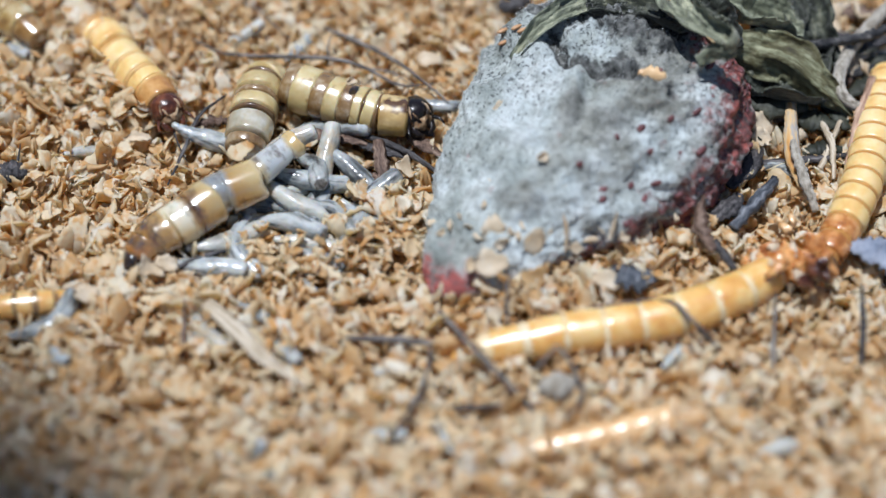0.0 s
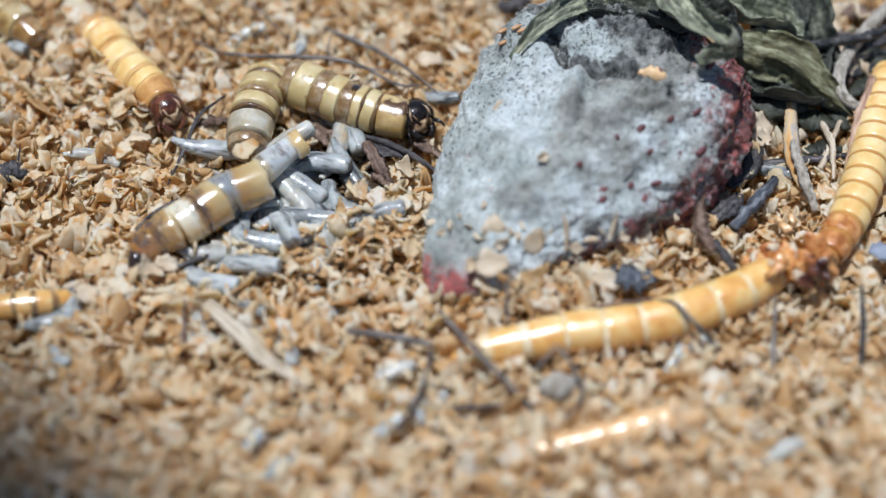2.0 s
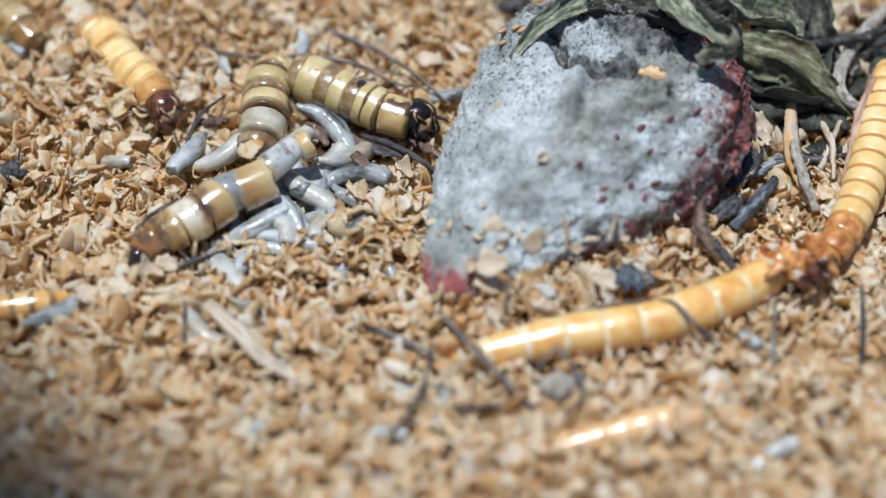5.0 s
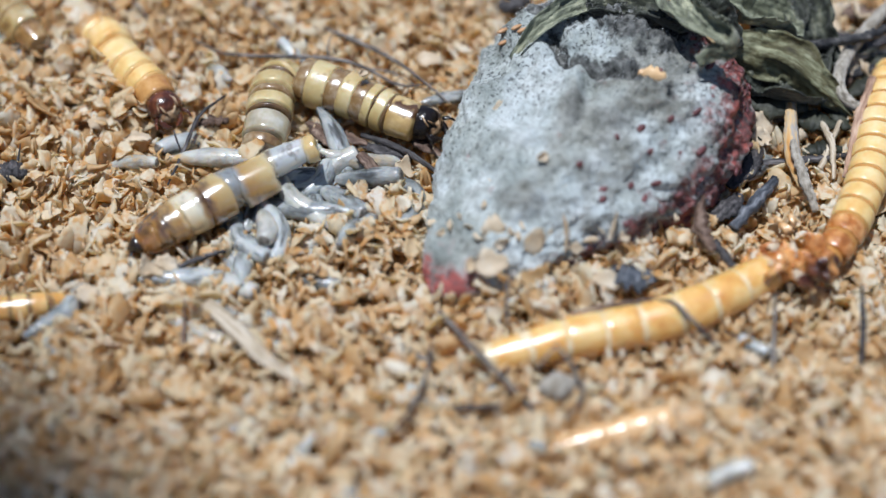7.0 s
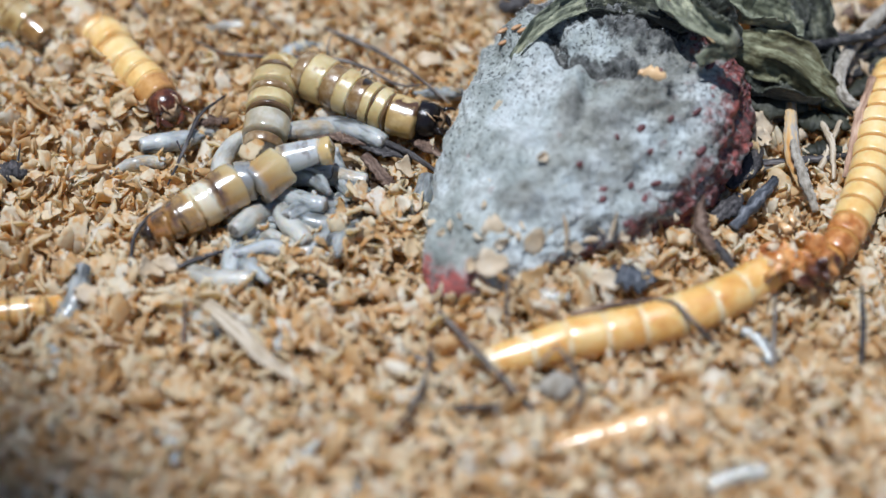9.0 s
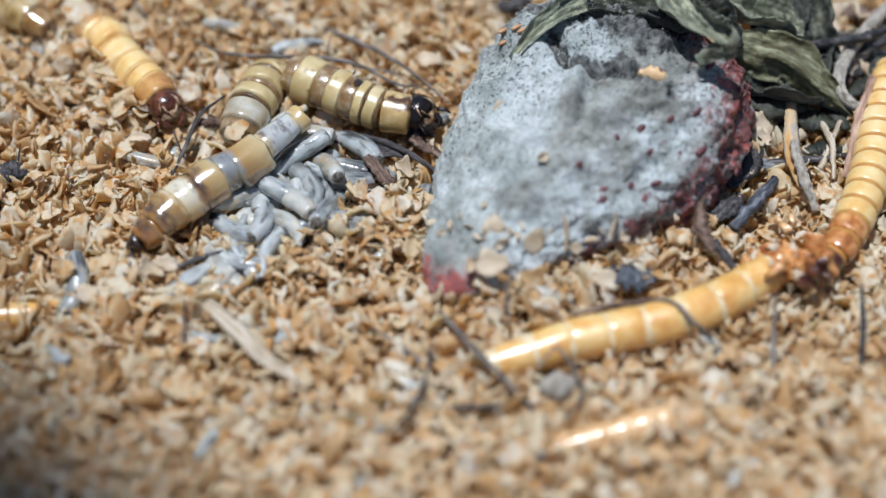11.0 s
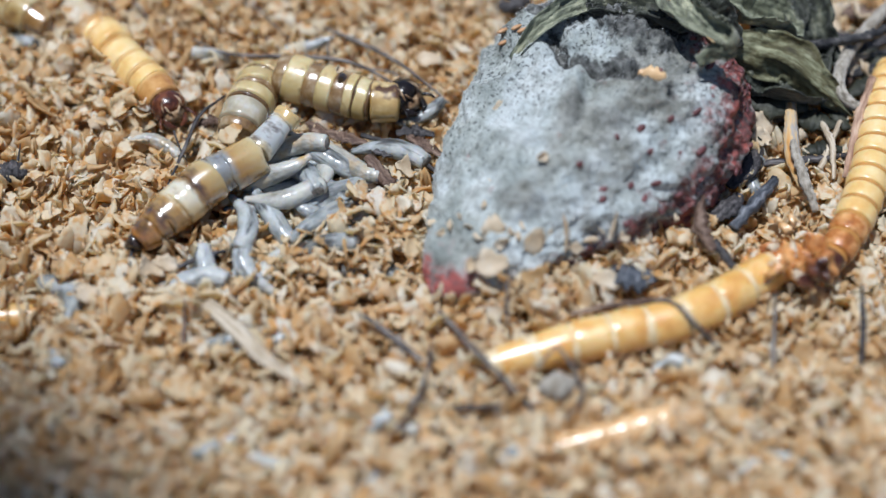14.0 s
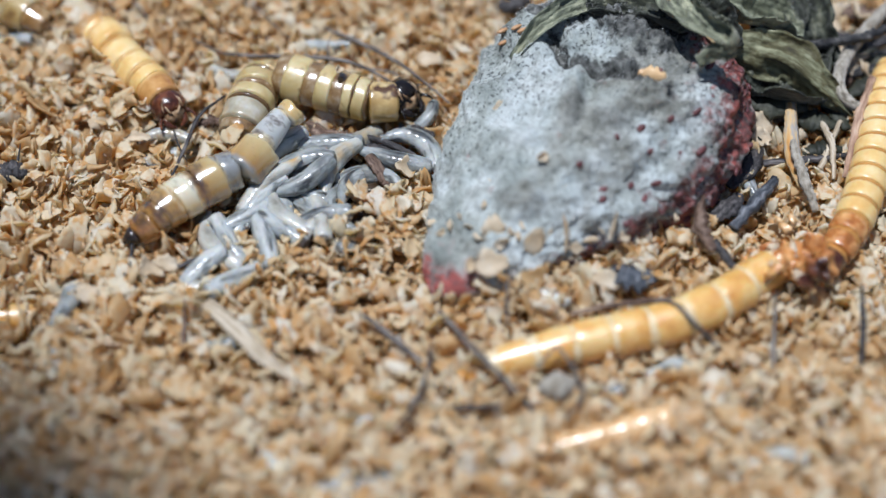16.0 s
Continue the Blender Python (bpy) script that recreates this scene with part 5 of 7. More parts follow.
clinging((-1.1, 0.7, 3.2), 1.5, (50, 0, 20), 2)
clinging((0.9, -1.7, 5.6), 1.7, (60, 10, 70), 5)
clinging((2.8, -2.4, 6), 1.5, (50, 0, 160), 7)
clinging((5.1, -3.1, 6.5), 3.0, (55, 10, 15), 9, None, "large pale bran flake on the berry's edge")
clinging((7, -3, 6.1), 1.6, (50, 20, 70), 11)
clinging((9.3, -4.3, 6.1), 3.2, (70, 0, 5), 13, None, "long pale bran flake on the berry's edge", 0.5)
clinging((8.2, -2.3, 6.3), 1.2, (50, 0, 100), 3)
clinging((4.5, 0.1, 6.7), 1.1, (60, 0, 40), 6)
clinging((10.2, 3, 10.9), 1.6, (60, -15, 20), 8, None, "small cream flake on the mould")
clinging((4.9, 3.2, 7.1), 0.9, (60, 0, 120), 1)
clinging((19.8, -0, 3.2), 1.3, (60, 0, 60), 4)
clinging((15.2, -3, 4.7), 1.3, (60, 0, 10), 15)
clinging((22, 12.9, 13), 2.4, (50, 10, 0), 10, M_TAN, "shiny orange chip on the mould")
clinging((24.3, 1.5, 3.3), 1.4, (60, 0, 80), 12)
for place, size, turn, kind in (((4.8, -6.6, 5.1), 3.0, (35, 0, 10), 16), ((2.6, -6.7, 4.6), 2.6, (30, 20, 80), 17), ((12, -4.0, 3.0), 2.6, (45, 0, 40), 18), ((16.7, -7.2, 3.2), 2.8, (20, 10, 0), 19),
                                ((-1.5, 28.1, 1.2), 3.0, (20, 0, 10), 20), ((-30.5, -4.6, 2), 3.4, (35, 15, 60), 21), ((-28.7, -3.6, 1.6), 2.4, (20, 30, 10), 22), ((30.8, -16.4, 1.4), 3.0, (20, 10, 120), 23),
                                ((-37.9, 18.4, 1.2), 3.2, (30, 20, 70), 24), ((-33.5, 15.1, 1.4), 2.6, (10, 5, 10), 25), ((-36.7, -7.6, 1.6), 2.6, (30, 10, 50), 26), ((-4.2, 10.4, 1.4), 3.0, (20, 30, 10), 21)):
    loose_flake(place, size, turn, "large pale curled bran flake", None, kind)
twig("thin upright straw splinter against the berry", [(12.7, -4, 4.1), (12.7, -3, 6), (12.3, -2.3, 7.8)], [0.22, 0.26, 0.06], M_AMBER, "splinter", "splinter", seed=40)
twig("straw splinter against the berry", [(17.2, -2.7, 4.4), (17.6, -1.9, 5.7), (17.9, -1.2, 7.1)], [0.26, 0.30, 0.06], M_STRAW, "splinter", "splinter", seed=41)
twig("slate-grey crumpled scrap of bark before the berry", [(16.4, -5.9, 2.8), (18.7, -6.7, 3.0), (21.9, -5.9, 2.0)], [0.9, 1.9, 0.6], M_SLATE, "bark_scrap", "bark", seed=42, rough=0.4, flat=0.3)
HUSK = twig("purple-brown woody husk by the grub", [(-7.1, 13.1, 3.2), (-6.6, 10, 2.2), (-6.1, 6.8, 1.2)], [0.65, 0.85, 0.2], M_BROWN, "bark_husk", "bark", seed=43, rough=0.15, flat=0.5)
twig("dark round flat chip on the bran", [(-48.3, 10.2, 1.4), (-46.6, 9.9, 1.6), (-45.1, 10.2, 1.3)], [0.9, 1.7, 1.0], M_DARK, "bark_chip", "bark", seed=44, rough=0.15, flat=0.4, branches=[([(-46.2, 11.3, 1.8), (-46, 12, 2.4), (-45.8, 12.5, 3.2)], [0.14, 0.1, 0.05])])
twig("dark bit of root at the heap's back", [(6.4, 37.3, 1), (8, 36.6, 1.6), (10, 38.3, 1)], [0.6, 1.0, 0.5], M_DARK, "bark_chip", "bark", seed=45, rough=0.3)
twig("dark brown bit of bark beside the grub's head", [(-27.5, 17.6, 1), (-25.6, 17.6, 1.5), (-23.8, 18.1, 1.2)], [0.4, 0.7, 0.4], M_BROWN, "bark_chip", "bark", seed=46, rough=0.3)
twig("dark husk among the larvae", [(-7.6, 9.7, 1.2), (-6, 8.1, 1.5), (-4.6, 7.5, 1)], [0.35, 0.6, 0.3], M_BROWN, "bark_chip", "bark", seed=47, rough=0.3)
twig("grey bark strip under the wet grub end", [(40.9, 10.7, 1), (42.4, 14, 1.6), (43.8, 17, 2.2)], [0.4, 0.4, 0.25], M_STRAW, "bark_strip", "bark", seed=48)
twig("long dark root behind the long grub", [(11.5, -11.3, 2), (15.7, -10.9, 3.2), (20.9, -10.4, 3.8), (23.8, -9.6, 3.4)], [0.16, 0.3, 0.3, 0.12], M_BROWN, seed=49)
twig("pale pebble-like grain under the rootlet", [(9.5, -19.9, 1.4), (11.2, -19.9, 1.8), (13.1, -19.4, 1.4)], [0.5, 1.7, 0.6], M_STALK, "grain", "grain", seed=50, rough=0.08, sides=12)
BENT_TWIG = twig("grey-brown stick lying on the bran", [(-9.8, -13.5, 1.6), (-7, -13.8, 1.8), (-3.9, -14, 1.8), (-0.9, -14.1, 1.5)], [0.22, 0.42, 0.44, 0.26], M_TWIG, "stick", "stick", seed=51)
twig("thin dark curved rootlet on the bran", [(-1.1, -14.8, 2), (-1.6, -18.4, 2.2), (-2.5, -21.5, 2), (-4.7, -25.1, 1.6)], [0.16, 0.26, 0.26, 0.1], M_DARK, seed=53)
PETAL = twig("blue-grey dry petal scrap", [(42.2, -1.1, 2.4), (44.6, -2.8, 2.8), (47.6, -4.2, 2.8)], [0.8, 2.2, 2.2], M_BLUE, "petal", "petal", seed=52, rough=0.2, flat=0.25)

shreds("torn_tissue", "wet orange shredded tissue between two grubs", "tissue", [(*p, r) for p, r in (
    ((32.6, -3.3, 1.8), 1.3), ((33.9, -2.7, 2.2), 1.2), ((35.4, -2.1, 2.2), 1.2), ((34.7, -4.3, 2.6), 1.3), ((36.1, -3.3, 2.4), 1.1), ((36.3, -4.7, 2), 1.2), ((37.6, -3, 2.4), 1.1),
    ((33, -5, 2), 1.2), ((37.1, -5.7, 1.4), 1.0), ((38.6, -3, 3.4), 1.2), ((31.5, -3.6, 1.4), 0.9), ((34.0, -6.7, 4.3), 1.1), ((37.6, -5.3, 3.6), 1.0), ((39.1, -5.1, 3.8), 1.1), ((36.9, -5, 3), 1.1), ((39.1, -6.5, 3), 0.9), ((39.7, -5.9, 3.6), 0.8))], M_ORANGE, 3)
shreds("torn_tissue", "dark red-brown wet tissue at the grub's torn end", "tissue", [(*p, r) for p, r in (
    ((37.6, -7.5, 4.6), 1.1), ((38.5, -6.2, 4.4), 0.9), ((37.0, -7.8, 3.6), 0.9), ((39.1, -7.2, 3.6), 0.8))], M_RED_HEAD, 6)
shreds("wet_crumb", "small wet pinkish crumbs by the torn grub", "crumb", [(*p, r) for p, r in (((36.1, 1.3, 1.8), 0.9), ((35.5, 2.5, 1.6), 0.6), ((37, 2.7, 1.6), 0.6))], M_TAN, 4)
for place, size, turn, kind in (((34.3, -2.8, 3.6), 1.8, (20, 10, 40), 2), ((36.4, -3.2, 3.6), 1.6, (30, -10, 90), 6), ((36.3, -6.6, 3.4), 1.8, (10, 30, 10), 9), ((33.6, -5.7, 3.8), 1.5, (0, 20, 130), 12), ((32.2, -3.8, 3), 1.6, (30, 0, 70), 15)):
    loose_flake(place, size, turn, "bran flake stuck to the wet orange tissue", None, kind)
for place, size, turn, kind in (((45.7, 35.4, 2), 5.0, (30, 10, 20), 3), ((48.5, 34.2, 2.2), 4.5, (10, 30, 70), 8), ((44.8, 32.5, 1.5), 4.0, (20, -20, 110), 11), ((46.4, 25.8, 2), 3.6, (20, 10, 60), 14), ((48.6, 25.3, 2), 3.6, (20, 30, 10), 5), ((39.6, 15.8, 1.6), 3.0, (30, 10, 40), 18), ((35.2, 16.6, 2.6), 4.4, (40, 10, 60), 20), ((34.7, 14.5, 2), 3.4, (30, 20, 10), 23)):
    loose_flake(place, size, turn, "broad pale bran flake among the leaf litter", None, kind)
twig("dark dry leaf scrap under the sepal", [(38.6, 18.3, 1.8), (40.9, 17.2, 2.2), (43.4, 16.7, 1.8)], [0.6, 2.0, 0.5], M_LEAF_DARK, "leaf_scrap", "leaf", seed=60, rough=0.1, flat=0.3)
twig("dark twig crossing under the stalk", [(45.1, 24.8, 1.6), (47.6, 25.3, 2), (51.6, 26.6, 2)], [0.5, 0.7, 0.7], M_CHAR, "stick", "stick", seed=61, rough=0.3)
twig("dark rotten leaf scrap behind the berry", [(32.4, 20.2, 3), (36, 19.1, 3), (40.4, 18.9, 2.5)], [0.8, 2.6, 0.8], M_LEAF_DARK, "leaf_scrap", "leaf", seed=62, rough=0.12, flat=0.35)

for place, size, turn, kind in (((-40, 31.6, 2.6), 3.0, (20, 10, 30), 1), ((-41.5, 34.2, 2.2), 3.4, (30, -20, 80), 4), ((-38.7, 33.2, 2.4), 2.8, (10, 20, 140), 10), ((-41.9, 32.2, 1.8), 2.8, (20, 30, 10), 13), ((-32.7, 19, 2.6), 2.4, (40, 20, 50), 19), ((-33.4, 18.1, 2), 2.6, (20, 40, 100), 22), ((-28.7, 21.9, 1.8), 2.6, (30, 10, 20), 16),
                                ((-39, 28.8, 3.4), 3.2, (25, 15, 60), 27), ((-40.3, 31.9, 3), 3.6, (35, -10, 20), 28), ((-38.4, 26.4, 3.4), 2.8, (30, 25, 110), 29), ((-37.7, 24.3, 3.2), 3.0, (40, 10, 30), 30), ((-36.5, 22.1, 3.2), 2.6, (20, 35, 80), 31),
                                ((-35.3, 20.3, 3), 2.8, (30, -20, 10), 32), ((-34.1, 18.9, 2.8), 3.0, (45, 20, 140), 33), ((-40.8, 29.1, 2.6), 3.4, (30, 5, 50), 34), ((-37.9, 30.9, 3.6), 3.0, (20, 20, 100), 35), ((-42.4, 34.5, 2.6), 3.8, (30, 10, 0), 36),
                                ((-36.4, 30.6, 2.6), 2.8, (25, -25, 70), 37), ((-38.9, 24, 2), 3.2, (30, 10, 20), 38), ((-36, 19, 2.2), 3.2, (20, -10, 60), 39)):
    loose_flake(place, size, turn, "orange-tan bran flake lying against the yellow grub", M_FLAKE, kind)

# dark litter behind the berry
for k, (pts, w) in enumerate((([(45.4, 32.1, 1.5), (47.6, 30.1, 2), (51.3, 30.8, 1.8)], 1.6), ([(41.8, 23.9, 1.2), (43.2, 20.3, 1.6), (44.6, 16.4, 1.4)], 1.4), ([(34.4, 19.8, 1.2), (37.1, 18.9, 1.6), (40, 18.9, 1.2)], 1.5),
                              ([(45.4, 22, 1.2), (47.4, 23.2, 1.8), (49.5, 24.4, 1.6)], 1.3), ([(30.8, 8, 1.2), (32.8, 10.2, 1.6), (34.7, 13.4, 1.4)], 1.5), ([(39.3, 13.3, 1), (41.5, 13.6, 1.4), (43.7, 13.6, 1.2)], 1.2), ([(27.9, 2.7, 1.4), (30.1, 4, 1.8), (31.9, 6.6, 1.4)], 1.4))):
    twig("dark rotten plant scrap lying behind the berry", pts, [0.4 * w, w, 0.4 * w], M_LEAF_DARK if k % 2 else M_DARK, "plant_scrap", "leaf", seed=70 + k, rough=0.14, flat=0.35)

for place, size, turn, kind in (((-0.1, -2.1, 4.9), 1.3, (50, 10, 40), 30), ((1.8, -1.1, 6.1), 1.0, (60, 0, 100), 31), ((3.8, -3.9, 6.1), 1.8, (55, 10, 140), 32), ((6, -4.8, 6.3), 1.9, (60, 0, 20), 33), ((7.9, -3.6, 6), 1.6, (50, 20, 80), 34),
                                ((11.1, -2.9, 5.5), 1.3, (60, 0, 60), 35), ((13.7, -3.7, 4.2), 1.5, (60, 10, 10), 36), ((16.4, -2.1, 5.1), 1.0, (60, 0, 110), 37), ((18.8, -1.9, 4.1), 1.5, (55, 0, 30), 38), ((21.3, 0.1, 3.9), 1.2, (60, 0, 80), 39),
                                ((7.1, 3.2, 8.8), 0.7, (60, 0, 30), 40), ((12.5, 0.7, 8.9), 0.6, (60, 0, 60), 41), ((6, 11.6, 9.5), 1.4, (55, 0, 10), 42)):
    clinging(place, size, turn, kind)

# dark litter under the striped grub
for k, pts in enumerate(([(-13.1, 16.8, 0.9), (-10.8, 15.6, 1.1), (-8.3, 14.7, 0.9)], [(-9, 14.9, 0.7), (-6.1, 13.5, 1), (-3.6, 12.8, 0.8)], [(-3.9, 16.3, 0.8), (-2, 14.3, 1.1), (0.1, 13, 0.8)], [(-5.2, 16.6, 0.8), (-3.1, 16.7, 1), (-0.9, 16.2, 0.8)], [(-15, 18.4, 0.8), (-13.7, 16.4, 1), (-12.7, 14.6, 0.8)])):
    twig("dark wet plant scrap under the striped grub", pts, [0.4, 1.0, 0.3], M_DARK if k % 2 else M_BROWN, "plant_scrap", "leaf", seed=90 + k, rough=0.2, flat=0.25)
for k, pts in enumerate(([(45.8, 36.6, 1.6), (48.6, 35, 2), (51.8, 34.3, 1.8)], [(47.2, 28.9, 1.6), (48.9, 27.7, 2), (51.4, 26.8, 1.8)], [(43.7, 28.3, 1.4), (44.7, 25.8, 1.8), (45.7, 23.6, 1.5)], [(31.9, 13.6, 1.4), (33.6, 15.2, 1.8), (35.3, 17, 1.5)])):
    twig("brown rotten plant scrap in the litter", pts, [0.6, 1.6, 0.6], M_LEAF_DARK if k % 2 else M_BROWN, "plant_scrap", "leaf", seed=110 + k, rough=0.16, flat=0.35)


# fly larvae
SWARM, STRAYS = [], []
for size in (1.02, 1.04, 1.02, 1.02, 1.02, 1.02, 1.02, 1.02, 1.02, 1.02, 1.02, 1.02, 1.02, 1.02, 1.02, 1.02, 1.05, 1.02, 1.02, 1.02, 1.02, 1.02, 1.02, 1.02, 1.02, 1.03):
    SWARM.append(larva(size, "wet grey-white fly larva writhing among others on the grub", "larvae on the torn grub"))
for size in (1.09, 1.09, 0.91, 0.9, 0.95, 1.05, 0.94, 1.02, 0.92, 0.98, 0.91, 0.97, 1.09, 0.9):
    SWARM.append(larva(size, "grey fly larva deep in the writhing pile", "larvae on the torn grub"))
for size in (0.72, 1.04, 0.72, 0.93, 0.72, 0.72, 0.72, 0.72, 0.72, 0.72, 0.72, 0.72, 0.72, 0.72, 0.91, 0.72, 0.72, 0.72, 0.72, 0.72, 0.72, 0.72, 0.72):
    STRAYS.append(larva(size, "pale grey fly larva crawling through loose bran", "stray larvae in the bran"))


def larva_motions():
    writhe(SWARM[0], [(0, -25.6, 15.2, 1.5, -8, 14), (1, -26.1, 14.4, 1.5, 5, -3), (2, -25.4, 13.8, 1.5, 3, 34), (3, -26.1, 13.9, 1.5, -8, 67), (4, -27.3, 11.9, 1.4, -56, 3), (6.5, -27.7, 16.4, 1.4, -145, -28), (7.5, -27.7, 16.4, -1.2, -145, 0), (8.5, -28.9, 15.6, 1.4, -162, -14), (11.5, -28.9, 15.6, -1.2, -162, 0), (12.5, -28.9, 15.6, -1.2, -162, 0), (13.5, -28.9, 15.6, -1.2, -162, 0), (14.5, -28.9, 15.6, -1.2, -162, 0), (15.5, -28.9, 15.6, -1.2, -162, 0), (16, -28.9, 15.6, -1.2, -162, 0)], 0)
    writhe(SWARM[1], [(0, -17.9, 12.1, 2.7, 37, -6), (1, -18.0, 11.9, 2.7, 44, -7), (2, -18.0, 12.2, 2.7, 40, 13), (3, -17.3, 10.6, 2.9, 44, 3), (4, -17.5, 12.1, 2.7, 49, 5), (6.5, -17.3, 11.0, 2.9, 40, -13), (7.5, -17.2, 12.1, 2.7, 44, -18), (8.5, -15.5, 16.4, 1.8, 27, 28), (11.5, -16.8, 14.0, 2.3, 13, -43), (12.5, -17.5, 12.8, 2.6, 19, 3), (13.5, -16.7, 11.8, 2.7, 17, -4), (14.5, -17.0, 12.9, 2.5, 36, -45), (15.5, -14.3, 11.9, 2.2, -8, 26), (16, -11.9, 10.4, 1.8, 66, -24)], 1)
    writhe(SWARM[2], [(0, -14.1, 10.1, 2.3, -67, 18), (1, -14.1, 9.5, 2.3, -22, -170), (2, -14.3, 10.1, 2.4, 14, -43), (3, -14.3, 10.1, -1.2, 14, 0), (4, -14.3, 10.1, -1.2, 14, 0), (6.5, -14.3, 10.1, -1.2, 14, 0), (7.5, -14.9, 9.0, 2.6, 10, 33), (8.5, -16.4, 11.0, 2.8, 17, -40), (11.5, -16.3, 11.1, 2.7, 36, 0), (12.5, -16.6, 9.6, 2.9, 27, -28), (13.5, -15.6, 8.1, 2.7, -43, -29), (14.5, -15.9, 9.5, 2.8, -7, -66), (15.5, -17.1, 10.4, 2.9, 14, 45), (16, -18.1, 12.1, 2.7, 57, 35)], 2)
    writhe(SWARM[3], [(0, -9.7, 10.2, 1.5, -41, -7), (1, -10.2, 9.8, 1.5, -65, 9), (2, -10.2, 10.3, 1.5, -61, 23), (3, -10.2, 10.3, -1.2, -61, 0), (4, -10.0, 9.8, 1.5, 18, -63), (6.5, -9.7, 8.8, 1.5, 0, -45), (7.5, -7.9, 9.3, 1.4, -13, -4), (8.5, -7.9, 9.3, -1.2, -13, 0), (11.5, -9.9, 10.7, 1.5, -11, 6), (12.5, -10.0, 10.0, 1.5, 7, 22), (13.5, -10.0, 10.0, -1.2, 7, 0), (14.5, -7.0, 12.3, 1.4, -17, 3), (15.5, -4.6, 11.7, 1.4, -29, -105), (16, -5.7, 12.2, 1.4, -16, 26)], 3)
    writhe(SWARM[4], [(0, -14.7, 8.1, 2.5, -6, 19), (1, -15.4, 7.2, 2.6, -37, -39), (2, -16.6, 7.8, 2.9, -27, -21), (3, -16.6, 7.8, -1.2, -27, 0), (4, -16.6, 7.8, -1.2, -27, 0), (6.5, -16.6, 7.8, -1.2, -27, 0), (7.5, -18.4, 6.5, 2.8, -51, 0), (8.5, -16.5, 5.5, 2.5, -21, 7), (11.5, -18.7, 7.0, 2.9, -38, 34), (12.5, -18.9, 5.2, 2.4, -44, 4), (13.5, -19.2, 4.3, 2.1, -81, 47), (14.5, -17.1, 2.6, 1.7, -23, -47), (15.5, -17.4, 1.9, 1.7, -25, 113), (16, -18.0, 2.5, 1.7, -39, -4)], 4)
    writhe(SWARM[5], [(0, -16.0, 5.2, 2.3, -27, 31), (1, -16.4, 4.9, 2.3, -35, 10), (2, -16.4, 6.1, 2.6, -45, -38), (3, -16.0, 4.8, 2.2, -37, 28), (4, -17.5, 3.6, 1.9, -23, -128), (6.5, -18.8, 2.5, 1.7, -74, 14), (7.5, -18.8, 3.0, 1.8, -72, 17), (8.5, -19.0, 3.1, 1.8, -120, 50), (11.5, -21.9, 6.9, 2.1, -165, -42), (12.5, -19.3, 8.3, 2.9, -171, -3), (13.5, -18.4, 8.7, 3.0, -152, 29), (14.5, -18.0, 7.6, 3.0, -187, -53), (15.5, -18.0, 6.5, 2.8, -204, -49), (16, -18.6, 7.2, 2.9, -135, 49)], 5)
    writhe(SWARM[6], [(0, -12.3, 4.0, 1.6, -31, -29), (1, -10.7, 3.9, 1.4, -75, 28), (2, -10.1, 3.3, 1.4, -150, 2), (3, -10.1, 3.3, -1.2, -150, 0), (4, -11.6, 1.9, 1.4, -121, 16), (6.5, -11.6, 1.9, -1.2, -121, 0), (7.5, -11.3, 3.4, 1.5, -171, 18), (8.5, -10.9, 2.9, 1.4, -165, -12), (11.5, -9.2, 3.7, 1.4, -161, -0), (12.5, -11.8, 4.2, 1.5, -172, -7), (13.5, -11.1, 2.6, 1.4, -233, -49), (14.5, -11.1, 3.2, 1.4, -254, 63), (15.5, -11.3, 3.0, 1.4, -251, 67), (16, -11.3, 4.2, 1.5, -256, -60)], 6)
    writhe(SWARM[7], [(0, -16.3, 2.3, 1.7, -25, 18), (1, -16.6, 1.5, 1.6, -46, 8), (2, -17.4, 2.4, 1.7, -56, 6), (3, -16.4, 1.1, 1.5, -54, -6), (4, -16.3, 1.0, 1.5, -23, -13), (6.5, -17.4, -0.8, 1.4, -18, 49), (7.5, -17.4, -1.3, 1.4, 5, -16), (8.5, -17.7, -1.2, 1.4, 0, -49), (11.5, -18.2, -0.4, 1.4, 83, -25), (12.5, -21.9, -3.1, 1.4, 88, -25), (13.5, -20.6, -2.7, 1.4, 122, -22), (14.5, -19.6, -4.2, 1.4, 128, -5), (15.5, -21.3, -4.7, 1.4, 200, 7), (16, -21.0, -4.3, 1.4, 223, 49)], 7)
    writhe(SWARM[8], [(0, -22.8, 0.4, 1.4, 29, 3), (1, -22.2, 0.7, 1.4, -0, 19), (2, -23.8, -0.9, 1.4, 15, 21), (3, -24.5, -1.1, 1.4, -0, -56), (4, -23.8, -0.9, 1.4, -72, 21), (6.5, -22.8, -5.0, 1.4, -26, -21), (7.5, -23.4, -4.7, 1.4, -23, -70), (8.5, -24.0, -4.6, 1.4, -27, 25), (11.5, -23.3, -2.7, 1.4, -63, 16), (12.5, -25.6, -3.5, 1.4, -58, 11), (13.5, -25.6, -3.1, 1.4, -78, 38), (14.5, -25.6, -3.1, -1.2, -78, 0), (15.5, -25.1, 0.1, 1.4, -65, -17), (16, -24.0, 0.1, 1.4, -61, 49)], 8)
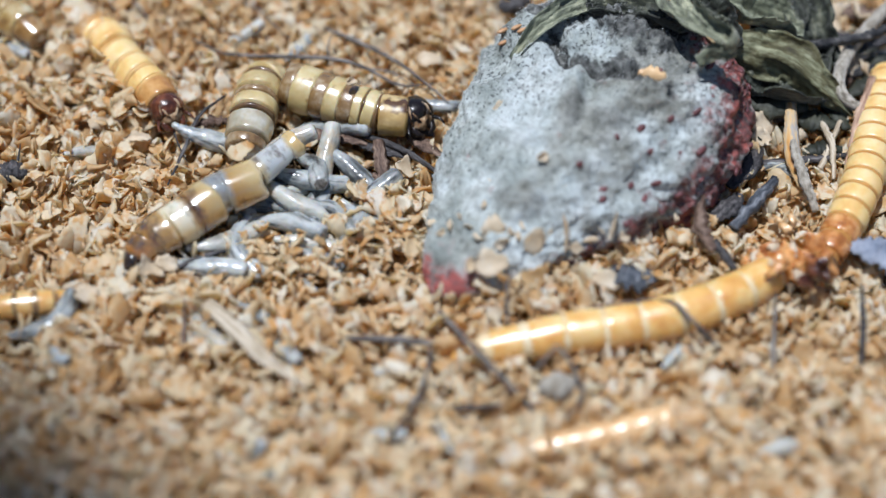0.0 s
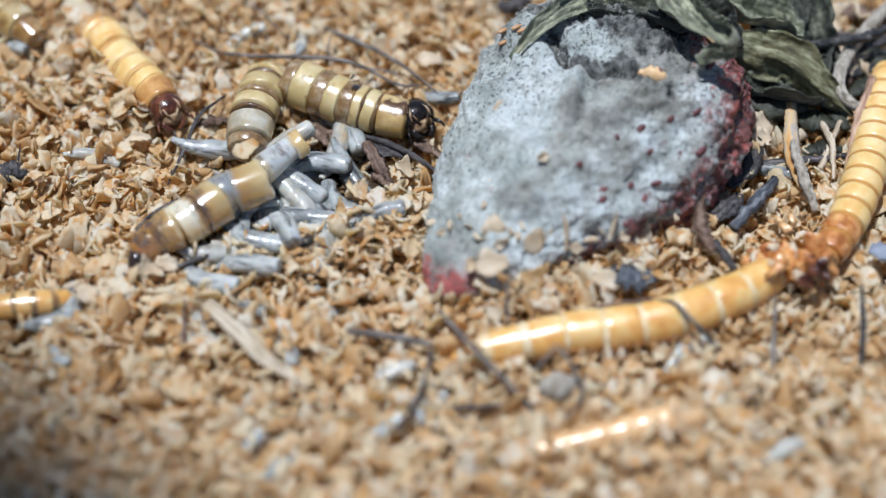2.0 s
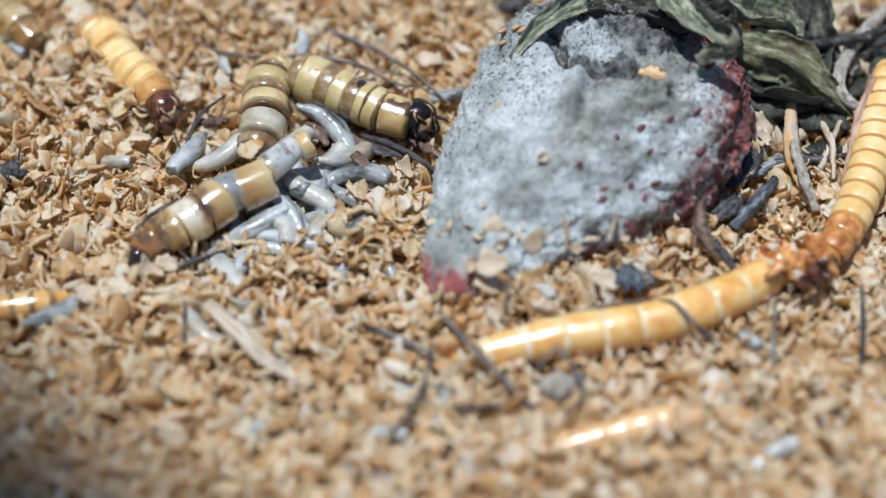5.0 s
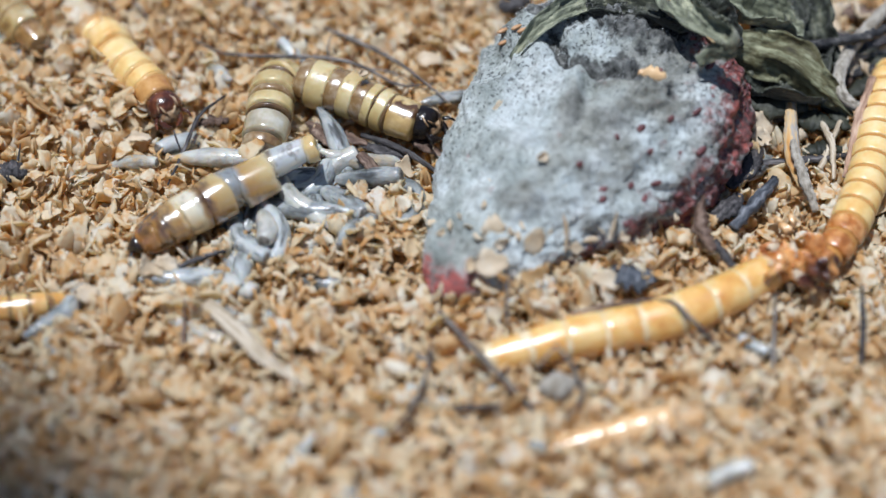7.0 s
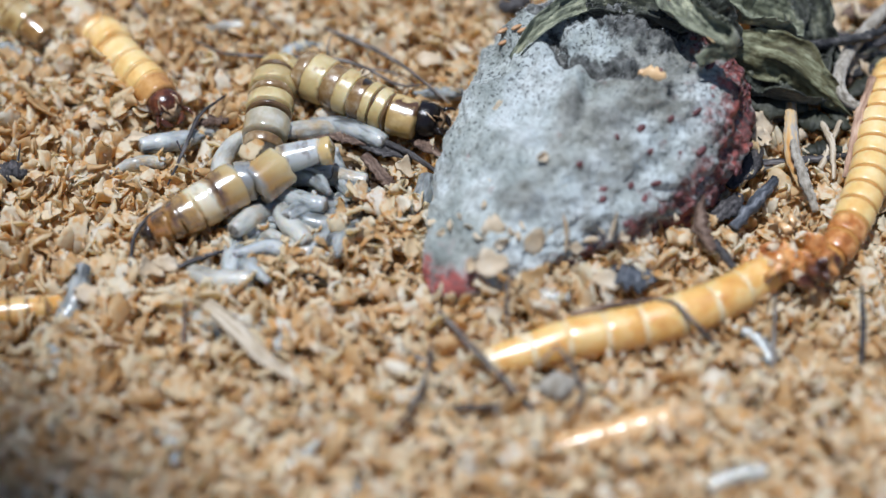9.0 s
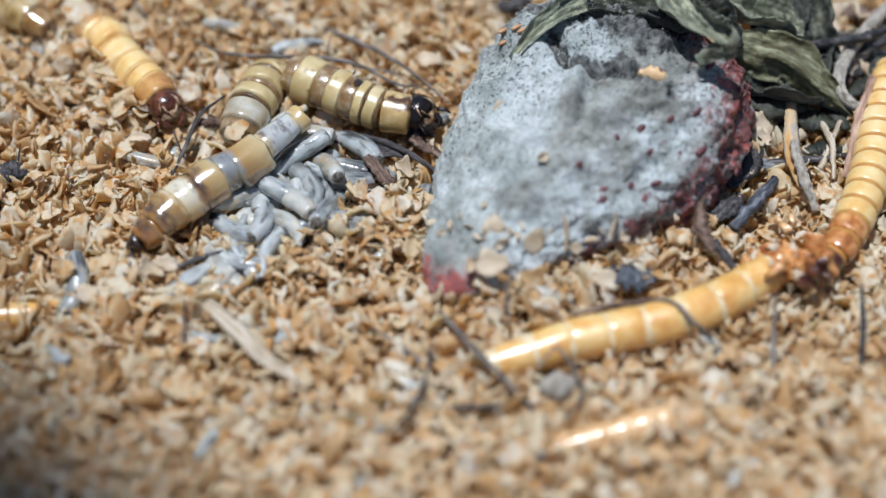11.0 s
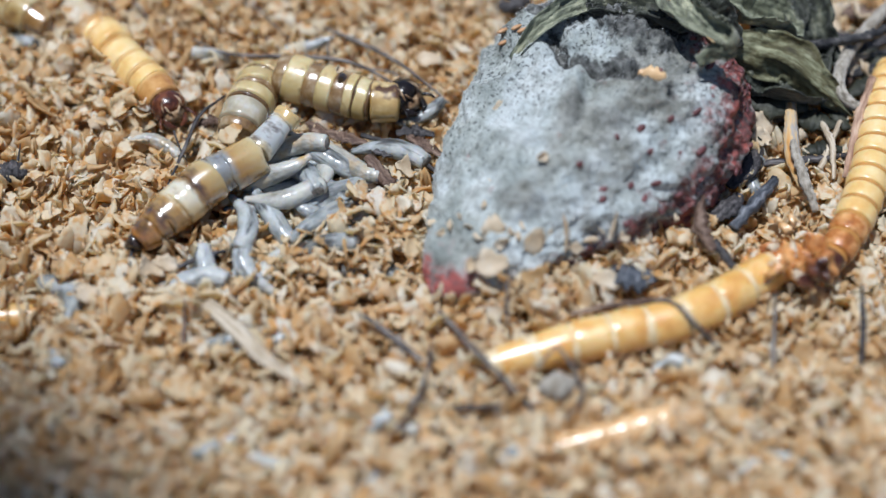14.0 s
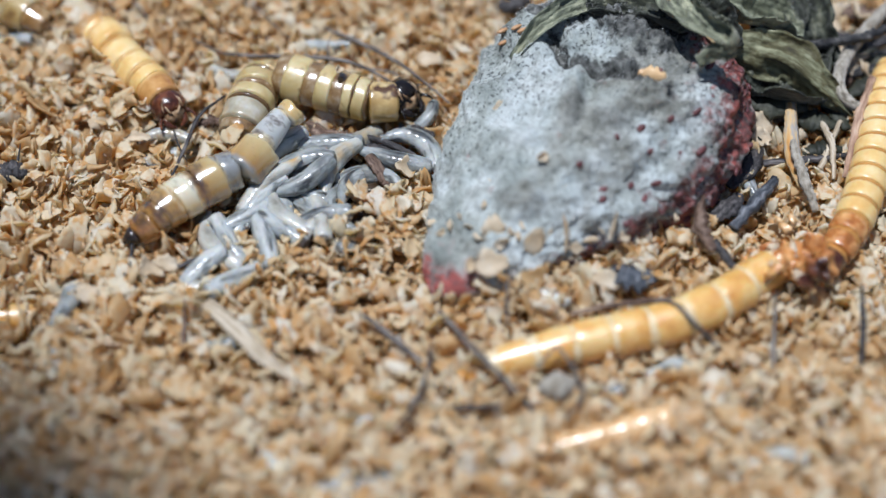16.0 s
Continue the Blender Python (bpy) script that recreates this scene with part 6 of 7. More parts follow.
    writhe(SWARM[9], [(0, -21.1, -0.4, 1.4, -78, 45), (1, -19.1, 2.4, 1.7, -76, 0), (2, -20.5, 0.9, 1.5, -29, 11), (3, -20.5, 1.4, 1.5, 5, -74), (4, -20.2, 2.1, 1.6, 52, -52), (6.5, -20.5, 0.7, 1.5, -22, -12), (7.5, -21.5, 0.8, 1.4, -95, 3), (8.5, -21.0, 0.2, 1.4, -124, 29), (11.5, -21.2, -0.5, 1.4, -69, 48), (12.5, -21.6, 0.5, 1.4, -98, 28), (13.5, -21.6, 0.5, -1.2, -98, 0), (14.5, -21.6, 0.5, -1.2, -98, 0), (15.5, -23.7, 0.2, 1.4, -34, 52), (16, -21.8, 2.7, 1.6, 36, -56)], 9)
    writhe(SWARM[10], [(0, -8.1, 5.9, 1.4, 44, -42), (1, -8.2, 9.9, 1.4, 88, 59), (2, -8.2, 9.9, -1.2, 88, 0), (3, -8.9, 8.2, 1.4, 14, 4), (4, -9.8, 6.7, 1.5, 12, 93), (6.5, -4.0, 5.5, 1.4, 45, 28), (7.5, -3.1, 5.2, 1.4, 129, 170), (8.5, -3.2, 4.8, 1.4, 62, 52), (11.5, -3.2, 4.8, -1.2, 62, 0), (12.5, -8.1, 4.9, 1.4, 34, 63), (13.5, -8.1, 5.2, 1.4, 20, 17), (14.5, -9.2, 2.9, 1.4, 34, 42), (15.5, -8.6, 2.1, 1.4, 90, 42), (16, -9.6, 8.2, 1.5, 60, -94)], 10)
    writhe(SWARM[11], [(0, -7.2, 2.6, 1.4, -24, 4), (1, -7.2, 2.6, -1.2, -24, 0), (2, -9.8, 5.4, 1.4, -8, 161), (3, -11.0, 6.1, 1.5, -83, 24), (4, -11.0, 6.1, -1.2, -83, 0), (6.5, -11.1, 5.6, 1.5, -63, -0), (7.5, -11.2, 7.1, 1.6, -50, -8), (8.5, -10.8, 9.6, 1.6, -75, 18), (11.5, -10.8, 9.3, 1.6, 0, 45), (12.5, -13.6, 10.7, 2.1, -39, 35), (13.5, -12.9, 11.4, 2.0, -43, -29), (14.5, -13.5, 13.2, 1.9, -4, -3), (15.5, -13.1, 15.2, 1.7, -47, -24), (16, -13.4, 14.0, 1.9, 0, -35)], 11)
    writhe(SWARM[12], [(0, -13.4, -0.2, 1.4, -11, -38), (1, -13.4, -0.2, -1.2, -11, 0), (2, -12.8, 0.2, 1.4, -83, -70), (3, -12.7, -0.2, 1.4, -67, -4), (4, -12.7, -0.2, -1.2, -67, 0), (6.5, -12.7, -0.2, -1.2, -67, 0), (7.5, -16.4, 1.1, 1.5, -137, 70), (8.5, -15.9, -0.4, 1.4, -203, -63), (11.5, -17.1, 2.3, 1.7, -219, 132), (12.5, -17.3, 1.2, 1.5, -242, 31), (13.5, -17.0, -1.6, 1.4, -155, -0), (14.5, -14.8, -0.8, 1.4, -155, 70), (15.5, -14.8, -0.8, -1.2, -155, 0), (16, -13.2, 4.0, 1.7, -75, -38)], 12)
    writhe(SWARM[13], [(0, -12.2, -1.9, 1.4, 0, 59), (1, -12.0, -3.3, 1.4, 9, -18), (2, -12.0, -3.3, -1.2, 9, 0), (3, -12.0, -3.3, -1.2, 9, 0), (4, -10.9, -3.1, 1.4, 65, -7), (6.5, -10.9, -3.1, -1.2, 65, 0), (7.5, -10.9, -3.1, -1.2, 65, 0), (8.5, -12.0, 0.6, 1.4, 56, -63), (11.5, -12.5, 2.4, 1.5, -4, -22), (12.5, -15.3, 3.7, 1.9, -8, 20), (13.5, -14.0, 2.2, 1.5, -4, -12), (14.5, -12.6, 3.5, 1.6, 73, 21), (15.5, -13.6, 4.9, 1.8, 25, -62), (16, -16.1, 9.9, 2.8, 22, -65)], 13)
    writhe(SWARM[14], [(0, -24.9, -3.0, 1.4, -8, -11), (1, -25.0, -2.5, 1.4, 19, -28), (2, -24.9, -4.5, 1.4, -39, 59), (3, -24.9, -4.5, -1.2, -39, 0), (4, -24.9, -4.5, -1.2, -39, 0), (6.5, -26.6, -4.7, 1.4, -13, -49), (7.5, -27.4, -4.9, 1.4, 8, -11), (8.5, -27.4, -4.9, -1.2, 8, 0), (11.5, -26.1, -4.9, 1.4, 41, -70), (12.5, -26.6, -5.8, 1.4, -0, 59), (13.5, -26.5, -5.5, 1.4, -0, -7), (14.5, -26.5, -5.3, 1.4, 10, -53), (15.5, -26.1, -3.5, 1.4, 58, 56), (16, -26.1, -4.5, 1.4, 46, -21)], 14)
    writhe(SWARM[15], [(0, -12.7, 11.2, 1.9, 83, -4), (1, -12.1, 12.9, 1.7, 86, 56), (2, -11.7, 13.4, 1.6, 77, 38), (3, -11.9, 12.4, 1.7, 28, 31), (4, -11.2, 12.9, 1.6, 87, 63), (6.5, -9.1, 11.8, 1.4, 0, -38), (7.5, -9.2, 11.9, 1.4, 2, 67), (8.5, -12.2, 9.5, 1.8, -18, 14), (11.5, -13.2, 11.4, 2.0, -53, -28), (12.5, -12.9, 12.1, 1.9, -41, -1), (13.5, -10.6, 11.6, 1.6, -49, 16), (14.5, -9.9, 12.0, 1.5, -37, 23), (15.5, -8.9, 12.5, 1.4, -15, -83), (16, -10.2, 14.2, 1.5, 47, 7)], 15)
    writhe(SWARM[16], [(0, -12.2, 17.2, 1.5, -12, -1), (1, -12.2, 17.2, -1.2, -12, 0), (2, -11.2, 17.1, 1.4, -48, -32), (3, -11.2, 17.1, -1.2, -48, 0), (4, -13.1, 17.9, 1.5, -36, -52), (6.5, -11.4, 15.2, 1.5, -45, -3), (7.5, -12.2, 14.7, 1.7, -78, -36), (8.5, -10.7, 17.0, 1.4, -20, 21), (11.5, -9.5, 13.8, 1.4, -43, -3), (12.5, -7.7, 12.8, 1.4, -16, 44), (13.5, -7.7, 12.9, 1.4, -23, -14), (14.5, -3.7, 14.6, 1.4, -23, 10), (15.5, -4.0, 14.9, 1.4, 11, 10), (16, -2.9, 14.5, 1.4, -31, -88)], 16)
    writhe(SWARM[17], [(0, -9.9, -0.1, 1.4, 68, 42), (1, -8.2, 1.3, 1.4, 51, -45), (2, -7.8, 2.0, 1.4, 41, -26), (3, -8.4, 2.4, 1.4, 48, -55), (4, -9.2, 1.3, 1.4, 64, -3), (6.5, -8.7, 1.6, 1.4, 65, 13), (7.5, -9.2, 1.9, 1.4, 47, -37), (8.5, -9.6, 1.1, 1.4, 56, -64), (11.5, -10.3, -1.3, 1.4, 6, -39), (12.5, -12.8, 1.8, 1.5, 10, -31), (13.5, -13.2, -2.7, 1.4, -0, -70), (14.5, -12.9, 1.4, 1.4, 9, 28), (15.5, -13.9, 2.3, 1.5, 21, -67), (16, -14.0, 2.5, 1.6, 18, 3)], 17)
    writhe(SWARM[18], [(0, -17.5, 5.0, -1.2, -94, 0), (1, -21.4, 4.0, 1.7, -169, 21), (2, -21.8, 4.4, 1.8, -169, 21), (3, -21.2, 3.6, 1.7, -171, 46), (4, -22.4, 1.6, 1.4, -92, -46), (6.5, -22.4, 1.6, -1.2, -92, 0), (7.5, -22.7, 0.6, 1.4, -79, -7), (8.5, -22.7, 0.6, -1.2, -79, 0), (11.5, -22.6, 3.0, 1.5, -58, 84), (12.5, -22.8, 4.2, 1.6, -108, 96), (13.5, -22.8, 4.2, -1.2, -108, 0), (14.5, -22.8, 4.2, -1.2, -108, 0), (15.5, -22.8, 3.9, 1.6, -144, 56), (16, -19.8, 4.8, 2.1, -129, 25)], 18)
    writhe(SWARM[19], [(0, -16.8, 12.2, -1.2, 4, 0), (1, -25.2, 12.0, 1.6, -40, 6), (2, -25.2, 12.0, -1.2, -40, 0), (3, -24.9, 11.1, 1.6, 32, 27), (4, -24.2, 12.7, 1.7, 36, -14), (6.5, -24.5, 11.7, 1.7, 35, -21), (7.5, -26.2, 12.3, 1.5, -51, -27), (8.5, -24.5, 12.1, 1.7, -103, -1), (11.5, -18.1, 16.6, 1.9, -138, 13), (12.5, -18.9, 16.2, 2.0, -131, 12), (13.5, -19.5, 16.3, 1.9, -116, -2), (14.5, -19.1, 16.3, 2.0, -127, 4), (15.5, -19.1, 15.8, 2.0, -110, 8), (16, -18.8, 16.3, 2.0, -130, 18)], 19)
    writhe(SWARM[20], [(0, -15.7, 8.7, -1.2, 146, 0), (1, -15.7, 8.7, -1.2, 146, 0), (2, -15.7, 8.7, -1.2, 146, 0), (3, -15.7, 8.7, -1.2, 146, 0), (4, -15.7, 8.7, -1.2, 146, 0), (6.5, -15.7, 8.7, -1.2, 146, 0), (7.5, -15.7, 8.7, -1.2, 146, 0), (8.5, -15.0, 8.2, 2.6, 157, 47), (11.5, -14.1, 7.1, 2.2, 87, 4), (12.5, -13.3, 7.6, 2.0, 0, 42), (13.5, -13.3, 7.6, -1.2, 0, 0), (14.5, -13.3, 7.6, -1.2, 0, 0), (15.5, -15.6, 7.0, 2.6, 52, 38), (16, -15.5, 7.5, 2.7, 24, 3)], 20)
    writhe(SWARM[21], [(0, -16.3, 4.9, -1.2, -79, 0), (1, -16.3, 4.9, -1.2, -79, 0), (2, -16.3, 4.9, -1.2, -79, 0), (3, -16.3, 4.9, -1.2, -79, 0), (4, -16.6, 3.9, 2.0, -45, -18), (6.5, -16.6, 2.7, 1.8, -72, -56), (7.5, -18.9, 0.7, 1.5, -88, -0), (8.5, -18.9, 0.7, -1.2, -88, 0), (11.5, -19.6, 4.0, 2.0, -82, -44), (12.5, -20.1, 3.0, 1.7, -74, -20), (13.5, -20.9, 2.6, 1.6, -81, -2), (14.5, -21.1, 2.6, 1.6, -91, 14), (15.5, -20.8, 1.3, 1.5, -79, 8), (16, -19.1, 1.1, 1.5, -71, 24)], 21)
    writhe(SWARM[22], [(0, -15.8, 8.6, -1.2, -19, 0), (1, -15.8, 8.6, -1.2, -19, 0), (2, -15.8, 8.6, -1.2, -19, 0), (3, -14.9, 7.8, 2.5, 0, 24), (4, -15.4, 7.0, 2.5, -39, -18), (6.5, -14.8, 7.7, 2.5, -23, -43), (7.5, -16.6, 3.2, 1.9, -61, 59), (8.5, -16.5, 2.9, 1.8, -67, 10), (11.5, -16.3, 6.2, 2.6, -63, -11), (12.5, -16.2, 6.2, 2.6, -51, 4), (13.5, -17.1, 5.3, 2.5, -18, -46), (14.5, -16.6, 5.4, 2.4, 24, 28), (15.5, -17.8, 3.4, 2.0, -40, 36), (16, -17.0, 3.6, 2.0, -55, 15)], 22)
    writhe(SWARM[23], [(0, -19.6, -2.1, -1.2, 33, 0), (1, -21.4, -2.1, 1.4, -11, -14), (2, -21.0, -2.7, 1.4, -17, 31), (3, -18.6, -2.0, 1.4, -11, -5), (4, -19.3, -0.9, 1.4, 28, -125), (6.5, -20.2, -2.7, 1.4, 35, 14), (7.5, -20.7, -2.7, 1.4, 124, 60), (8.5, -19.7, -2.5, 1.4, 93, -66), (11.5, -19.7, -2.3, 1.4, 180, -21), (12.5, -21.8, -3.9, 1.4, 133, -17), (13.5, -22.8, -4.2, 1.4, 146, -17), (14.5, -23.2, -4.3, 1.4, 135, -3), (15.5, -21.5, -1.3, 1.4, 124, -59), (16, -21.9, -0.7, 1.4, 124, 35)], 23)
    writhe(SWARM[24], [(0, -12.1, -1.5, -1.2, 179, 0), (1, -10.4, -1.5, 1.4, 159, 18), (2, -10.4, -1.5, -1.2, 159, 0), (3, -11.7, -2.3, 1.4, 156, -56), (4, -7.6, -1.7, 1.4, 167, 67), (6.5, -7.6, -1.7, -1.2, 167, 0), (7.5, -7.6, -1.7, -1.2, 167, 0), (8.5, -7.6, -1.7, -1.2, 167, 0), (11.5, -7.6, -1.7, -1.2, 167, 0), (12.5, -4.9, -3.9, 1.4, 117, -35), (13.5, -4.9, -3.9, -1.2, 117, 0), (14.5, -7.9, -1.3, 1.4, 198, 67), (15.5, -6.8, -0.7, 1.4, 199, 7), (16, -7.4, 0.3, 1.4, 189, 53)], 24)
    writhe(SWARM[25], [(0, -12.4, 1.2, -1.2, -174, 0), (1, -12.4, 1.4, 1.4, -212, 39), (2, -13.7, 3.2, 1.6, -189, -10), (3, -13.7, 3.2, -1.2, -189, 0), (4, -13.7, 3.2, -1.2, -189, 0), (6.5, -14.0, 4.3, 1.8, -180, 30), (7.5, -14.3, 3.9, 1.8, -194, -43), (8.5, -13.1, 4.4, 1.7, -172, -0), (11.5, -11.8, 5.5, 1.6, -108, -13), (12.5, -12.3, 6.5, 1.7, -175, 85), (13.5, -11.1, 6.7, 1.6, -157, 13), (14.5, -10.9, 8.4, 1.6, -156, 16), (15.5, -9.2, 9.2, 1.5, -234, 132), (16, -7.7, 9.4, 1.4, -196, 79)], 25)
    writhe(SWARM[26], [(0, -14.8, 9.2, 0.7, 54, 54), (2, -15.7, 8.5, 1.0, 61, -87), (4, -14.4, 9.3, 0.7, 51, 75), (6.5, -12.9, 9.8, 0.7, 46, -66), (8.5, -13.4, 9.1, 0.7, 84, 76), (11.5, -14.7, 10.8, 0.6, 68, -76), (13.5, -12.9, 11.5, 1.0, 95, 80), (16, -13.9, 12.1, 0.9, 133, -4)], 200)
    writhe(SWARM[27], [(0, -19.0, 9.6, 0.7, -110, 39), (2, -20.2, 7.0, 0.8, -65, -23), (4, -17.4, 8.5, 0.6, -39, -8), (6.5, -19.0, 9.6, 1.1, -43, -19), (8.5, -19.4, 7.5, 0.5, -82, -69), (11.5, -19.5, 10.4, 0.8, -121, -63), (13.5, -18.3, 10.9, 1.0, -167, 78), (16, -17.2, 9.8, 1.0, -170, -59)], 201)
    writhe(SWARM[28], [(0, -18.7, 6.7, 0.6, -34, 70), (2, -18.6, 5.7, 0.9, -79, -22), (4, -17.1, 5.3, 0.9, -98, -71), (6.5, -18.5, 4.9, 0.6, -79, 67), (8.5, -19.4, 5.8, 0.5, -66, -78), (11.5, -19.1, 7.7, 0.8, -98, 71), (13.5, -19.1, 7.6, 0.6, -104, -67), (16, -17.8, 5.6, 1.0, -58, -59)], 202)
    writhe(SWARM[29], [(0, -14.8, 2.2, 0.5, -71, 52), (2, -15.1, 3.2, 0.5, -119, 10), (4, -12.7, 3.7, 0.9, -126, 60), (6.5, -12.5, 3.2, 0.7, -112, 46), (8.5, -14.7, 3.2, 1.0, -115, -14), (11.5, -14.3, 5.1, 1.0, -94, -66), (13.5, -13.1, 5.2, 0.5, -52, -50), (16, -14.4, 4.1, 1.0, -59, -78)], 203)
    writhe(SWARM[30], [(0, -20.5, 5.8, 0.6, 79, 44), (2, -21.2, 4.9, 1.1, 91, 8), (4, -19.8, 3.9, 0.5, 74, 55), (6.5, -20.4, 4.3, 0.6, 75, 76), (8.5, -20.7, 3.9, 0.9, 31, 47), (11.5, -18.7, 5.6, 0.6, 48, -52), (13.5, -18.7, 6.6, 0.5, 92, -72), (16, -20.2, 5.1, 0.9, 59, -73)], 204)
    writhe(SWARM[31], [(0, -13.4, 3.1, 1.0, -100, 26), (2, -12.3, 1.0, 1.0, -54, -17), (4, -13.2, 2.4, 0.9, -32, 61), (6.5, -11.1, 2.4, 0.6, 12, -86), (8.5, -12.6, 0.8, 1.0, -17, 49), (11.5, -11.1, 3.5, 1.0, 19, 88), (13.5, -12.3, 4.4, 1.0, 7, 58), (16, -12.2, 2.1, 0.6, -18, -77)], 205)
    writhe(SWARM[32], [(0, -17.2, 8.6, 0.6, -65, 4), (2, -16.9, 9.3, 0.8, -36, 82), (4, -14.6, 8.4, 1.0, 14, 64), (6.5, -14.5, 8.4, 0.9, 26, 64), (8.5, -15.7, 9.7, 0.9, -21, -70), (11.5, -14.6, 11.1, 0.8, 10, 74), (13.5, -14.5, 9.8, 0.6, 10, 48), (16, -14.4, 10.8, 1.0, 12, -83)], 206)
    writhe(SWARM[33], [(0, -21.8, 5.2, 0.7, 135, 79), (2, -21.7, 5.2, 0.7, 174, 36), (4, -18.9, 5.7, 1.0, 136, 73), (6.5, -18.8, 5.5, 0.6, 100, 75), (8.5, -21.0, 4.3, 0.9, 78, -31), (11.5, -20.6, 5.7, 0.6, 67, 60), (13.5, -20.4, 7.4, 0.6, 30, -85), (16, -20.6, 5.7, 0.8, 48, -54)], 207)
    writhe(SWARM[34], [(0, -20.0, 6.1, 0.5, -15, 25), (2, -21.8, 5.1, 0.8, 26, 42), (4, -20.5, 5.9, 1.0, 33, -23), (6.5, -19.3, 7.4, 0.7, 79, 39), (8.5, -19.6, 5.4, 1.0, 123, -87), (11.5, -20.7, 8.8, 1.0, 95, 9), (13.5, -21.1, 8.2, 0.7, 75, 31), (16, -18.6, 7.3, 0.8, 56, 66)], 208)
    writhe(SWARM[35], [(0, -17.5, 9.3, 0.8, -141, 11), (2, -18.8, 10.3, 0.7, -125, -34), (4, -16.3, 10.8, 0.5, -116, -33), (6.5, -16.9, 9.2, 0.7, -123, -85), (8.5, -16.8, 8.9, 0.8, -123, -9), (11.5, -18.3, 11.4, 1.0, -111, 90), (13.5, -16.9, 10.5, 0.6, -106, -82), (16, -16.3, 10.1, 0.9, -125, 75)], 209)
    writhe(SWARM[36], [(0, -19.1, 8.5, 0.6, 123, 65), (2, -17.6, 8.8, 0.8, 137, -62), (4, -17.5, 10.0, 1.1, 174, -15), (6.5, -17.1, 8.0, 0.8, 205, -11), (8.5, -18.5, 9.1, 1.0, 164, 64), (11.5, -18.2, 9.8, 0.9, 168, 51), (13.5, -16.5, 11.0, 0.8, 182, 10), (16, -18.1, 10.1, 0.9, 178, -39)], 210)
    writhe(SWARM[37], [(0, -14.3, 5.4, 0.7, -121, 62), (2, -13.7, 2.8, 1.0, -115, -35), (4, -12.4, 3.9, 1.0, -158, -16), (6.5, -12.4, 3.8, 1.0, -204, 49), (8.5, -12.6, 4.0, 1.0, -193, 18), (11.5, -14.2, 4.9, 0.5, -234, -77), (13.5, -13.6, 4.6, 0.6, -245, 9), (16, -14.2, 5.3, 1.1, -224, -68)], 211)
    writhe(SWARM[38], [(0, -13.3, 4.8, 0.7, -18, -59), (2, -12.6, 3.5, 0.9, -68, -0), (4, -12.4, 4.8, 0.9, -66, 71), (6.5, -11.5, 4.3, 0.6, -32, 64), (8.5, -12.3, 5.7, 0.5, -80, -53), (11.5, -11.8, 7.5, 0.8, -85, 18), (13.5, -10.4, 6.4, 1.0, -51, 49), (16, -12.2, 5.8, 0.8, -26, -14)], 212)
    writhe(SWARM[39], [(0, -14.3, 6.3, 0.7, 51, 82), (2, -12.9, 4.6, 1.0, 72, 34), (4, -11.8, 5.8, 0.8, 77, 83), (6.5, -13.5, 4.7, 0.9, 111, -64), (8.5, -12.0, 4.7, 0.6, 68, -78), (11.5, -12.8, 5.7, 0.8, 77, 38), (13.5, -12.1, 6.0, 0.7, 112, -5), (16, -12.5, 5.3, 0.7, 156, 60)], 213)
    writhe(STRAYS[0], [(0, -23.5, 32.4, 1.0, 21, 52), (2, -23.4, 32.1, 1.0, 36, -42), (4, -24.9, 29.8, 1.0, 105, -28), (7, -25.5, 26.4, 1.0, 123, 18), (9, -24.4, 34.2, 1.0, 175, -4), (12.5, -24.9, 33.9, 1.0, 171, -3), (14.5, -25.7, 27.6, 1.0, 187, -20), (16, -23.6, 26.0, 1.0, 176, -69)], 100)
    writhe(STRAYS[1], [(0, -40.4, -10.2, 1.0, 37, 31), (3.5, -39.0, -8.4, 1.0, 50, 12), (7, -39.4, -9.2, 1.0, 52, -21), (9, -38.4, -7.8, 1.0, 70, -17), (12.5, -38.4, -5.6, 1.0, 78, -7), (14.5, -39.0, -7.4, 1.0, 116, 95), (16, -38.8, -7.4, 1.0, 85, -14)], 101)
    writhe(STRAYS[2], [(0, -39.2, -13.8, 1.0, -75, 63), (16, -39.6, -13.9, 1.0, -67, 7)], 102)
    writhe(STRAYS[3], [(0, -24.6, -11.1, 1.0, -55, -7), (3.5, -24.5, -11.1, 1.0, -60, -7), (7, -24.6, -11.7, 1.0, -27, -35), (9, -24.8, -9.6, 1.0, -25, 24), (12, -24.9, -5.1, 1.0, 14, 109), (13.5, -25.3, -6.1, 1.0, -12, 14), (15.5, -24.2, -5.9, 1.0, -3, -57), (16, -24.2, -6.0, 1.0, -3, -44)], 103)
    writhe(STRAYS[4], [(0, -16.1, -13.5, 1.0, -56, 45), (1.5, -16.2, -13.3, 1.0, -56, -25), (3.5, -16.6, -13.1, 1.0, -65, -4), (7, -17.3, -11.4, 1.0, -76, 49), (9, -17.7, -11.6, 1.0, -38, -101), (12.5, -18.5, -12.0, 1.0, 14, -35), (14.5, -19.2, -12.9, 1.0, 24, -70), (16, -20.0, -12.8, 1.0, 9, 35)], 104)
    writhe(STRAYS[5], [(0, -12.3, -6.7, 1.0, -19, 55), (1.5, -12.6, -6.9, 1.0, -62, -70), (3.5, -12.6, -8.1, 1.0, -36, 63), (7, -13.7, -4.3, 1.0, -33, 7), (9, -14.3, -3.6, 1.0, -19, 7), (12.5, -12.1, -1.2, 1.0, -18, -7), (16, -9.7, -2.0, 1.0, 18, 7)], 105)
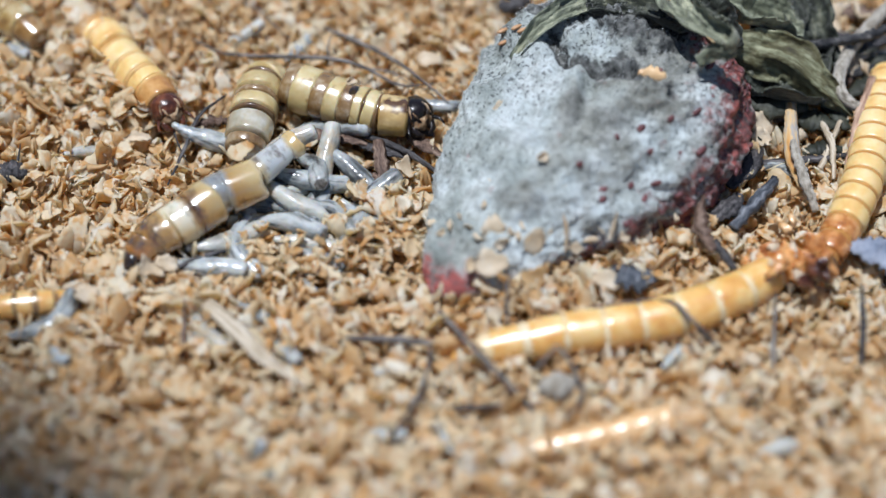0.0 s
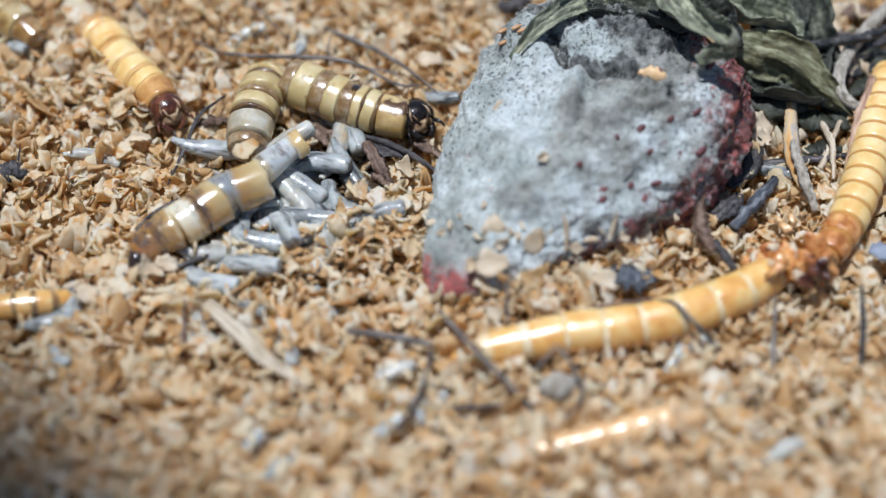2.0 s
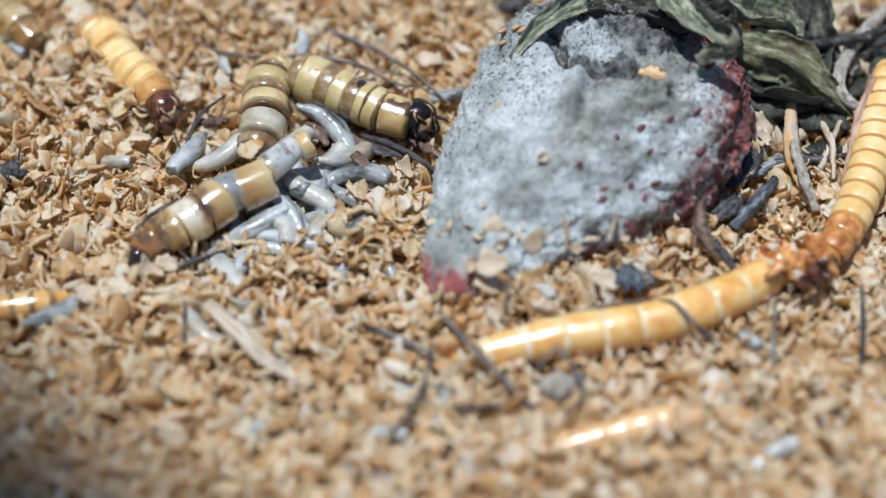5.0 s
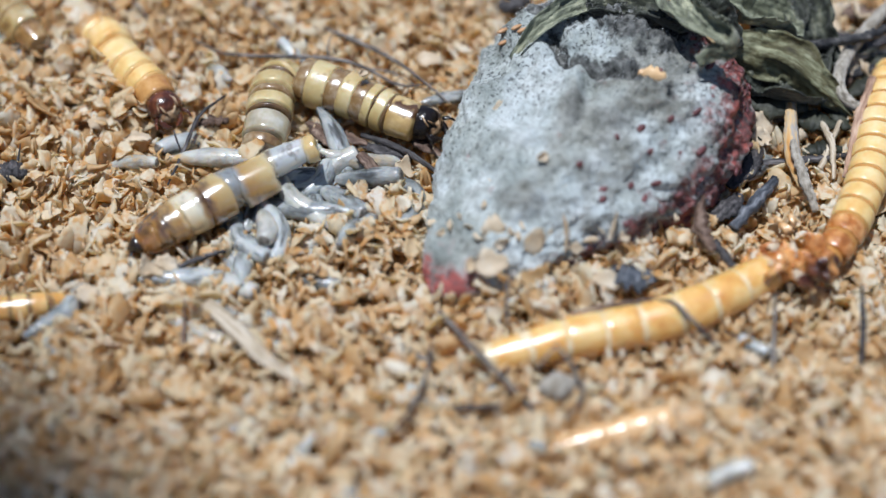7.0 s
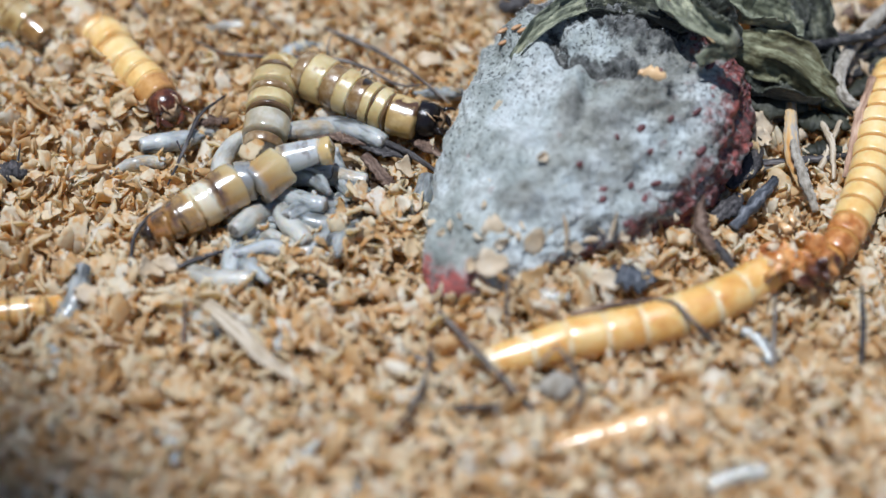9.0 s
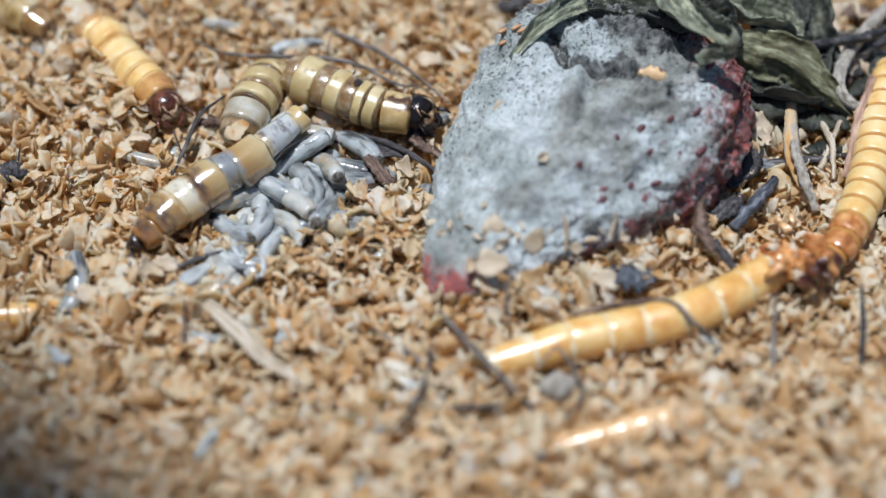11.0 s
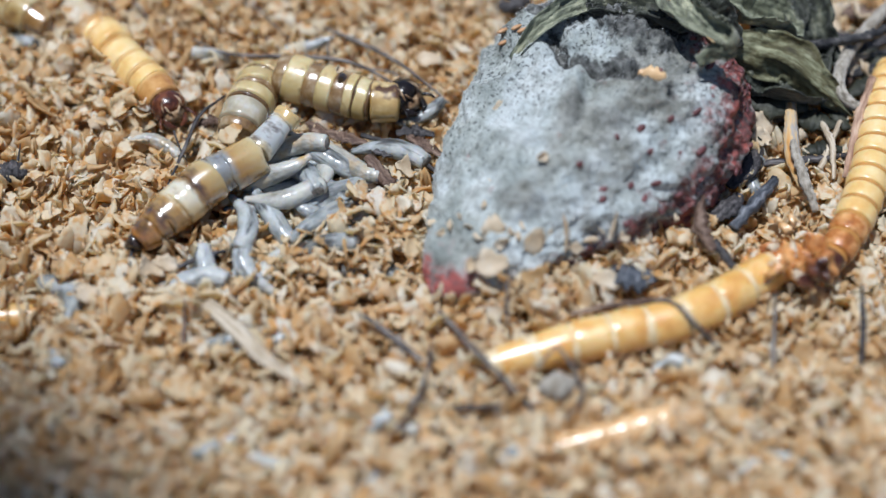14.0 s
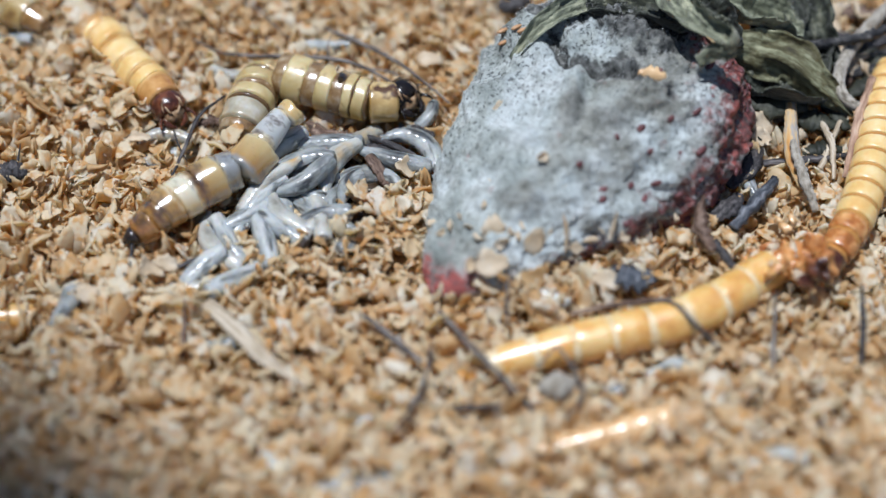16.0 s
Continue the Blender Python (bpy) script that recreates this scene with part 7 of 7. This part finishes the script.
    writhe(STRAYS[6], [(0, -6.8, -24.5, 0.8, -5, -25), (2, -6.6, -24.1, 0.8, 4, 46), (4, -6.6, -24.2, 0.8, -8, -67), (7, -7.0, -23.9, 0.8, 4, 49), (9, -7.7, -23.8, 0.8, 13, 39), (12.5, -7.0, -23.1, 0.8, 6, 7), (14.5, -8.4, -23.8, 0.8, 9, 41), (16, -9.8, -23.6, 0.8, -12, 49)], 106)
    writhe(STRAYS[7], [(0, 9.9, -7.9, 3.1, -17, 31), (1.5, 10.1, -7.5, 3.1, -24, -4), (3.5, 9.3, -7.6, 3.1, -27, -105), (7, 8.5, -8.1, 3.1, 25, -28), (9, 9.8, -8.1, 3.1, -23, 52), (12.5, 10.6, -8.3, 3.1, -15, -35), (14.5, 9.8, -7.9, 3.1, -28, 7), (16, 9.9, -8.3, 3.1, -17, -18)], 107)
    writhe(STRAYS[8], [(0, 35.8, 11.3, 1.0, -29, 10), (2, 35.4, 10.9, 1.0, -29, 52), (7, 34.1, 10.8, 1.0, 51, 42), (9, 33.6, 10.8, 1.0, 36, -32), (12.5, 33.5, 10.6, 1.0, 50, -79), (14.5, 33.9, 9.2, 1.0, 105, -89), (16, 33.2, 9.1, 1.0, 100, -3)], 108)
    writhe(STRAYS[9], [(0, 23.9, -14.4, 1.0, 40, 17), (2, 24.2, -14.2, 1.0, 41, 21), (3.5, 28.9, -12.1, 1.0, 14, -3), (7, 30.2, -12.6, 1.0, -36, 56), (9, 31.5, -12.6, 1.0, -44, -4), (12.5, 23.6, -14.6, 1.0, -18, -105), (14.5, 23.2, -16.1, 1.0, -24, -99), (16, 23.2, -16.2, 1.0, -23, -66)], 109)
    writhe(STRAYS[10], [(0, -3.3, -29.8, 0.8, -27, 38), (4, -2.4, -30.9, 0.8, -36, -32), (7, -14.2, -27.4, 0.8, -123, 39), (9, -14.2, -27.6, 0.8, -142, -7), (12.5, -16.1, -27.8, 0.8, -156, 11), (16, -14.9, -28.2, 0.8, -184, -66)], 110)
    writhe(STRAYS[11], [(0, 0.6, -24.1, 0.8, 79, -53), (3.5, -3.2, -18.8, 0.8, 62, -25), (7, 5.4, -21.1, 0.8, 113, 14), (9, 5.5, -21.6, 0.8, 137, 18), (12.5, 6.6, -22.1, 0.8, 122, -35), (14.5, 5.9, -22.2, 0.8, 136, 42), (16, 6.0, -22.6, 0.8, 124, 67)], 111)
    writhe(STRAYS[12], [(0, 11.2, -19.5, 0.8, 26, 21), (7, 11.2, -19.1, 0.8, 14, -70), (12.5, 13.8, -20.9, 0.8, -65, 10), (14.5, 14.4, -20.4, 0.8, -35, -28), (16, 15.0, -19.6, 0.8, -13, 28)], 112)
    writhe(STRAYS[13], [(0, -16.1, -29.8, 0.8, 41, -49), (3.5, -14.2, -27.6, 0.8, 8, 31), (7, -9.1, -30.6, 0.8, -68, 52), (9, -8.6, -31.0, 0.8, -64, -39), (12.5, -7.3, -31.2, 0.8, -73, -7), (14.5, -7.2, -29.8, 0.8, -139, -28), (16, -6.4, -30.1, 0.8, -167, 14)], 113)
    writhe(STRAYS[14], [(0, 33.3, -26.0, 0.8, 22, 3), (3.5, 34.2, -26.4, 0.8, 39, -14), (7, 26.0, -30.1, 0.8, 27, -14), (9, 27.1, -30.0, 0.8, 19, -4), (12.5, 31.2, -27.6, 0.8, 29, -70), (16, 31.4, -27.5, 0.8, 20, -46)], 114)
    writhe(STRAYS[15], [(0, -0.7, 21.1, 1.0, -13, 50), (3.5, -1.4, 22.7, 1.0, -16, 45), (7, 0.0, 22.0, 1.0, 17, -18), (9, -0.5, 22.9, 1.0, 21, -18), (12.5, -2.4, 15.1, 1.0, 19, 153), (14.5, -2.5, 20.0, 1.0, 30, 0), (16, -2.6, 18.4, 1.0, 23, 121)], 115)
    writhe(STRAYS[16], [(0, -16.6, 30.4, 1.0, 69, 21), (1.5, -16.6, 31.0, 1.0, 101, 56), (4, -16.5, 30.2, 1.0, 67, 49), (7, -16.4, 28.9, 1.0, 149, -56), (9, -16.4, 30.4, 1.0, 225, 70), (12.5, -16.9, 30.9, 1.0, 189, -45), (16, -13.3, 30.9, 1.0, 169, -24)], 116)
    writhe(STRAYS[17], [(0, -38.5, 13.4, 1.0, 4, -22), (4, -38.2, 12.1, 1.0, -16, 14), (7, -34.1, 12.0, 1.0, -8, 2), (9, -33.4, 11.8, 1.0, 7, -21), (12.5, -32.5, 13.8, 1.0, -13, 21), (16, -30.9, 16.2, 1.0, 6, -46)], 117)
    writhe(STRAYS[18], [(0, -50.0, 30.6, 1.0, -28, -7), (7, -50.1, 31.4, 1.0, -34, -4), (9, -49.1, 30.0, 1.0, -4, -46), (12.5, -49.5, 31.1, 1.0, -11, 0), (16, -50.1, 31.9, 1.0, -22, 45)], 118)
    writhe(STRAYS[19], [(0, 15.9, -25.7, 0.8, 39, 21), (16, 3.9, -26.8, 0.8, -15, -42)], 119)
    writhe(STRAYS[20], [(0, -20.1, -26.9, 0.8, 8, 31), (7, -19.8, -23.7, 0.8, 41, -35), (9, -26.5, -25.8, 0.8, 116, 14), (12.5, -20.6, -24.0, 0.8, 45, 49), (14.5, -23.4, -27.2, 0.8, 6, -46), (16, -11.8, -30.8, 0.8, 10, 28)], 120)
    writhe(STRAYS[21], [(0, -6.7, -16.6, 0.8, 27, -63), (7, -2.1, -19.5, 0.8, -39, 49), (9, -1.9, -18.8, 0.8, 34, 56), (12.5, -3.5, -18.4, 0.8, -41, -25), (16, -6.5, -28.1, 0.8, -36, 0)], 121)
    writhe(STRAYS[22], [(0, -20.1, -8.1, 1.0, -62, 49), (4, -20.8, -7.0, 1.0, -61, 3), (12.5, -24.0, -12.8, 1.0, -17, 56), (16, -23.8, -13.2, 1.0, -31, 49)], 122)


def motions():
    creep(*HOST[:2], places=HOST[2], head_turn=(-48, -52, -45, -20, -8, -50, -62, -66), keys=[
        (0.0, [(-2.1, 16.8, 2.6), (-3.2, 17.3, 2.6), (-6.2, 17.4, 2.7), (-11.4, 19.2, 3), (-17.2, 21.8, 3.2)]),
        (2.0, [(-2, 16.5, 2.6), (-3, 16.9, 2.6), (-5.5, 17.1, 2.7), (-11.1, 19.3, 3), (-17.1, 22.5, 3.2)]),
        (4.0, [(-1.9, 16.7, 2.6), (-3, 17.2, 2.6), (-5.6, 17.4, 2.7), (-10.9, 20.3, 3), (-16.9, 24, 3.2)]),
        (7.0, [(-0.9, 15.8, 2.6), (-1.9, 16.2, 2.6), (-4.3, 16.8, 2.7), (-9.5, 19.8, 3), (-15.7, 22.6, 3.2)]),
        (9.0, [(-0.6, 16.5, 2.6), (-1.7, 16.9, 2.6), (-4.5, 17.2, 2.7), (-10.2, 20.5, 3), (-15.8, 24, 3.2)]),
        (12.0, [(-2.2, 18.4, 2.6), (-3.2, 18.5, 2.6), (-6.1, 18.4, 2.7), (-11.9, 20.5, 3), (-17.5, 23.4, 3.2)]),
        (14.0, [(-3.3, 20.6, 2.6), (-4.3, 20.2, 2.6), (-7.1, 19.5, 2.7), (-12.9, 21.3, 3), (-18.2, 23.4, 3.2)]),
        (16.0, [(-3.5, 20.6, 2.6), (-4.5, 20.2, 2.6), (-7.3, 19.5, 2.7), (-12.9, 21.3, 3), (-18.2, 23.4, 3.2)])])
    creep(*STUMP[:2], places=STUMP[2], keys=[
        (0.0, [(-19.0, 24.9, 0.8), (-20.1, 23.4, 1.9), (-20.6, 20.3, 2.7), (-21, 16.2, 2.9), (-21.6, 11.9, 2.6)]),
        (2.0, [(-19.0, 25.0, 0.8), (-19.9, 23.2, 1.9), (-20.4, 19.9, 2.7), (-21, 16.2, 2.9), (-21.3, 11.9, 2.6)]),
        (4.0, [(-18.5, 26.6, 0.8), (-19.5, 24.8, 1.9), (-20.1, 21.6, 2.7), (-20.1, 16.7, 2.9), (-20.7, 11.9, 2.6)]),
        (7.0, [(-17.4, 25.3, 0.8), (-18.5, 23.5, 1.9), (-19, 20.1, 2.7), (-19.2, 15.8, 2.9), (-19.8, 11.8, 2.6)]),
        (9.0, [(-17.5, 26.3, 0.8), (-18.6, 24.6, 1.9), (-19, 21.4, 2.7), (-19.2, 16.5, 2.9), (-19.7, 11.9, 2.6)]),
        (12.0, [(-19.3, 24.9, 0.8), (-20.4, 23.2, 1.9), (-21.2, 20.3, 2.7), (-22.4, 17.6, 2.9), (-23.4, 14.7, 2.6)]),
        (14.0, [(-19.5, 25.3, 0.8), (-20.6, 23.2, 1.9), (-21.1, 20.1, 2.7), (-21.9, 17.2, 2.9), (-22.6, 14.4, 2.6)]),
        (16.0, [(-19.5, 25.3, 0.8), (-20.6, 23.2, 1.9), (-21.1, 20.1, 2.7), (-21.8, 17, 2.9), (-22.5, 14.2, 2.6)])])
    creep(*TORN[:2], places=TORN[2], keys=[
        (0.0, [(-15.7, 10.3, 5.6), (-18.6, 7.7, 5.0), (-20.6, 5.6, 4.3), (-23.3, 4.6, 4.0), (-24.9, 3.0, 3.7), (-27.8, 0.6, 3.2), (-30.8, -1.4, 2.4), (-33.0, -4.2, 1.5)]),
        (1.5, [(-15.3, 10.3, 5.6), (-18.3, 7.9, 5.0), (-20.3, 5.5, 4.3), (-22.9, 4.7, 4.0), (-24.6, 2.9, 3.7), (-27.6, 0.6, 3.2), (-30.5, -1.2, 2.4), (-32.7, -4.1, 1.5)]),
        (3.5, [(-14.4, 10.3, 5.6), (-17.5, 8.4, 5.0), (-19.4, 5.5, 4.3), (-21.8, 4.8, 4.0), (-24.1, 2.7, 3.7), (-27.2, 0.2, 3.2), (-30.0, -0.9, 2.4), (-32.1, -3.7, 1.5)]),
        (6.5, [(-14.1, 9.8, 5.6), (-17.5, 8.2, 5.0), (-19.8, 5.9, 4.3), (-22.2, 5.2, 4.0), (-24.5, 3.1, 3.7), (-27.8, 0.9, 3.2), (-30.7, -0.9, 2.4), (-33.2, -2.3, 1.5)]),
        (8.5, [(-11.6, 8.8, 5.6), (-15.8, 8.5, 5.0), (-18.9, 6.1, 4.3), (-21.2, 5.9, 4.0), (-23.5, 4.4, 3.7), (-26.8, 2.1, 3.2), (-29.5, 1.0, 2.4), (-31.7, 0.9, 1.5)]),
        (9.2, [(-12.2, 9.4, 5.6), (-16.2, 8.7, 5.0), (-19.1, 6.3, 4.3), (-21.4, 6.0, 4.0), (-23.7, 4.5, 3.7), (-27.0, 2.1, 3.2), (-29.7, 0.8, 2.4), (-32.0, 0.5, 1.5)]),
        (11.3, [(-15.5, 14.7, 5.6), (-18.5, 11.7, 5.0), (-20.9, 9.2, 4.3), (-23.5, 7.4, 4.0), (-25.5, 5.8, 3.7), (-28.9, 2.6, 3.2), (-31.3, -0.3, 2.4), (-33.3, -1.4, 1.5)]),
        (12.0, [(-15.7, 15.0, 5.6), (-18.7, 11.9, 5.0), (-21.1, 9.4, 4.3), (-23.7, 7.5, 4.0), (-25.7, 5.9, 3.7), (-29.1, 2.6, 3.2), (-31.5, -0.4, 2.4), (-33.5, -1.4, 1.5)]),
        (13.0, [(-16.2, 14.0, 5.6), (-18.7, 11.6, 5.0), (-20.8, 9.0, 4.3), (-23.4, 7.5, 4.0), (-25.4, 5.9, 3.7), (-28.8, 1.9, 3.2), (-31.4, -0.7, 2.4), (-33.5, -1.4, 1.5)]),
        (14.5, [(-16.7, 14.7, 5.6), (-18.4, 12.4, 5.0), (-20.7, 9.0, 4.3), (-23.4, 7.5, 4.0), (-25.4, 5.9, 3.7), (-28.9, 2.1, 3.2), (-31.2, 0.0, 2.4), (-33.2, -1.0, 1.5)]),
        (16.0, [(-16.1, 15.2, 5.6), (-18.4, 12.9, 5.0), (-20.6, 8.8, 4.3), (-23.0, 7.4, 4.0), (-25.4, 5.9, 3.7), (-29.0, 3.0, 3.2), (-31.2, 1.0, 2.4), (-33.6, -0.5, 1.5)])])
    walk(WORM_CHIP, [(t, pose(x * MM, y * MM, z * MM, 25, -12, 40 + t)) for t, (x, y, z) in (
        (0.0, (-21.5, 8.1, 6.6)), (3.5, (-20.6, 8.5, 6.6)), (9.0, (-20.3, 8.3, 6.6)), (11.5, (-22.5, 11.5, 6.6)), (12.5, (-22.8, 10.7, 6.6)), (16.0, (-22.5, 10.7, 6.6)))])
    walk(BACK_CHIP, [(t, pose(x * MM, y * MM, z * MM, 30, 20, 60 + t)) for t, (x, y, z) in (
        (0.0, (-10, 18.8, 6.4)), (4.0, (-9.4, 19.8, 6.4)), (9.0, (-8.6, 20.2, 6.4)), (12.0, (-10.4, 20, 6.4)), (14.0, (-11.4, 20.7, 6.4)), (16.0, (-11.4, 20.7, 6.4)))])
    creep(*HEAP_GRUB[:2], places=HEAP_GRUB[2], keys=[
        (0.0, [(-29.8, 17.2, 2.2), (-31.1, 19.5, 2.5), (-32.6, 21.8, 2.6), (-36.4, 26.6, 2.6), (-38.5, 30.2, 2.3), (-41.0, 34.2, -1.4), (-44.6, 39.5, -6.5)]),
        (1.5, [(-29.7, 17.1, 2.2), (-31.0, 19.4, 2.5), (-32.5, 21.7, 2.6), (-36.4, 26.5, 2.6), (-38.5, 30.2, 2.3), (-41.0, 34.2, -1.4), (-44.6, 39.5, -6.5)]),
        (3.5, [(-30.1, 17.4, 2.2), (-31.4, 19.6, 2.5), (-32.8, 21.9, 2.6), (-36.6, 26.6, 2.6), (-38.6, 30.3, 2.3), (-41.0, 34.2, -1.4), (-44.6, 39.5, -6.5)]),
        (7.0, [(-30.1, 17.6, 2.2), (-31.4, 19.8, 2.5), (-32.8, 22.1, 2.6), (-36.6, 26.8, 2.6), (-38.6, 30.3, 2.3), (-41.0, 34.2, -1.4), (-44.6, 39.5, -6.5)]),
        (9.0, [(-30.0, 17.9, 2.2), (-31.3, 20.1, 2.5), (-32.7, 22.2, 2.6), (-36.5, 26.9, 2.6), (-38.6, 30.4, 2.3), (-41.0, 34.2, -1.4), (-44.6, 39.5, -6.5)]),
        (12.5, [(-29.8, 17.6, 2.2), (-31.1, 19.8, 2.5), (-32.6, 22.1, 2.6), (-36.4, 26.8, 2.6), (-38.5, 30.3, 2.3), (-41.0, 34.2, -1.4), (-44.6, 39.5, -6.5)]),
        (14.5, [(-29.6, 17.6, 2.2), (-30.9, 19.8, 2.5), (-32.4, 22.1, 2.6), (-36.3, 26.8, 2.6), (-38.5, 30.3, 2.3), (-41.0, 34.2, -1.4), (-44.6, 39.5, -6.5)]),
        (16.0, [(-29.6, 17.6, 2.2), (-30.9, 19.8, 2.5), (-32.4, 22.1, 2.6), (-36.3, 26.8, 2.6), (-38.5, 30.3, 2.3), (-41.0, 34.2, -1.4), (-44.6, 39.5, -6.5)])])
    creep(*LONG_GRUB, [
        (0.0, [(36.8, -2.5, 1.6), (32.6, -6, 1.8), (28.3, -8.8, 1.9), (23.3, -10.9, 1.9), (18, -12.2, 1.9), (12.3, -13.2, 1.8), (6, -14.3, 1.4), (0.9, -15, 0.3)]),
        (4.0, [(36.8, -2.8, 1.6), (32.6, -6, 1.8), (28.3, -8.8, 1.9), (23.2, -11, 1.9), (18, -12.4, 1.9), (12.3, -13.3, 1.8), (6, -14.5, 1.4), (0.9, -15.3, 0.3)]),
        (7.0, [(36.8, -2.9, 1.6), (32.7, -5.5, 1.8), (28.4, -8.4, 1.9), (23.3, -10.9, 1.9), (18, -12.5, 1.9), (12.3, -13.9, 1.8), (6.3, -15.5, 1.4), (1.2, -16.1, 0.3)]),
        (9.0, [(36.8, -2.9, 1.6), (32.7, -5.6, 1.8), (28.3, -8.8, 1.9), (23.2, -11.1, 1.9), (18, -12.7, 1.9), (12.3, -14.1, 1.8), (6.6, -15.9, 1.4), (1.4, -16.6, 0.3)]),
        (12.5, [(37.1, -2.5, 1.6), (33, -5.3, 1.8), (28.6, -8.6, 1.9), (23.5, -11.3, 1.9), (18.3, -12.8, 1.9), (12.5, -14.4, 1.8), (6.8, -16.1, 1.4), (1.6, -16.9, 0.3)]),
        (16.0, [(37.5, -2.2, 1.6), (33.3, -4.8, 1.8), (28.9, -8.5, 1.9), (23.5, -11.5, 1.9), (18.3, -13.1, 1.9), (12.5, -14.7, 1.8), (6.8, -16.2, 1.4), (1.6, -17.2, 0.3)])])
    creep(*SIDE_GRUB, [
        (0.0, [(38.2, -4.7, 1.8), (40.4, -1.9, 2.2), (42.7, 2.4, 2.3), (45, 7.8, 2.3), (46.8, 13.4, 2.2), (48.6, 19.4, 2), (50.7, 26.2, 1.6)]),
        (4.0, [(38.3, -4.7, 1.8), (40.6, -1.7, 2.2), (43.1, 2.7, 2.3), (45.2, 8, 2.3), (47.1, 13.7, 2.2), (48.9, 19.8, 2), (51.1, 26.7, 1.6)]),
        (9.0, [(38.8, -4.7, 1.8), (41.3, -1.5, 2.2), (43.6, 3, 2.3), (45.7, 8.2, 2.3), (47.3, 13.9, 2.2), (49.1, 20.1, 2), (51.2, 27, 1.6)]),
        (16.0, [(39.2, -4.7, 1.8), (41.5, -1.3, 2.2), (43.8, 3.2, 2.3), (45.8, 8.5, 2.3), (47.5, 14.2, 2.2), (49.2, 20.5, 2), (51.4, 27.2, 1.6)])])
    creep(*NEAR_GRUB, [
        (0.0, [(25.6, -22.2, 0.8), (21.2, -23.5, 0.9), (16.6, -24.9, 0.7), (12, -25.8, 0.4), (7.6, -26.6, -0.0)]),
        (7.0, [(25.3, -22.4, 0.8), (20.9, -23.6, 0.9), (16.4, -24.9, 0.6), (12, -25.8, 0.0), (7.7, -26.3, -0.7)]),
        (16.0, [(25.4, -22.2, 0.8), (21, -23.5, 0.9), (16.5, -24.9, 0.6), (12, -25.8, 0.1), (7.7, -26.3, -0.5)])])
    creep(*CORNER_GRUB, [
        (0.0, [(-46.1, 30.3, 2.2), (-48, 32.1, 2.5), (-50.6, 34.6, 2.5), (-54, 37.2, 2.2), (-58, 39.4, 2)]),
        (1.5, [(-46.2, 30.1, 2.2), (-48.2, 32.1, 2.5), (-50.8, 34.6, 2.5), (-54.1, 37.2, 2.2), (-58.2, 39.4, 2)]),
        (3.5, [(-46.8, 30.1, 2.2), (-48.7, 32.1, 2.5), (-51.3, 34.6, 2.5), (-54.7, 37.2, 2.2), (-58.7, 39.4, 2)]),
        (7.0, [(-45.9, 29.2, 2.2), (-48, 31.7, 2.5), (-50.6, 34.4, 2.5), (-54, 37.2, 2.2), (-58, 39.4, 2)]),
        (9.0, [(-45.4, 30.5, 2.2), (-47.6, 32.4, 2.5), (-50.2, 34.6, 2.5), (-53.7, 37.2, 2.2), (-57.7, 39.4, 2)]),
        (12.5, [(-45.4, 32.4, 2.2), (-47.5, 33.9, 2.5), (-50.1, 35.6, 2.5), (-53.5, 37.7, 2.2), (-57.4, 39.8, 2)]),
        (16.0, [(-45.6, 32.6, 2.2), (-47.7, 33.9, 2.5), (-50.3, 35.6, 2.5), (-53.6, 37.7, 2.2), (-57.6, 39.8, 2)])])
    creep(*EDGE_GRUB, [(0.0, [(-38.4, -6.7, 0.0), (-40.2, -7.8, 0.6), (-42.5, -8.3, 0.8), (-45.3, -8.6, 0.6), (-47.6, -9, 0.4)]),
        (7.0, [(-39.2, -6.7, -0.4), (-40.6, -7.7, 0.2), (-42.8, -8.3, 0.4), (-45.7, -8.7, 0.3), (-48, -9, 0.2)]),
        (11.5, [(-39.9, -6.7, -1.5), (-41.2, -7.7, -1.2), (-43.2, -8.3, -1.0), (-46, -8.7, -0.8), (-48.3, -9, -0.6)]),
        (16.0, [(-39.9, -6.7, -1.7), (-41.2, -7.7, -1.4), (-43.2, -8.3, -1.2), (-46, -8.7, -1.0), (-48.3, -9, -0.8)])])
    at = PETAL.matrix_basis.translation.copy()
    walk(PETAL, [(t, Matrix.Translation(at + Vector((d, -0.2 * d, 0)) * MM) @ pose(0, 0, 0, 0, 0, r)) for t, d, r in ((0.0, 0, 0), (1.0, 0.6, 2), (2.0, 2.5, 8), (3.5, 8.0, 20), (6.0, 14.0, 30), (16.0, 15.0, 32))])
    walk(HUSK, [(t, pose(x * MM, y * MM, z * MM, 0, 0, r)) for t, x, y, z, r in (
        (0.0, -6.6, 10.0, 2.1, 0), (1.2, -6.6, 10.0, 2.1, 0), (2.0, -6.8, 10.2, 2.0, 22), (3.5, -7.6, 9.5, 1.9, 38), (7.0, -6.8, 9.0, 1.9, 36), (12.0, -6.1, 8.5, 1.9, 34), (16.0, -6.1, 8.5, 1.9, 30))])
    at = BENT_TWIG.matrix_basis.translation.copy()
    walk(BENT_TWIG, [(s, Matrix.Translation(at + Vector((0, b, d)) * MM) @ pose(0, 0, 0, 0, 0, r)) for s, b, r, d in (
        (0.0, 0, 0, 0), (1.5, 0.2, -4, 0), (4.0, 1.0, -22, 0), (6.5, 0.9, -27, -1.4), (9.2, 0.8, -30, -1.4), (11.5, 0.7, -36, -0.8), (12.5, 0.6, -38, 0), (16.0, 0.4, -41, 0.1))])
    larva_motions()


motions()
